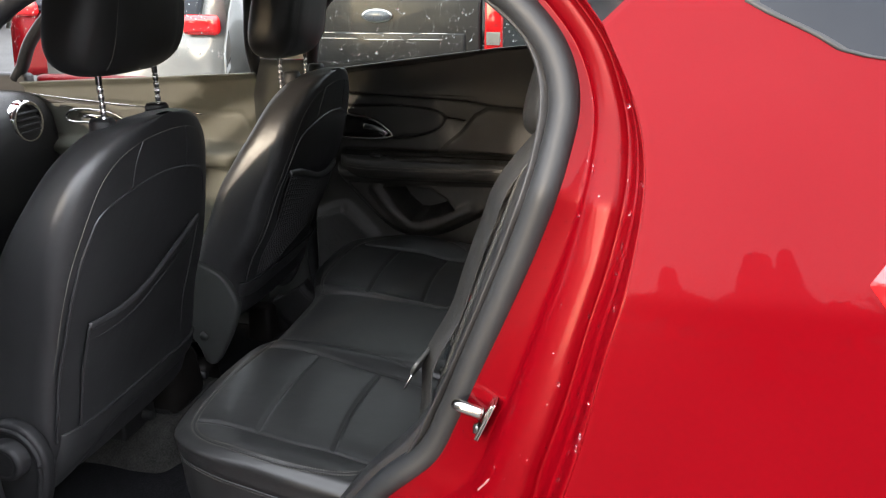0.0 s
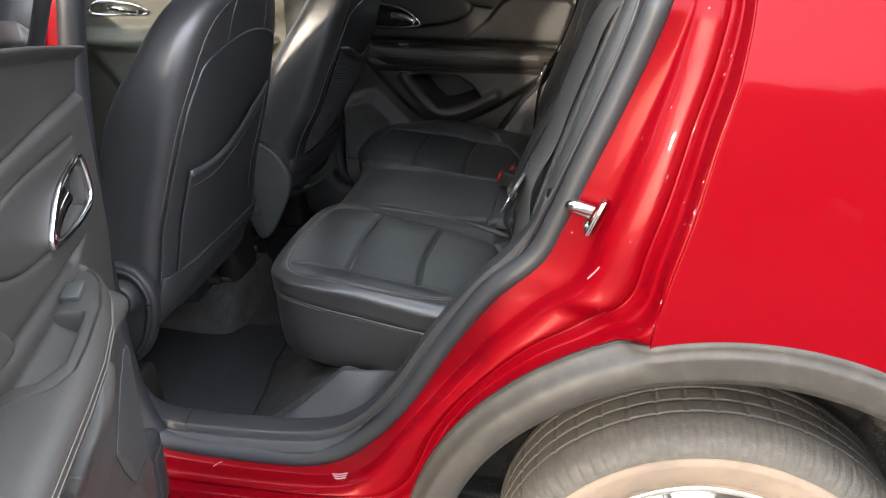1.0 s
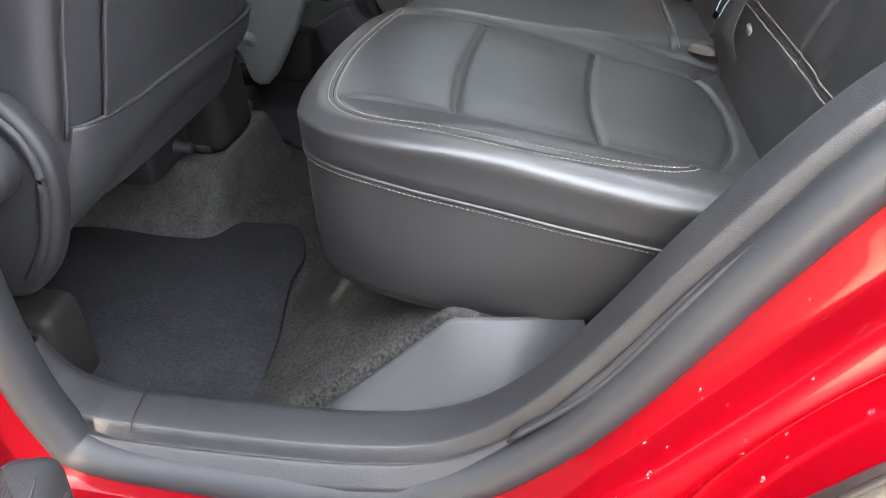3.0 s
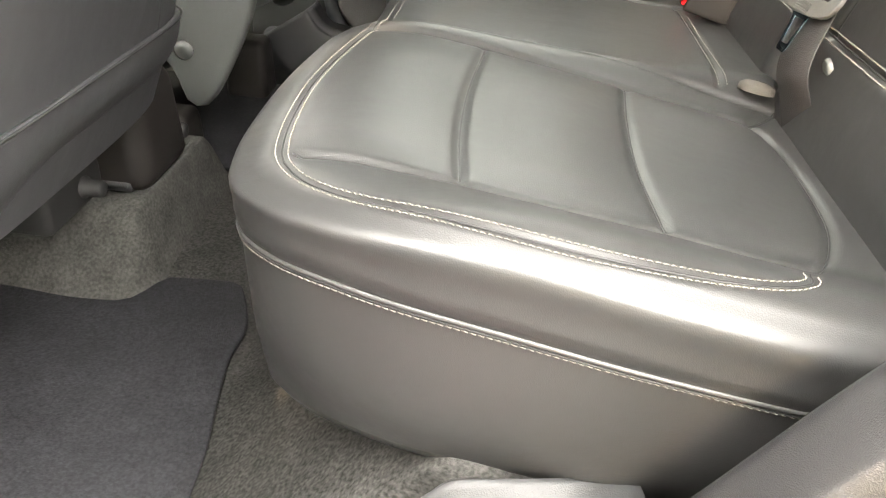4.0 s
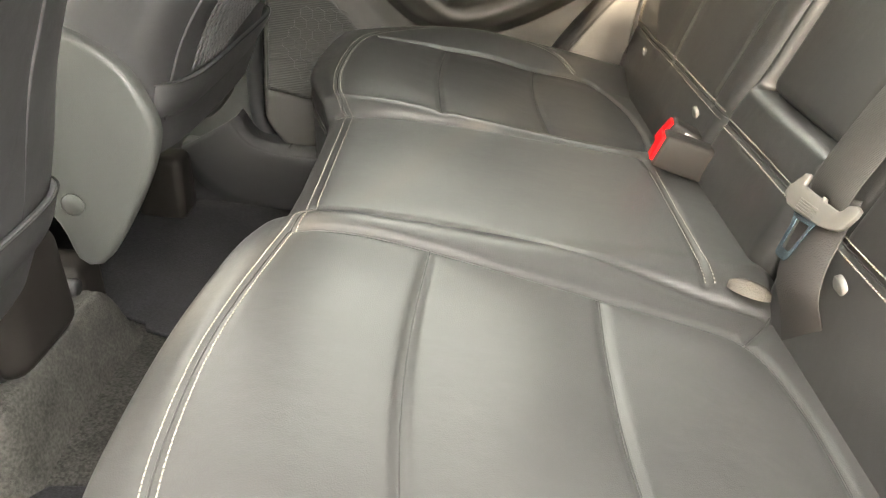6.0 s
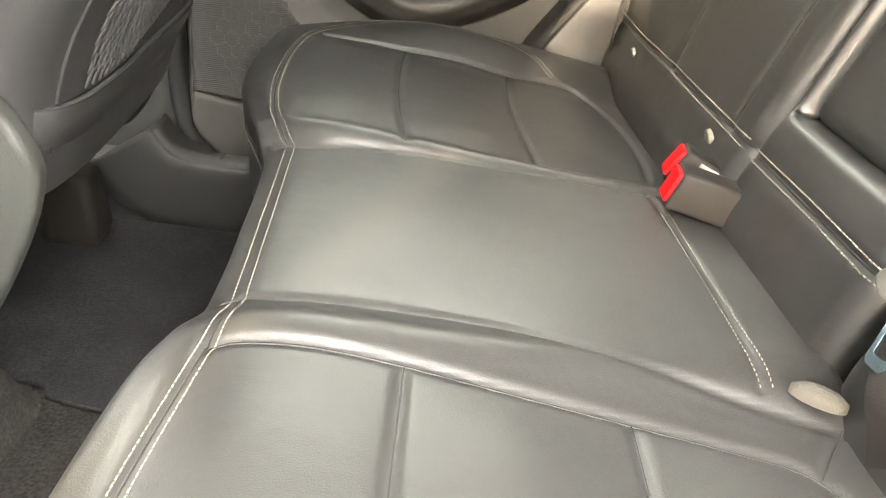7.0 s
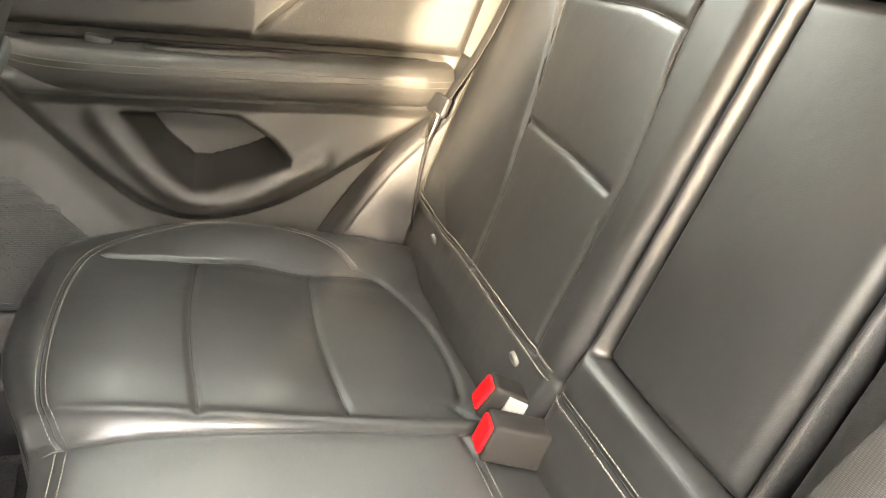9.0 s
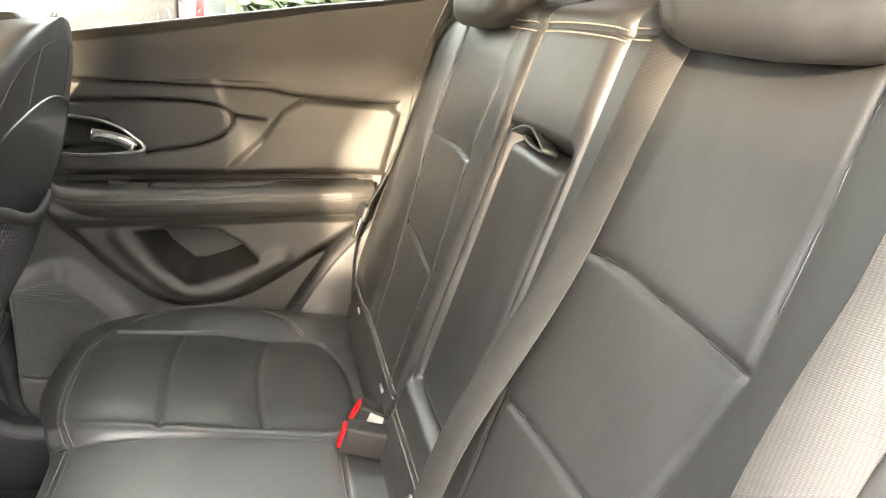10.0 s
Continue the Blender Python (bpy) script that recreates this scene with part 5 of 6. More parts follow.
    # armrest: a shelf with a grip recess, its front rolled over and stitched
    ux = np.linspace(-0.925 if s > 0 else -0.846, -0.318, 260)
    prof = steps([(0.0, 0.955), (0.012, 0.963), (0.030, 0.965), (0.060, 0.964), (0.074, 0.961), (0.083, 0.953), (0.086, 0.942), (0.084, 0.928), (0.076, 0.914), (0.060, 0.904), (0.030, 0.900)], 88)
    reach = np.clip(1 - np.clip(1 - (ux + 0.926) / 0.14, 0, 1) ** 2.4, 0, 1) ** 0.6 * (0.72 + 0.28 * np.sqrt(np.clip((-0.315 - ux) / 0.05, 0, 1)))
    if s < 0:
        reach = np.interp(ux, (-0.846, -0.843, -0.836, -0.82, -0.79, -0.767, -0.70, -0.62, -0.54, -0.36, -0.318), (0.02, 0.10, 0.22, 0.43, 0.61, 0.71, 0.90, 1.03, 1.09, 1.16, 1.10))
    ax = np.broadcast_to(ux[:, None], (260, 88))
    ay = 0.712 - prof[None, :, 0] * reach[:, None]
    az = np.broadcast_to(prof[None, :, 1], (260, 88)) + 0.004 * smooth(-0.75, -0.35, ax)
    flat = (prof[:, 1] > 0.9585)[None]
    hole = polygon_distance(ax, 0.712 - ay, [(-0.745, 0.018), (-0.740, 0.052), (-0.64, 0.060), (-0.54, 0.054), (-0.50, 0.018)])
    if s < 0:
        depth = 0.712 - ay
        panel_edge = [(-0.832, -0.01), (-0.829, 0.018), (-0.815, 0.032), (-0.793, 0.042), (-0.73, 0.058), (-0.638, 0.067), (-0.583, 0.069), (-0.552, 0.060), (-0.525, 0.028), (-0.51, -0.01)]
        az = az - (0.005 * smooth(0.003, -0.003, polygon_distance(ax, depth, panel_edge)) + 0.003 * np.exp(-(line_distance(ax, depth, panel_edge) / 0.003) ** 2)) * flat
        hole = polygon_distance(ax, depth, [(-0.716, -0.004), (-0.713, 0.044), (-0.601, 0.052), (-0.565, 0.036), (-0.552, -0.004)])
    az = az - 0.040 * smooth(0.003, -0.006, hole) * flat
    rest = part("armrest", grid_mesh("armrest", np.stack([ax, s * ay, az], -1), flip=s > 0), TRIM, root, "padded armrest with a grip recess")
    for k in (49, 55):
        c = np.stack([ux[4:-3], s * (ay[4:-3, k] - 0.0008), az[4:-3, k]], 1)
        tagged(part("stitching", stitches(c, radius=0.0007, up=(0, -s, 0.2)), THREAD, rest), kind="stuff")
    part("window_switch", block((0.034, 0.022, 0.010), (-0.80 if s > 0 else -0.757, s * (0.680 if s > 0 else 0.690), 0.968 if s > 0 else 0.964), 0.002, turn=(0, 8, 0)), COVER, rest, "grey window switch")
    # dark joints between the trim's pieces
    joints = [[(-1.0, 1.159), (-0.89, 1.156), (-0.70, 1.150), (-0.525, 1.144), (-0.46, 1.132), (-0.28, 1.120)],
              [(-0.90, 1.118), (-0.72, 1.122), (-0.62, 1.112), (-0.585, 1.092), (-0.60, 1.06), (-0.66, 1.035), (-0.75, 1.02)], [(-0.585, 1.094), (-0.526, 1.085)],
              [(-0.60, 0.992), (-0.575, 1.01), (-0.53, 1.05), (-0.49, 1.10), (-0.45, 1.122), (-0.36, 1.119), (-0.285, 1.113), (-0.274, 1.09), (-0.30, 0.992)],
              [(-0.90, 0.898), (-0.60, 0.902), (-0.335, 0.904)], POCKET + POCKET[:1],
              [(-0.99, 0.578), (-0.94, 0.566), (-0.865, 0.572)]]
    for ln in joints:
        c = spline(ln, 60)
        part("joint", tube(at(c[:, 0], c[:, 1], 0.0044), 0.0013, 5, up=(0, 1, 0)), DARK, panel)
    if s > 0:
        tray = [(-0.895, 0.690), (-0.60, 0.694), (-0.345, 0.694), (-0.345, 0.708), (-0.895, 0.708)]
        part("tray", prism([(u, s * w) for u, w in tray], 0.003, pose(0, 0, 0.9665), 0.001, 2), DARK, rest, "dark tray behind the armrest")
    # pocket at the foot of the trim
    if s < 0:
        pocket = part("door_pocket", block((0.085, 0.05, 0.15), (-1.0, s * 0.722, 0.48), 0.016, 4), PLASTIC, root, "black moulded pocket at the foot of the door")
        # the pocket is solid; a near-black plate paints the shade of its opening
        part("pocket_mouth_shade", block((0.050, 0.012, 0.10), (-0.997, s * 0.699, 0.48), 0.005), DARK, pocket)
    # handle: chrome surround, dark cup, lever
    ring = spline(HANDLE_CUP, 60, True)
    rim = np.c_[ring[:, 0], np.full(60, s * 0.7045), ring[:, 1]]
    part("handle_surround", tube(rim + [0, -s * 0.004, 0], 0.0045, 8, True, up=(0, 1, 0)), CHROME, root, "chrome handle surround")
    cup = np.stack([rim + (rim.mean(0) - rim) * k + [0, s * 0.025 * min(1, 3 * k), 0] for k in (0, 0.1, 0.3, 0.6, 1.0)], 1)
    part("handle_cup", grid_mesh("handle_cup", cup, loop_u=True, flip=s < 0), DARK, root, solid=0.002)
    lever = spline([(-0.77, 1.030), (-0.785, 1.042), (-0.81, 1.050), (-0.845, 1.056)], 16)
    part("door_handle", tube(np.c_[lever[:, 0], np.full(16, s * 0.704), lever[:, 1]], 0.013, 10, flat=0.5, up=(0, 1, 0)), CHROME, root, "chrome inner door handle")
    # window frame and glass
    top = [(-1.022, 1.215), (-1.0, 1.30), (-0.955, 1.41), (-0.82, 1.50), (-0.60, 1.512), (-0.40, 1.508), (-0.27, 1.492), (-0.19, 1.437), (-0.163, 1.38), (-0.165, 1.33)]
    c = steps(top, 120)
    if s < 0:
        c[:, 0] = np.maximum(c[:, 0], -0.930 + 0.25 * (c[:, 1] - 1.215))
    w = tumble(c[:, 1], 0.74, 1.21, 0.42)
    part("window_frame", tube(np.c_[c[:, 0], s * (w + (0.012 if s < 0 else 0)), c[:, 1]], 0.015 if s < 0 else 0.020, 10, flat=1.4, up=(0, 1, 0)), RUBBER, root, "black window frame")
    n = 60
    xg = np.linspace(-1.018 if s > 0 else -0.96, -0.17, n)
    lo = np.interp(xg, [p[0] for p in BELT], [p[1] for p in BELT]) - 0.02
    hi = np.interp(xg, np.maximum.accumulate(c[:110, 0] + np.arange(110) * 1e-6), c[:110, 1])
    hi = np.maximum(hi, lo + 0.01)
    g = np.linspace(0, 1, 12)
    zz = lo[:, None] + (hi - lo)[:, None] * g
    glass = part("window_glass", grid_mesh("window_glass", np.stack([np.broadcast_to(xg[:, None], zz.shape), s * tumble(zz, 0.74, 1.21, 0.42), zz], -1)), PRIVACY_GLASS, root, "tinted side window speckled with rain drops")
    if side < 0:
        m = Matrix.Translation(HINGE) @ Matrix.Rotation(radians(-openness), 4, "Z") @ Matrix.Translation(-HINGE)
        root.matrix_basis = m
    return root


def door_shell(side):
    """The painted outer skin with its inner return."""
    c = spline(DOOR_RIM, 120)
    mid = np.array((-0.62, 0.95))
    rings = []
    for k, y in ((0.99, 0.725), (1.03, 0.74), (1.06, 0.76), (1.10, 0.80), (1.10, 0.845), (1.08, 0.862), (0.8, 0.885), (0.4, 0.89), (0.02, 0.89)):
        q = mid + (c - mid) * k
        q[:, 1] = np.minimum(q[:, 1], np.interp(q[:, 0], [p[0] for p in BELT], [p[1] for p in BELT]) - 0.012)
        q[:, 0] = np.maximum(q[:, 0], -1.03 if side > 0 else -0.985 + 0.025 * smooth(0.98, 0.84, q[:, 1]))
        rings.append(np.c_[q[:, 0], side * (y - 0.42 * np.maximum(0, q[:, 1] - 1.21)), q[:, 1]])
    return grid_mesh("rear_door", np.stack(rings, 1), loop_u=True, flip=side < 0)


door(1, 0)
door(-1, 72.6)

# ---- inner trim of the rear pillars, on both sides ----
def pillar_trim(side):
    s = [(-0.26, 1.49), (-0.20, 1.44), (-0.175, 1.38), (-0.18, 1.304), (-0.203, 1.22), (-0.234, 1.13), (-0.268, 1.04), (-0.30, 0.961), (-0.335, 0.885), (-0.40, 0.81), (-0.465, 0.72), (-0.535, 0.60), (-0.60, 0.53)]
    c = steps(s, 90)
    rings = []
    for dx, y in ((0.0, 0.722), (0.012, 0.700), (0.04, 0.685), (0.12, 0.665), (0.30, 0.655), (0.8, 0.64)):
        rings.append(np.c_[c[:, 0] + dx, side * tumble(c[:, 1], y, 1.25, 0.38), c[:, 1]])
    tagged(part("pillar_trim", grid_mesh("pillar_trim", np.stack(rings, 1), flip=side > 0), GREY_TRIM if side > 0 else PLASTIC, solid=0.004), "moulded plastic trim beside the rear seat", "trim", kind="structure")
    if side > 0:
        gap = np.c_[c[:, 0] - 0.004, tumble(c[:, 1], 0.709, 1.25, 0.38), c[:, 1]]
        part("pillar_seal", tube(gap, 0.0062, 10, up=(0, 1, 0)), BUCKLE, car, "black rubber seal between door and pillar trim")
    # centre pillar
    for lo, hi, tone, label in ((0.45, 1.255, COVER, "dark grey plastic lower trim of the centre pillar"), (1.258, 1.56, GREY_TRIM, "pale grey plastic upper trim of the centre pillar")):
        z = np.linspace(lo, hi, 30)
        rings = []
        for x, y in ((-1.035, 0.735), (-1.045, 0.705), (-1.07, 0.690), (-1.14, 0.684), (-1.20, 0.69), (-1.22, 0.735)):
            rings.append(np.c_[x + 0.30 * np.maximum(0, z - 1.15), side * tumble(z, y, 1.25, 0.38), z])
        tagged(part("pillar_trim", grid_mesh("pillar_trim", np.stack(rings, 1), flip=side < 0), tone, solid=0.004), label, "trim", kind="structure")
    part("centre_pillar", block((0.13, 0.08, 0.80), (-1.14, side * 0.775, 0.82), 0.03), RED, car)


pillar_trim(-1)
pillar_trim(1)
for side in (-1, 1):
    tagged(part("sill_cover", block((0.13, 0.07, 0.13), (-1.105, side * 0.672, 0.405), 0.012, 4), PLASTIC), "black plastic cover at the foot of the centre pillar", "trim", kind="structure")
for side in (-1, 1):
    tagged(part("sill_wall", block((0.80, 0.05, 0.20), (-1.48, side * 0.715, 0.43), 0.012, 3), COVER), "dark grey plastic inner sill wall", "trim", kind="structure")
part("pillar_core", block((0.13, 0.06, 0.78), (-1.055, 0.765, 0.82), 0.01), RUBBER, car)


# ---- belts and buckles ----
def buckle(x, y, z, turn, name="buckle"):
    b = thing("belt_buckle", "black seat belt buckle with a red release button", "belt buckle", "rear belt buckles")
    part("housing", block((0.076, 0.036, 0.040), (0, 0, 0), 0.005, taper=(0.9, 0.9)), BUCKLE, b)
    part("release_button", block((0.008, 0.024, 0.031), (-0.0358, -0.001, 0.001), 0.002, turn=(0, 6, 0)), RED_PLASTIC, b, "red release button")
    if y > 0.12:
        part("side_label", block((0.046, 0.002, 0.026), (0.006, -0.0175, 0.003), 0.0008, turn=(-3, 0, 0)), PALE_PLASTIC, b, "pale printed label")
    b.matrix_basis = pose(x, y, z, *turn)
    return b


buckle(-0.393, 0.099, 0.730, (0, 12, -8))
buckle(-0.371, 0.165, 0.721, (0, 22, -12))


def belt(path, wide, label, mat=WEBBING):
    ob = thing("seat_belt", label, "seat belt", "rear seat belts")
    part("webbing", ribbon(spline(path, 60), wide), mat, ob)
    return ob


# centre belt: its latch plate lies across the strap, which runs on darker below it
LATCH = Matrix(((0.3346, -0.2847, 0.8983, -0.389), (-0.9235, -0.2886, 0.2525, -0.149), (0.1874, -0.9141, -0.3595, 0.798), (0, 0, 0, 1)))
b = belt([(-0.15, -0.247, 1.31), (-0.195, -0.247, 1.28), (-0.262, -0.226, 1.09), (-0.336, -0.201, 0.93), (-0.366, -0.189, 0.845), (-0.3735, -0.1860, 0.812), (-0.3725, -0.1872, 0.803)], (0.0054, -0.0217, -0.0017), "grey centre seat belt hanging over the backrest", WEBBING_PALE)
part("lower_webbing", ribbon(spline([(-0.366, -0.186, 0.812), (-0.374, -0.192, 0.785), (-0.384, -0.203, 0.758), (-0.386, -0.212, 0.737), (-0.376, -0.215, 0.712), (-0.362, -0.215, 0.67)], 40), (0.0075, -0.0217, 0.0044)), WEBBING_DARK, b, "dark lower run of the belt")
outline = [(0.013, -0.0165), (0.0165, -0.0170), (0.0185, -0.0140), (0.0170, -0.0080), (0.0200, -0.0060), (0.0385, -0.0010), (0.0395, -0.0030), (0.0425, -0.0022), (0.0425, 0.0005), (0.0580, 0.0045), (0.0615, 0.0030), (0.0650, -0.0020), (0.0720, -0.0035), (0.0760, -0.0010), (0.0750, 0.0050), (0.0690, 0.0160), (0.0640, 0.0190), (0.0560, 0.0200), (0.0450, 0.0195), (0.0180, 0.0145), (0.0080, 0.0110), (0.0010, 0.0020), (0.0020, -0.0030)]
plate = part("latch_plate", prism(outline, 0.0055, LATCH @ Matrix.Translation((0, 0, -0.003)), 0.0016, 3), GREY_PLASTIC, b, "grey plastic latch plate")
for k in range(5):
    me = block((0.021, 0.0011, 0.0012), (0.031 - 0.0004 * k, 0.0060 + 0.0021 * k, -0.0034), 0.0004, 2, turn=(0, 0, 14))
    me.transform(LATCH)
    part("rib", me, GREY_PLASTIC, plate)
bm = bmesh.new()
ring = []
for pts in ([(0.0175, 0.013), (0.0445, 0.018), (0.0400, 0.026), (0.0330, 0.0520), (0.0300, 0.0550), (0.0195, 0.0520), (0.0178, 0.0490), (0.0200, 0.0260)], [(0.0240, 0.020), (0.0380, 0.0225), (0.0360, 0.0300), (0.0315, 0.0455), (0.0300, 0.0465), (0.0228, 0.0450), (0.0218, 0.0435), (0.0230, 0.0290)]):
    ring.append([[bm.verts.new((x, y, z)) for x, y in pts] for z in (-0.0008, 0.0008)])
for k in range(8):
    j = (k + 1) % 8
    for q in ((ring[0][0][k], ring[0][0][j], ring[1][0][j], ring[1][0][k]), (ring[0][1][j], ring[0][1][k], ring[1][1][k], ring[1][1][j]), (ring[0][0][j], ring[0][0][k], ring[0][1][k], ring[0][1][j]), (ring[1][0][k], ring[1][0][j], ring[1][1][j], ring[1][1][k])):
        bm.faces.new(q)
bmesh.ops.bevel(bm, geom=list(bm.edges), offset=0.0003, segments=2, affect="EDGES")
bmesh.ops.transform(bm, matrix=LATCH, verts=bm.verts)
part("tongue", bm, BLUE_STEEL, b, "blued chrome belt tongue")
b = belt([(-0.15, 0.60, 1.42), (-0.234, 0.603, 1.228), (-0.267, 0.604, 1.089), (-0.300, 0.610, 1.00), (-0.336, 0.620, 0.925), (-0.358, 0.630, 0.84), (-0.365, 0.635, 0.70)], (0.004, 0.0225, 0.0), "grey outer seat belt hanging beside the backrest", WEBBING_PALE)
plate = part("latch_plate", block((0.010, 0.050, 0.030), (-0.346, 0.616, 0.922), 0.004, 3, turn=(0, 20, 10)), PLASTIC, b, "black latch plate")
part("tongue", block((0.003, 0.022, 0.044), (-0.358, 0.606, 0.893), 0.0012, 2, turn=(0, 18, 10)), STEEL, b, "steel belt tongue")
# no hole is cut; a near-black block paints the dark of the slot
part("tongue_slot_shade", block((0.004, 0.010, 0.012), (-0.3595, 0.606, 0.886), 0.001, 2, turn=(0, 18, 10)), DARK, b)
b = belt([(-0.05, -0.62, 1.46), (-0.211, -0.592, 1.27), (-0.251, -0.584, 1.18), (-0.276, -0.575, 1.105), (-0.296, -0.576, 1.04), (-0.330, -0.602, 0.970), (-0.332, -0.618, 0.90), (-0.345, -0.638, 0.74)], (0.012, -0.021, 0.0), "grey outer seat belt with a steel tongue, hanging beside the backrest", WEBBING_PALE)
along = Vector((-0.017, 0.003, -0.033)).normalized()
across = (Vector((0.15, 1.0, 0.0)) - along * along.dot(Vector((0.15, 1.0, 0.0)))).normalized()
face = along.cross(across)
CLIP = Matrix(((along.x, across.x, face.x, -0.352), (along.y, across.y, face.y, -0.600), (along.z, across.z, face.z, 0.951), (0, 0, 0, 1)))
me = prism([(0.002, -0.013), (-0.010, -0.026), (-0.024, -0.034), (-0.033, -0.033), (-0.036, -0.025), (-0.036, 0.025), (-0.033, 0.033), (-0.024, 0.034), (-0.010, 0.026), (0.002, 0.013)], 0.006, CLIP @ Matrix.Translation((0, 0, -0.003)), 0.0018, 3)
part("latch_plate", me, GREY_PLASTIC, b, "grey plastic latch plate")
me = prism([(0.000, -0.012), (0.034, -0.011), (0.037, -0.008), (0.037, 0.008), (0.034, 0.011), (0.000, 0.012)], 0.0022, CLIP @ Matrix.Translation((0, 0, -0.0011)), 0.0005, 2)
part("tongue", me, STEEL, b, "steel belt tongue")

boot = lathe([(0.0, 0.010), (0.7, 0.008), (1.0, 0.0), (1.02, -0.012)], 32, axis="z")
boot.transform(Matrix.Translation((-0.397, -0.158, 0.7075)) @ Matrix.Rotation(radians(-35), 4, "Z") @ Matrix.Diagonal((0.019, 0.008, 0.5, 1)))
tagged(part("buckle_boot", boot, FELT), "small beige felt boot in the gap behind the cushion", "felt boot")

# ---- door striker on the left jamb ----
striker = part("striker", block((0.004, 0.026, 0.056), (-0.222, -0.757, 0.982), 0.0018, turn=(0, 22, 0)), STEEL, car, "zinc-plated door striker")
part("washer", block((0.003, 0.028, 0.058), (-0.2185, -0.757, 0.983), 0.0012, turn=(0, 22, 0)), STEEL, striker)
loop = spline([(-0.224, -0.766, 0.994), (-0.248, -0.765, 1.000), (-0.256, -0.760, 0.999), (-0.257, -0.752, 0.994), (-0.250, -0.748, 0.989), (-0.226, -0.748, 0.982)], 24)
part("striker_loop", tube(loop, 0.0085, 12), STEEL, striker)
for z in (0.966,):
    part("bolt", lathe([(0.0, -0.006), (0.007, -0.006), (0.009, 0.0)], 16, axis="x", at=(-0.230, -0.757, z)), STEEL, striker)

# ---- front of the cabin ----
def front_door(side):
    """A shut front door as it shows between the seats: trim with a handle, glass above."""
    root = part("front_door", block((0.86, 0.06, 0.75), (-1.63, side * 0.80, 0.80), 0.02), RED, car, "red front door, shut")
    x, f = np.linspace(-2.06, -1.195, 110), np.linspace(0, 1, 90)
    hi = np.interp(x, (-2.06, -1.195), (1.160, 1.212))
    zz = 0.45 + (hi[:, None] - 0.45) * f
    xx = np.broadcast_to(x[:, None], zz.shape)
    d = 0.05 * smooth(0.02, -0.02, polygon_distance(xx, zz, [(-2.0, 0.93), (-1.3, 0.90), (-1.25, 0.96), (-1.5, 0.975), (-1.95, 0.965)]))
    d = d + 0.03 * smooth(0.02, -0.03, polygon_distance(xx, zz, [(-1.95, 0.93), (-1.4, 0.91), (-1.55, 0.70), (-1.75, 0.66)]))
    d = d - 0.006 * np.exp(-(line_distance(xx, zz, [(-2.05, 1.098), (-1.7, 1.095), (-1.42, 1.085), (-1.26, 1.075), (-1.235, 1.03)]) / 0.005) ** 2)
    d = d - 0.02 * smooth(0.008, -0.008, polygon_distance(xx, zz, [(-1.90, 1.03), (-1.70, 1.035), (-1.75, 1.065), (-1.88, 1.07)]))
    yy = 0.722 - d - 0.02 * smooth(0.97, 1.0, f)[None]
    panel = part("door_trim", grid_mesh("door_trim", np.stack([xx, side * yy, zz], -1), flip=side < 0), FRONT_TRIM, root, "grey-green moulded front door trim", solid=0.004, offset=1.0)
    strip = spline([(-2.04, 1.120), (-1.834, 1.102), (-1.541, 1.083), (-1.40, 1.070)], 40)
    part("trim_line", tube(np.c_[strip[:, 0], np.full(40, side * 0.719), strip[:, 1]], 0.0032, 8, up=(0, 1, 0)), CHROME, panel, "thin chrome line along the trim")
    low = spline([(-2.04, 1.085), (-1.834, 1.068), (-1.60, 1.062), (-1.42, 1.064)], 40)
    part("gloss_strip", grid_mesh("gloss_strip", np.stack([np.c_[strip[:, 0], np.full(40, side * 0.7195), strip[:, 1] - 0.003], np.c_[low[:, 0], np.full(40, side * 0.7195), low[:, 1]]], 1), flip=side > 0), TRIM, panel, "dark satin strip below the chrome line", solid=0.003)
    part("handle_surround", tube(np.array([(x, side * 0.718, z) for x, z in spline([(-1.90, 1.03), (-1.70, 1.035), (-1.75, 1.065), (-1.88, 1.07)], 40, True)]), 0.005, 8, True, up=(0, 1, 0)), CHROME, root)
    part("door_handle", tube([(-1.73, side * 0.715, 1.04), (-1.80, side * 0.710, 1.05), (-1.84, side * 0.715, 1.052)], 0.010, 10), CHROME, root)
    top = steps([(-2.10, 1.165), (-1.98, 1.30), (-1.80, 1.42), (-1.55, 1.50), (-1.28, 1.525), (-1.16, 1.50), (-1.20, 1.30), (-1.205, 1.21)], 60)
    part("window_frame", tube(np.c_[top[:, 0], side * tumble(top[:, 1], 0.735, 1.21, 0.42), top[:, 1]], 0.018, 10, flat=1.4, up=(0, 1, 0)), RUBBER, root, "black window frame")
    xg, g = np.linspace(-2.08, -1.20, 40), np.linspace(0, 1, 10)
    hi = np.interp(xg, top[:45, 0], top[:45, 1])
    lo = np.interp(xg, (-2.08, -1.2), (1.15, 1.205))
    zz = lo[:, None] + np.maximum(hi - lo, 0.01)[:, None] * g
    glass = part("window_glass", grid_mesh("window_glass", np.stack([np.broadcast_to(xg[:, None], zz.shape), side * tumble(zz, 0.735, 1.21, 0.42), zz], -1)), GLASS, root, "side window speckled with rain drops")
    glass.visible_shadow = False
    return root


front_door(1)
front_door(-1)


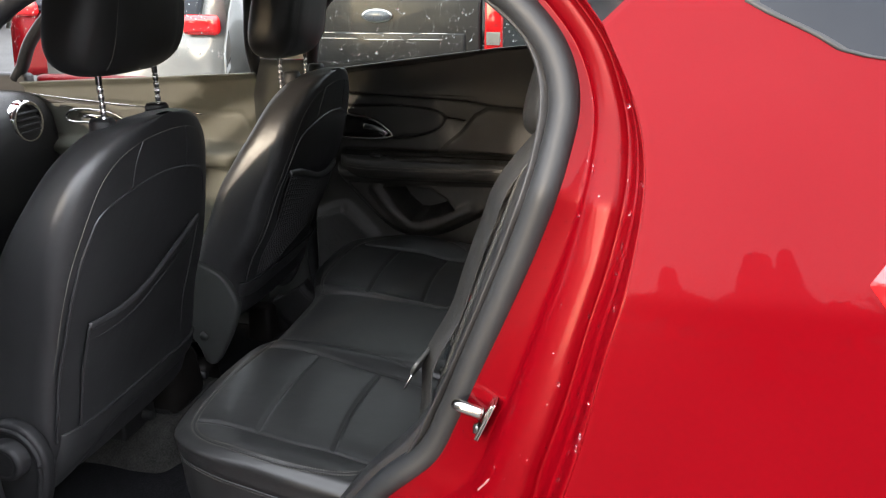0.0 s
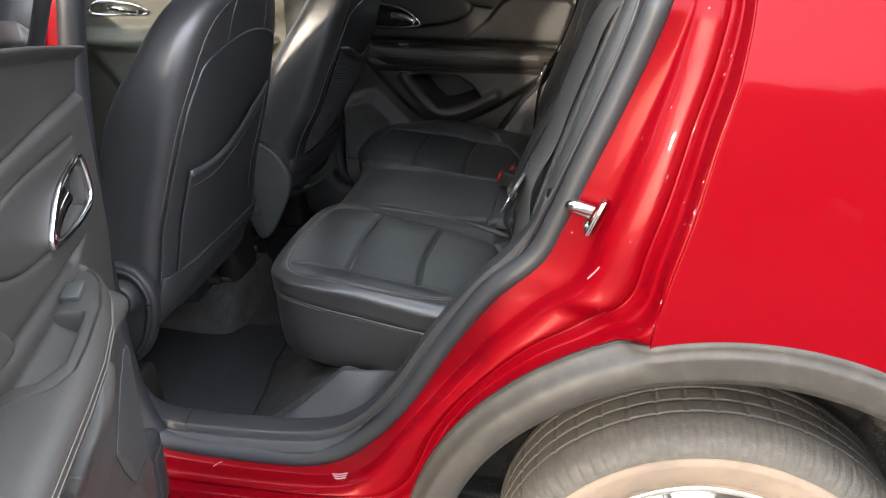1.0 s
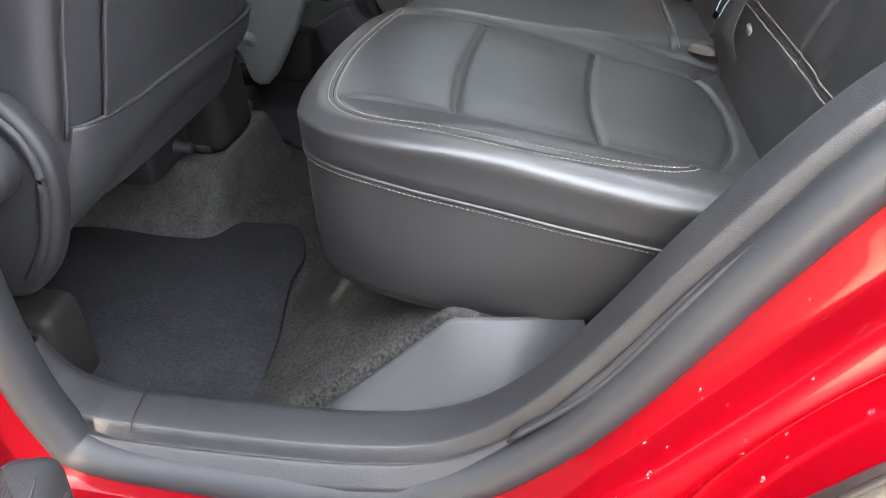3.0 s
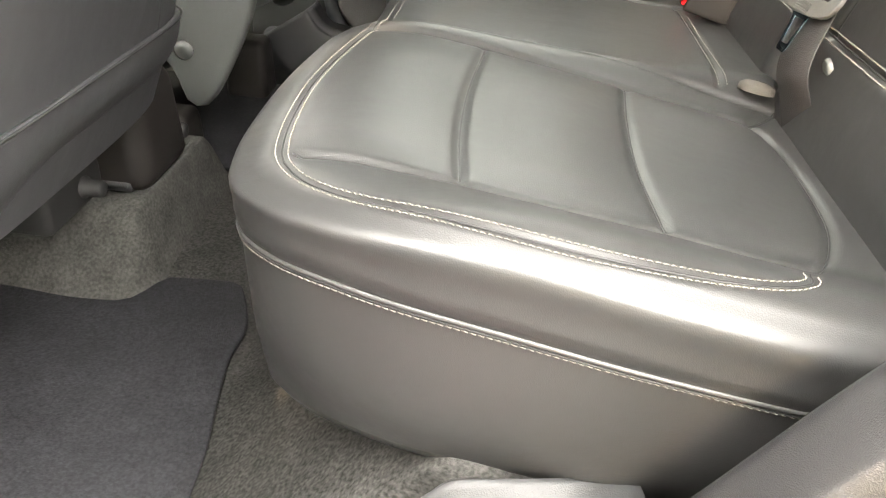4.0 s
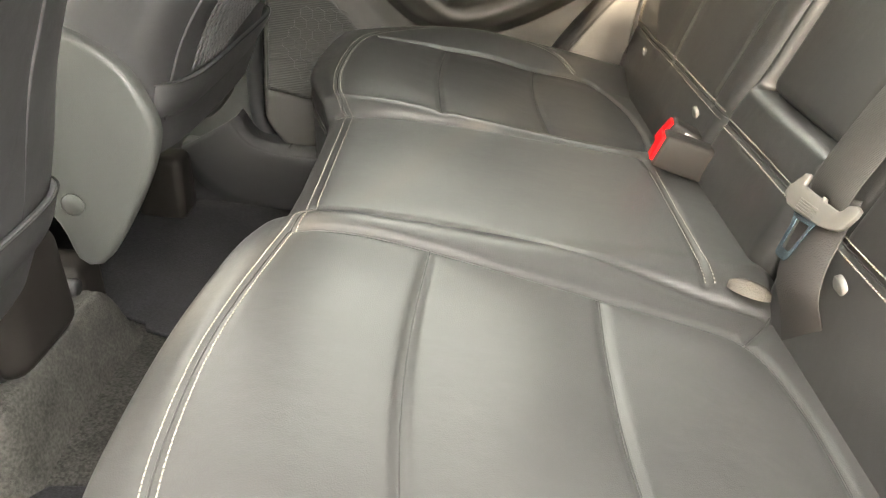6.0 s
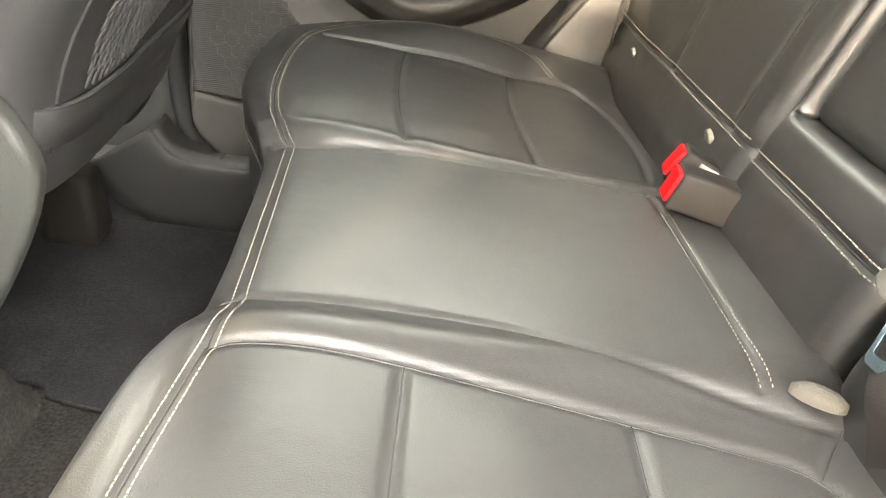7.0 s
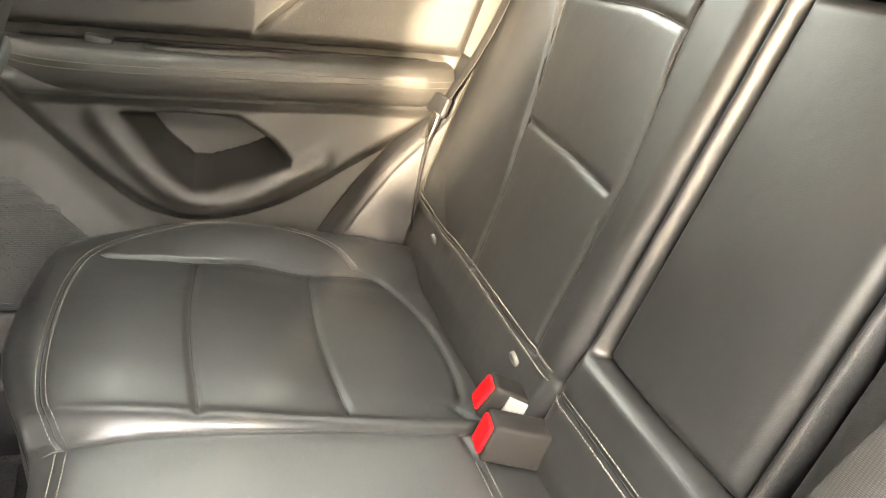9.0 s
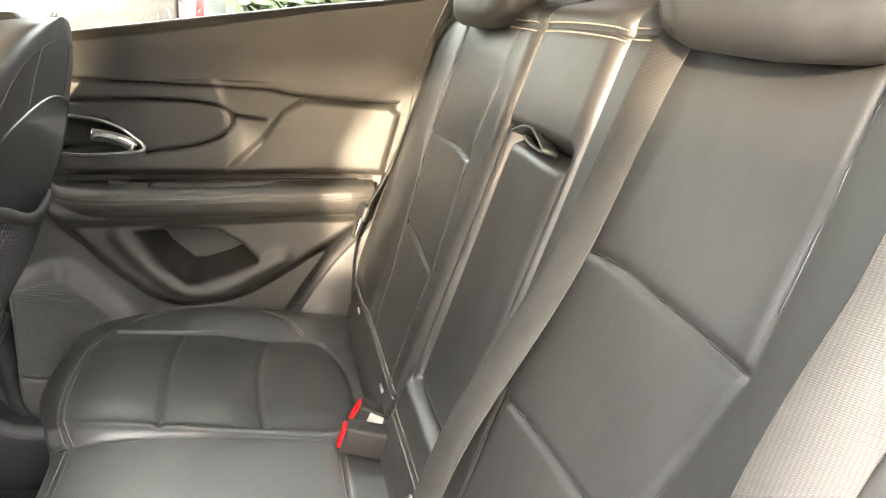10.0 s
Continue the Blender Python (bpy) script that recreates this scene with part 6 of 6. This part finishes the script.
def dashboard():
    dash = thing("dashboard", "black dashboard with silver-ringed air vents", "dashboard")
    y, f = np.linspace(-0.70, 0.70, 60), np.linspace(0, 1, 30)
    prof = steps([(-2.75, 1.06), (-2.4, 1.10), (-2.10, 1.12), (-2.0, 1.10), (-1.96, 1.04), (-1.96, 0.90), (-2.02, 0.70), (-2.20, 0.50)], 40)
    p = np.zeros((len(y), len(prof), 3))
    p[..., 0] = prof[:, 0][None] - 0.10 * (np.abs(y)[:, None] / 0.7) ** 4 * 0
    p[..., 1], p[..., 2] = y[:, None], prof[:, 1][None]
    part("dash_top", grid_mesh("dash_top", p), PLASTIC, dash, solid=0.01)
    for yy in (-0.58, 0.58):
        vent = part("vent_ring", lathe([(0.050, -0.02), (0.055, 0.008), (0.062, 0.012), (0.068, 0.008), (0.070, -0.02)], 40, axis="x", at=(-1.955, yy, 1.05)), CHROME, dash, "silver vent ring")
        for k in range(4):
            part("slat", block((0.02, 0.09, 0.006), (-1.952, yy, 1.02 + 0.02 * k), 0.002), PLASTIC, vent)
    return dash


dashboard()
for side in (-1, 1):
    tagged(part("footwell_wall", block((0.90, 0.05, 0.85), (-2.50, side * 0.745, 0.76), 0.015, 3), PLASTIC), "black plastic side wall of the front footwell", "trim", kind="structure")


def screens():
    """Windscreen, rear window and the pillars beside them."""
    for name, line in (("windscreen", [(-2.80, 0.68, 1.07), (-2.40, 0.66, 1.30), (-1.90, 0.60, 1.56)]), ("rear_window", [(0.98, 0.62, 1.10), (0.85, 0.58, 1.30), (0.62, 0.55, 1.54)])):
        c = spline(line, 20)
        y = np.linspace(-1, 1, 24)
        p = np.zeros((20, 24, 3))
        p[..., 0] = c[:, 0][:, None] + (0.12 if line[0][0] < 0 else -0.08) * y[None] ** 2
        p[..., 1], p[..., 2] = c[:, 1][:, None] * y[None], c[:, 2][:, None]
        ob = part(name, grid_mesh(name, p), GLASS, car)
        ob.visible_shadow = False
        for s in (-1, 1):
            part("pillar", tube(np.stack([p[:, 0 if s < 0 else -1, 0], s * c[:, 1], c[:, 2]], 1), 0.045, 10), RED, car)
    part("load_cover", block((0.80, 1.24, 0.03), (0.42, 0, 1.08), 0.01), PLASTIC, car)
    part("tailgate", block((0.10, 1.36, 0.62), (0.93, 0, 0.80), 0.04), RED, car)
    part("bonnet", block((1.0, 1.50, 0.10), (-3.15, 0, 0.97), 0.05), RED, car)
    for s in (-1, 1):
        part("front_wing", block((1.45, 0.12, 0.32), (-2.80, s * 0.80, 0.84), 0.05), RED, car)


screens()


def car_nose():
    """Front bumper, grille, lamps and front wheels."""
    part("front_bumper", block((0.30, 1.66, 0.42), (-3.62, 0, 0.56), 0.10, 5), CLADDING, car)
    part("radiator_grille", block((0.06, 0.80, 0.22), (-3.68, 0, 0.86), 0.03, 4), DARK, car)
    for side in (-1, 1):
        part("headlamp", block((0.16, 0.36, 0.18), (-3.58, side * 0.62, 0.88), 0.05, 4), TINTED, car)
        part("front_tyre", lathe([(0.232, side * 0.075), (0.262, side * 0.10), (0.305, side * 0.108), (0.338, side * 0.09), (0.345, side * 0.05), (0.345, side * -0.06), (0.33, side * -0.09), (0.24, side * -0.09)], 64, at=(-2.56, side * 0.765, 0.345)), TYRE, car)
        part("front_rim", lathe([(0.0, side * 0.06), (0.05, side * 0.065), (0.18, side * 0.055), (0.225, side * 0.075), (0.24, side * 0.085), (0.238, side * 0.0)], 48, at=(-2.56, side * 0.765, 0.345)), ALLOY, car)


def quarter_window(side):
    """The dark fixed pane behind the rear door, with its black frame."""
    o = spline([(0.03, 1.50), (0.095, 1.452), (0.17, 1.428), (0.45, 1.415), (0.62, 1.43), (0.55, 1.51), (0.3, 1.525)], 50, True)
    c = o.mean(0)
    rings = [np.c_[q[:, 0], side * (quarter_half_width(q[:, 0], q[:, 1]) + dy), q[:, 1]] for q, dy in ((o, 0.002), (c + (o - c) * 0.985, 0.006), (c + (o - c) * 0.95, 0.006), (c + (o - c) * 0.94, 0.004))]
    pane = part("quarter_window", grid_mesh("quarter_window", np.stack(rings, 1), loop_u=True, flip=side > 0), RUBBER, car, "dark rear quarter window")
    inner = c + (o - c) * 0.945
    rings = [np.c_[(c + (inner - c) * k)[:, 0], side * (quarter_half_width((c + (inner - c) * k)[:, 0], (c + (inner - c) * k)[:, 1]) + 0.0045), (c + (inner - c) * k)[:, 1]] for k in (1, 0.6, 0.01)]
    part("pane", grid_mesh("pane", np.stack(rings, 1), loop_u=True, flip=side > 0), TINTED, pane)
    o = spline([(0.160, 1.225), (0.20, 1.250), (0.40, 1.27), (0.75, 1.22), (0.80, 1.10), (0.45, 1.12), (0.24, 1.165)], 50, True)
    c = o.mean(0)
    rings = [np.c_[(c + (o - c) * k)[:, 0], side * (quarter_half_width((c + (o - c) * k)[:, 0], (c + (o - c) * k)[:, 1]) + dy), (c + (o - c) * k)[:, 1]] for k, dy in ((1, -0.002), (0.98, 0.010), (0.7, 0.016), (0.02, 0.018))]
    part("tail_lamp", grid_mesh("tail_lamp", np.stack(rings, 1), loop_u=True, flip=side > 0), LAMP_RED, car, "red tail lamp")


TINTED = material("tinted_glass", (0.010, 0.012, 0.016), 0.05, vary=0.05, spec=0.2)
LAMP_RED = material("red_lamp_lens", (0.55, 0.01, 0.012), 0.12, coat=1.0, vary=0.1)
quarter_window(-1)
quarter_window(1)
car_nose()

# ---- rain drops on the right-hand windows ----
def rain(host, corners, count, seed):
    """Small drops clinging to a pane, as one mesh."""
    rng = np.random.default_rng(seed)
    (x0, z0), (x1, z1) = corners
    base = bmesh.new()
    bmesh.ops.create_icosphere(base, subdivisions=1, radius=1)
    vs = np.array([v.co for v in base.verts])
    fs = np.array([[v.index for v in f.verts] for f in base.faces])
    base.free()
    verts, faces = [], []
    for i in range(count):
        x, z, r = rng.uniform(x0, x1), rng.uniform(z0, z1), 0.0008 + 0.0022 * rng.random() ** 3
        y = float(tumble(np.array(z), 0.74, 1.21, 0.42)) + 0.0005
        verts.append(vs * (r, r * 0.5, r * rng.uniform(1.0, 1.6)) + (x, y, z))
        faces.append(fs + i * len(vs))
    me = bpy.data.meshes.new("rain_film")
    me.from_pydata(np.concatenate(verts).tolist(), [], np.concatenate(faces).tolist())
    me.polygons.foreach_set("use_smooth", [True] * len(me.polygons))
    ob = tagged(part("rain_film", me, WATER, host, "clear rain drops"), kind="stuff")
    ob.visible_shadow = False


WATER = bpy.data.materials.new("rain_water")
WATER.use_nodes = True
for key, value in (("Transmission Weight", 1.0), ("IOR", 1.33), ("Roughness", 0.02), ("Base Color", (1, 1, 1, 1))):
    WATER.node_tree.nodes["Principled BSDF"].inputs[key].default_value = value
panes = [o for o in scene.objects if o.name.startswith("window_glass")]
for o in panes:
    xs = [v.co.x for v in o.data.vertices]
    if o.data.vertices[0].co.y > 0:
        rain(o.parent, ((min(xs) + 0.02, 1.24), (max(xs) - 0.1, 1.46)), 800, len(xs))

def paint_drops(host, count, seed, keep):
    """Rain drops standing on the painted body round the open door."""
    rng = np.random.default_rng(seed)
    base = bmesh.new()
    bmesh.ops.create_icosphere(base, subdivisions=1, radius=1)
    vs = np.array([v.co for v in base.verts])
    fs = np.array([[v.index for v in f.verts] for f in base.faces])
    base.free()
    spots = [(v.co, v.normal) for v in host.data.vertices if keep(v.co)]
    verts, faces = [], []
    for i in range(count):
        at, up = spots[rng.integers(len(spots))]
        r = 0.0007 + 0.0014 * rng.random() ** 2
        turn = np.array(up.to_track_quat("Z", "Y").to_matrix())
        shift = turn @ np.array([rng.uniform(-0.004, 0.004), rng.uniform(-0.004, 0.004), 0.0005])
        verts.append((vs * (r, r * rng.uniform(1, 2.2), r * 0.6)) @ turn.T + np.array(at) + shift)
        faces.append(fs + i * len(vs))
    me = bpy.data.meshes.new("rain_film")
    me.from_pydata(np.concatenate(verts).tolist(), [], np.concatenate(faces).tolist())
    me.polygons.foreach_set("use_smooth", [True] * len(me.polygons))
    tagged(part("rain_film", me, WATER, host, "clear rain drops"), kind="stuff").visible_shadow = False


for o in [o for o in scene.objects if o.name.startswith(("body_side", "quarter_panel")) and o.type == "MESH"]:
    if o.data.vertices[0].co.y < 0:
        paint_drops(o, 220 if o.name.startswith("body") else 60, 7, lambda c: -0.7 < c.x < 0.5 and 0.4 < c.z < 1.45)

# ---- outside: parked vehicles beyond the right-hand windows ----
BLACK_PAINT = material("black_truck_paint", (0.006, 0.006, 0.007), 0.5, coat=0.3, vary=0.1)
WHITE_PAINT = material("white_car_paint", (0.13, 0.13, 0.125), 0.4, coat=1.0, vary=0.04)


def pickup():
    t = thing("pickup_truck", "black pickup truck with an oval badge on its tailgate", "truck")
    cx, y = -1.79, 4.0
    gate = part("tailgate", block((1.52, 0.09, 0.64), (cx, y + 0.05, 1.06), 0.025, 4), BLACK_PAINT, t)
    part("lower_panel", block((1.30, 0.03, 0.22), (cx, y, 0.98), 0.012, 3), BLACK_PAINT, gate)
    badge = lathe([(0.0, -0.012), (0.9, -0.012), (1.0, -0.006), (1.0, 0.0)], 48)
    badge.transform(Matrix.Diagonal((0.118, 1, 0.05, 1)))
    badge.transform(Matrix.Translation((cx, y - 0.004, 1.207)))
    part("badge", badge, STEEL, gate, "oval silver badge")
    face = lathe([(0.0, -0.004), (0.95, -0.004), (1.0, 0.0)], 48)
    face.transform(Matrix.Translation((cx, y - 0.015, 1.207)) @ Matrix.Diagonal((0.100, 1, 0.038, 1)))
    part("badge_face", face, BLUE_ENAMEL, gate)
    for k, (dx, w, z) in enumerate(((-0.45, 0.26, 1.085), (-0.12, 0.24, 1.082), (0.16, 0.22, 1.085), (0.42, 0.20, 1.088), (-0.30, 0.30, 1.045), (0.05, 0.30, 1.04), (0.36, 0.26, 1.045))):
        part("letter_bar", block((w, 0.008, 0.007), (cx + dx, y - 0.018, z), 0.002, 2), STEEL, gate)
    for s in (-1, 1):
        side = part("bed_side", block((0.14, 1.9, 0.70), (cx + s * 0.86, y + 0.96, 1.05), 0.04, 4), BLACK_PAINT, t)
        lamp = part("tail_lamp", block((0.13, 0.06, 0.46), (cx + s * 0.855, y + 0.0, 1.12), 0.02, 3), LAMP_RED, t, "red tail lamp")
        part("reverse_lens", block((0.10, 0.02, 0.09), (cx + s * 0.855, y - 0.026, 1.06), 0.006), PALE_PLASTIC, lamp)
        w = part("wheel", lathe([(0.05, 0.0), (0.22, 0.0), (0.24, 0.03), (0.36, 0.03), (0.40, 0.0), (0.40, -0.18), (0.36, -0.22), (0.2, -0.22)], 40, axis="x", at=(cx + s * 0.80, y + 1.0, 0.40)), TYRE, t)
    part("bumper", block((1.80, 0.20, 0.20), (cx, y - 0.02, 0.62), 0.04, 4), STEEL, t)
    part("bed_floor", block((1.6, 1.9, 0.06), (cx, y + 1.0, 0.80), 0.01), BLACK_PAINT, t)
    cab = part("cab", block((1.75, 1.9, 0.95), (cx, y + 2.9, 1.30), 0.16, 5, taper=(0.85, 0.75)), BLACK_PAINT, t)
    part("rear_screen", block((1.20, 0.02, 0.36), (cx, y + 2.03, 1.50), 0.01, turn=(-12, 0, 0)), TINTED, cab)
    part("bonnet", block((1.75, 1.5, 0.55), (cx, y + 4.4, 0.95), 0.12, 4), BLACK_PAINT, t)
    return t


BLUE_ENAMEL = material("dark_blue_enamel", (0.10, 0.11, 0.13), 0.3, coat=1.0)


def hatchback(x, y, paint, label):
    t = thing("parked_car", label, "car")
    prof = spline([(0.0, 0.35), (0.05, 0.75), (0.10, 1.0), (0.35, 1.42), (0.7, 1.52), (1.6, 1.52), (2.3, 1.35), (2.9, 1.0), (3.9, 0.88), (4.1, 0.6), (4.1, 0.35)], 60)
    rings = []
    for w in (0.2, 0.75, 0.84, 0.88, 0.88, 0.84, 0.75, 0.2):
        rings.append(w)
    p = np.zeros((60, 9, 3))
    for k, f in enumerate(np.linspace(-1, 1, 9)):
        half = np.where(prof[:, 1] > 1.0, 0.86 - 0.35 * (prof[:, 1] - 1.0), 0.86)
        p[:, k, 0] = x + half * f
        p[:, k, 1] = y + prof[:, 0]
        p[:, k, 2] = prof[:, 1] - 0.05 * abs(f) ** 4
    part("body", closed_ends(grid_mesh("body", p)), paint, t)
    for s in (-1, 1):
        q = np.stack([np.c_[np.full(60, x + s * 0.80), y + prof[:, 0], prof[:, 1] - 0.04], np.c_[np.full(60, x + s * 0.86), y + prof[:, 0], np.full(60, 0.35)]], 1)
        part("body_flank", grid_mesh("body_flank", q), paint, t, solid=0.02)
        part("tail_lamp", block((0.34, 0.08, 0.16), (x + s * 0.62, y + 0.08, 1.10), 0.05, 4), LAMP_RED, t, "red tail lamp")
        part("wheel", lathe([(0.05, 0.0), (0.2, 0.0), (0.22, 0.03), (0.31, 0.03), (0.33, 0.0), (0.33, -0.18)], 40, axis="x", at=(x + s * 0.78, y + 0.8, 0.33)), TYRE, t)
    part("rear_screen", block((1.15, 0.02, 0.38), (x, y + 0.20, 1.24), 0.05, 4, turn=(-32, 0, 0)), TINTED, t)
    return t


pickup()
hatchback(-4.02, 4.3, WHITE_PAINT, "white hatchback parked beside the pickup truck")
hatchback(-3.1, 10.2, BLACK_PAINT, "black hatchback parked further off")
hatchback(-6.3, 6.6, RED, "red hatchback parked further off")

# ---- trees round the lot ----
BARK = material("grey_brown_bark", (0.10, 0.085, 0.07), 0.9, grain=1.0, scale=40, vary=0.3)
NEEDLES = material("dark_green_needles", (0.045, 0.07, 0.035), 0.85, vary=0.4, patch=3)


def conifer(x, y, height, seed):
    rng = np.random.default_rng(seed)
    t = thing("conifer", "tall dark green conifer at the edge of the lot", "tree", "trees round the lot")
    part("trunk", tube([(x, y, -0.1), (x, y, height * 0.5), (x + 0.05, y, height * 0.98)], 0.16, 8), BARK, t)
    verts, faces = [], []
    n = int(height * 130)
    for i in range(n):
        f = rng.random() ** 0.8
        z = height * (0.10 + 0.90 * f)
        reach = (1 - f) * height * 0.20 * rng.uniform(0.55, 1.15) + 0.15
        a = rng.uniform(0, 2 * np.pi)
        out = np.array((np.cos(a), np.sin(a), 0))
        side = np.array((-np.sin(a), np.cos(a), 0))
        r0 = rng.uniform(0.05, 0.75) * reach
        root = np.array((x, y, z)) + out * r0
        tip = np.array((x, y, z - 0.25 * reach)) + out * min(reach, r0 + 0.7)
        w = rng.uniform(0.08, 0.22)
        b = len(verts)
        verts += [root - side * w * 0.3, root + side * w * 0.3, tip + side * w * 0.2, tip - side * w * 0.2, (root + tip) / 2 + side * w - (0, 0, 0.12), (root + tip) / 2 - side * w - (0, 0, 0.12)]
        faces += [[b, b + 1, b + 4], [b + 4, b + 2, b + 3], [b, b + 4, b + 3], [b, b + 3, b + 5]]
    me = bpy.data.meshes.new("crown")
    me.from_pydata([tuple(v) for v in verts], [], faces)
    part("crown", me, NEEDLES, t)


def bare_tree(x, y, height, seed):
    rng = np.random.default_rng(seed)
    t = thing("bare_tree", "leafless winter tree at the edge of the lot", "tree", "trees round the lot")
    limbs = []

    def grow(p, way, length, radius, depth):
        pts = [p]
        for k in range(3):
            way = way + rng.normal(0, 0.10, 3)
            way[2] += 0.04
            way /= np.linalg.norm(way)
            pts.append(pts[-1] + way * length / 3)
        limbs.append(tube(pts, radius, 5 if depth > 2 else 4))
        if depth:
            for k in range(rng.integers(3, 5)):
                a, lean = rng.uniform(0, 2 * np.pi), rng.uniform(0.35, 0.75)
                w = way + lean * np.array((np.cos(a), np.sin(a), 0.1))
                grow(pts[rng.integers(1, 4)], w / np.linalg.norm(w), length * rng.uniform(0.55, 0.75), radius * 0.5, depth - 1)

    grow(np.array((x, y, -0.1)), np.array((0, 0, 1.0)), height * 0.42, height * 0.018, 4)
    part("trunk", join("trunk", limbs), BARK, t)


for k, (x, y, h) in enumerate(((1.5, -17, 9), (4.6, -19, 11), (-14.5, -18, 8.5), (-20, -24, 12), (-24, -20, 10), (24, -22, 12), (6.2, -20.5, 9), (8.2, -21.5, 10.5), (11.2, -21, 11), (14.6, -21, 11.5), (15.8, -20.4, 9), (18.9, -20, 12), (22.0, -22, 12))):
    conifer(x, y, h, 30 + k)
# a row of conifers added beside the lot to hold back low sky light, open towards the sun
rng = np.random.default_rng(77)
for k, x in enumerate((-15.5, -12.8, -10.4, -8.9, -0.4, 1.6, 9.6, 13.5)):
    conifer(x + rng.uniform(-0.4, 0.4), -10.5 + rng.uniform(-1.2, 1.2), rng.uniform(5.5, 9.0), 200 + k)
for k, (x, y, h) in enumerate(((2.9, -15, 8), (6.8, -16, 9), (8.6, -15, 7), (19.0, -19, 9), (10.0, -17, 6), (4.4, -12, 7.5), (5.6, -13.5, 8.5), (7.4, -12.5, 7))):
    bare_tree(x, y, h, 60 + k)
for k, (x, y, h) in enumerate(((-9, 22, 11), (-4, 24, 12), (0, 21, 9), (-14, 23, 12), (-20, 20, 13), (5, 24, 11), (-11.5, 19, 13), (-16.8, 18, 13), (-6.5, 20, 12), (-23, 21, 13), (-2, 23, 12), (-18.4, 23, 14), (-2.2, 14, 5), (-1.0, 13.4, 6), (0.3, 14.5, 5.5), (1.6, 13.8, 6), (3.0, 15, 6))):
    conifer(x, y, h, 90 + k)
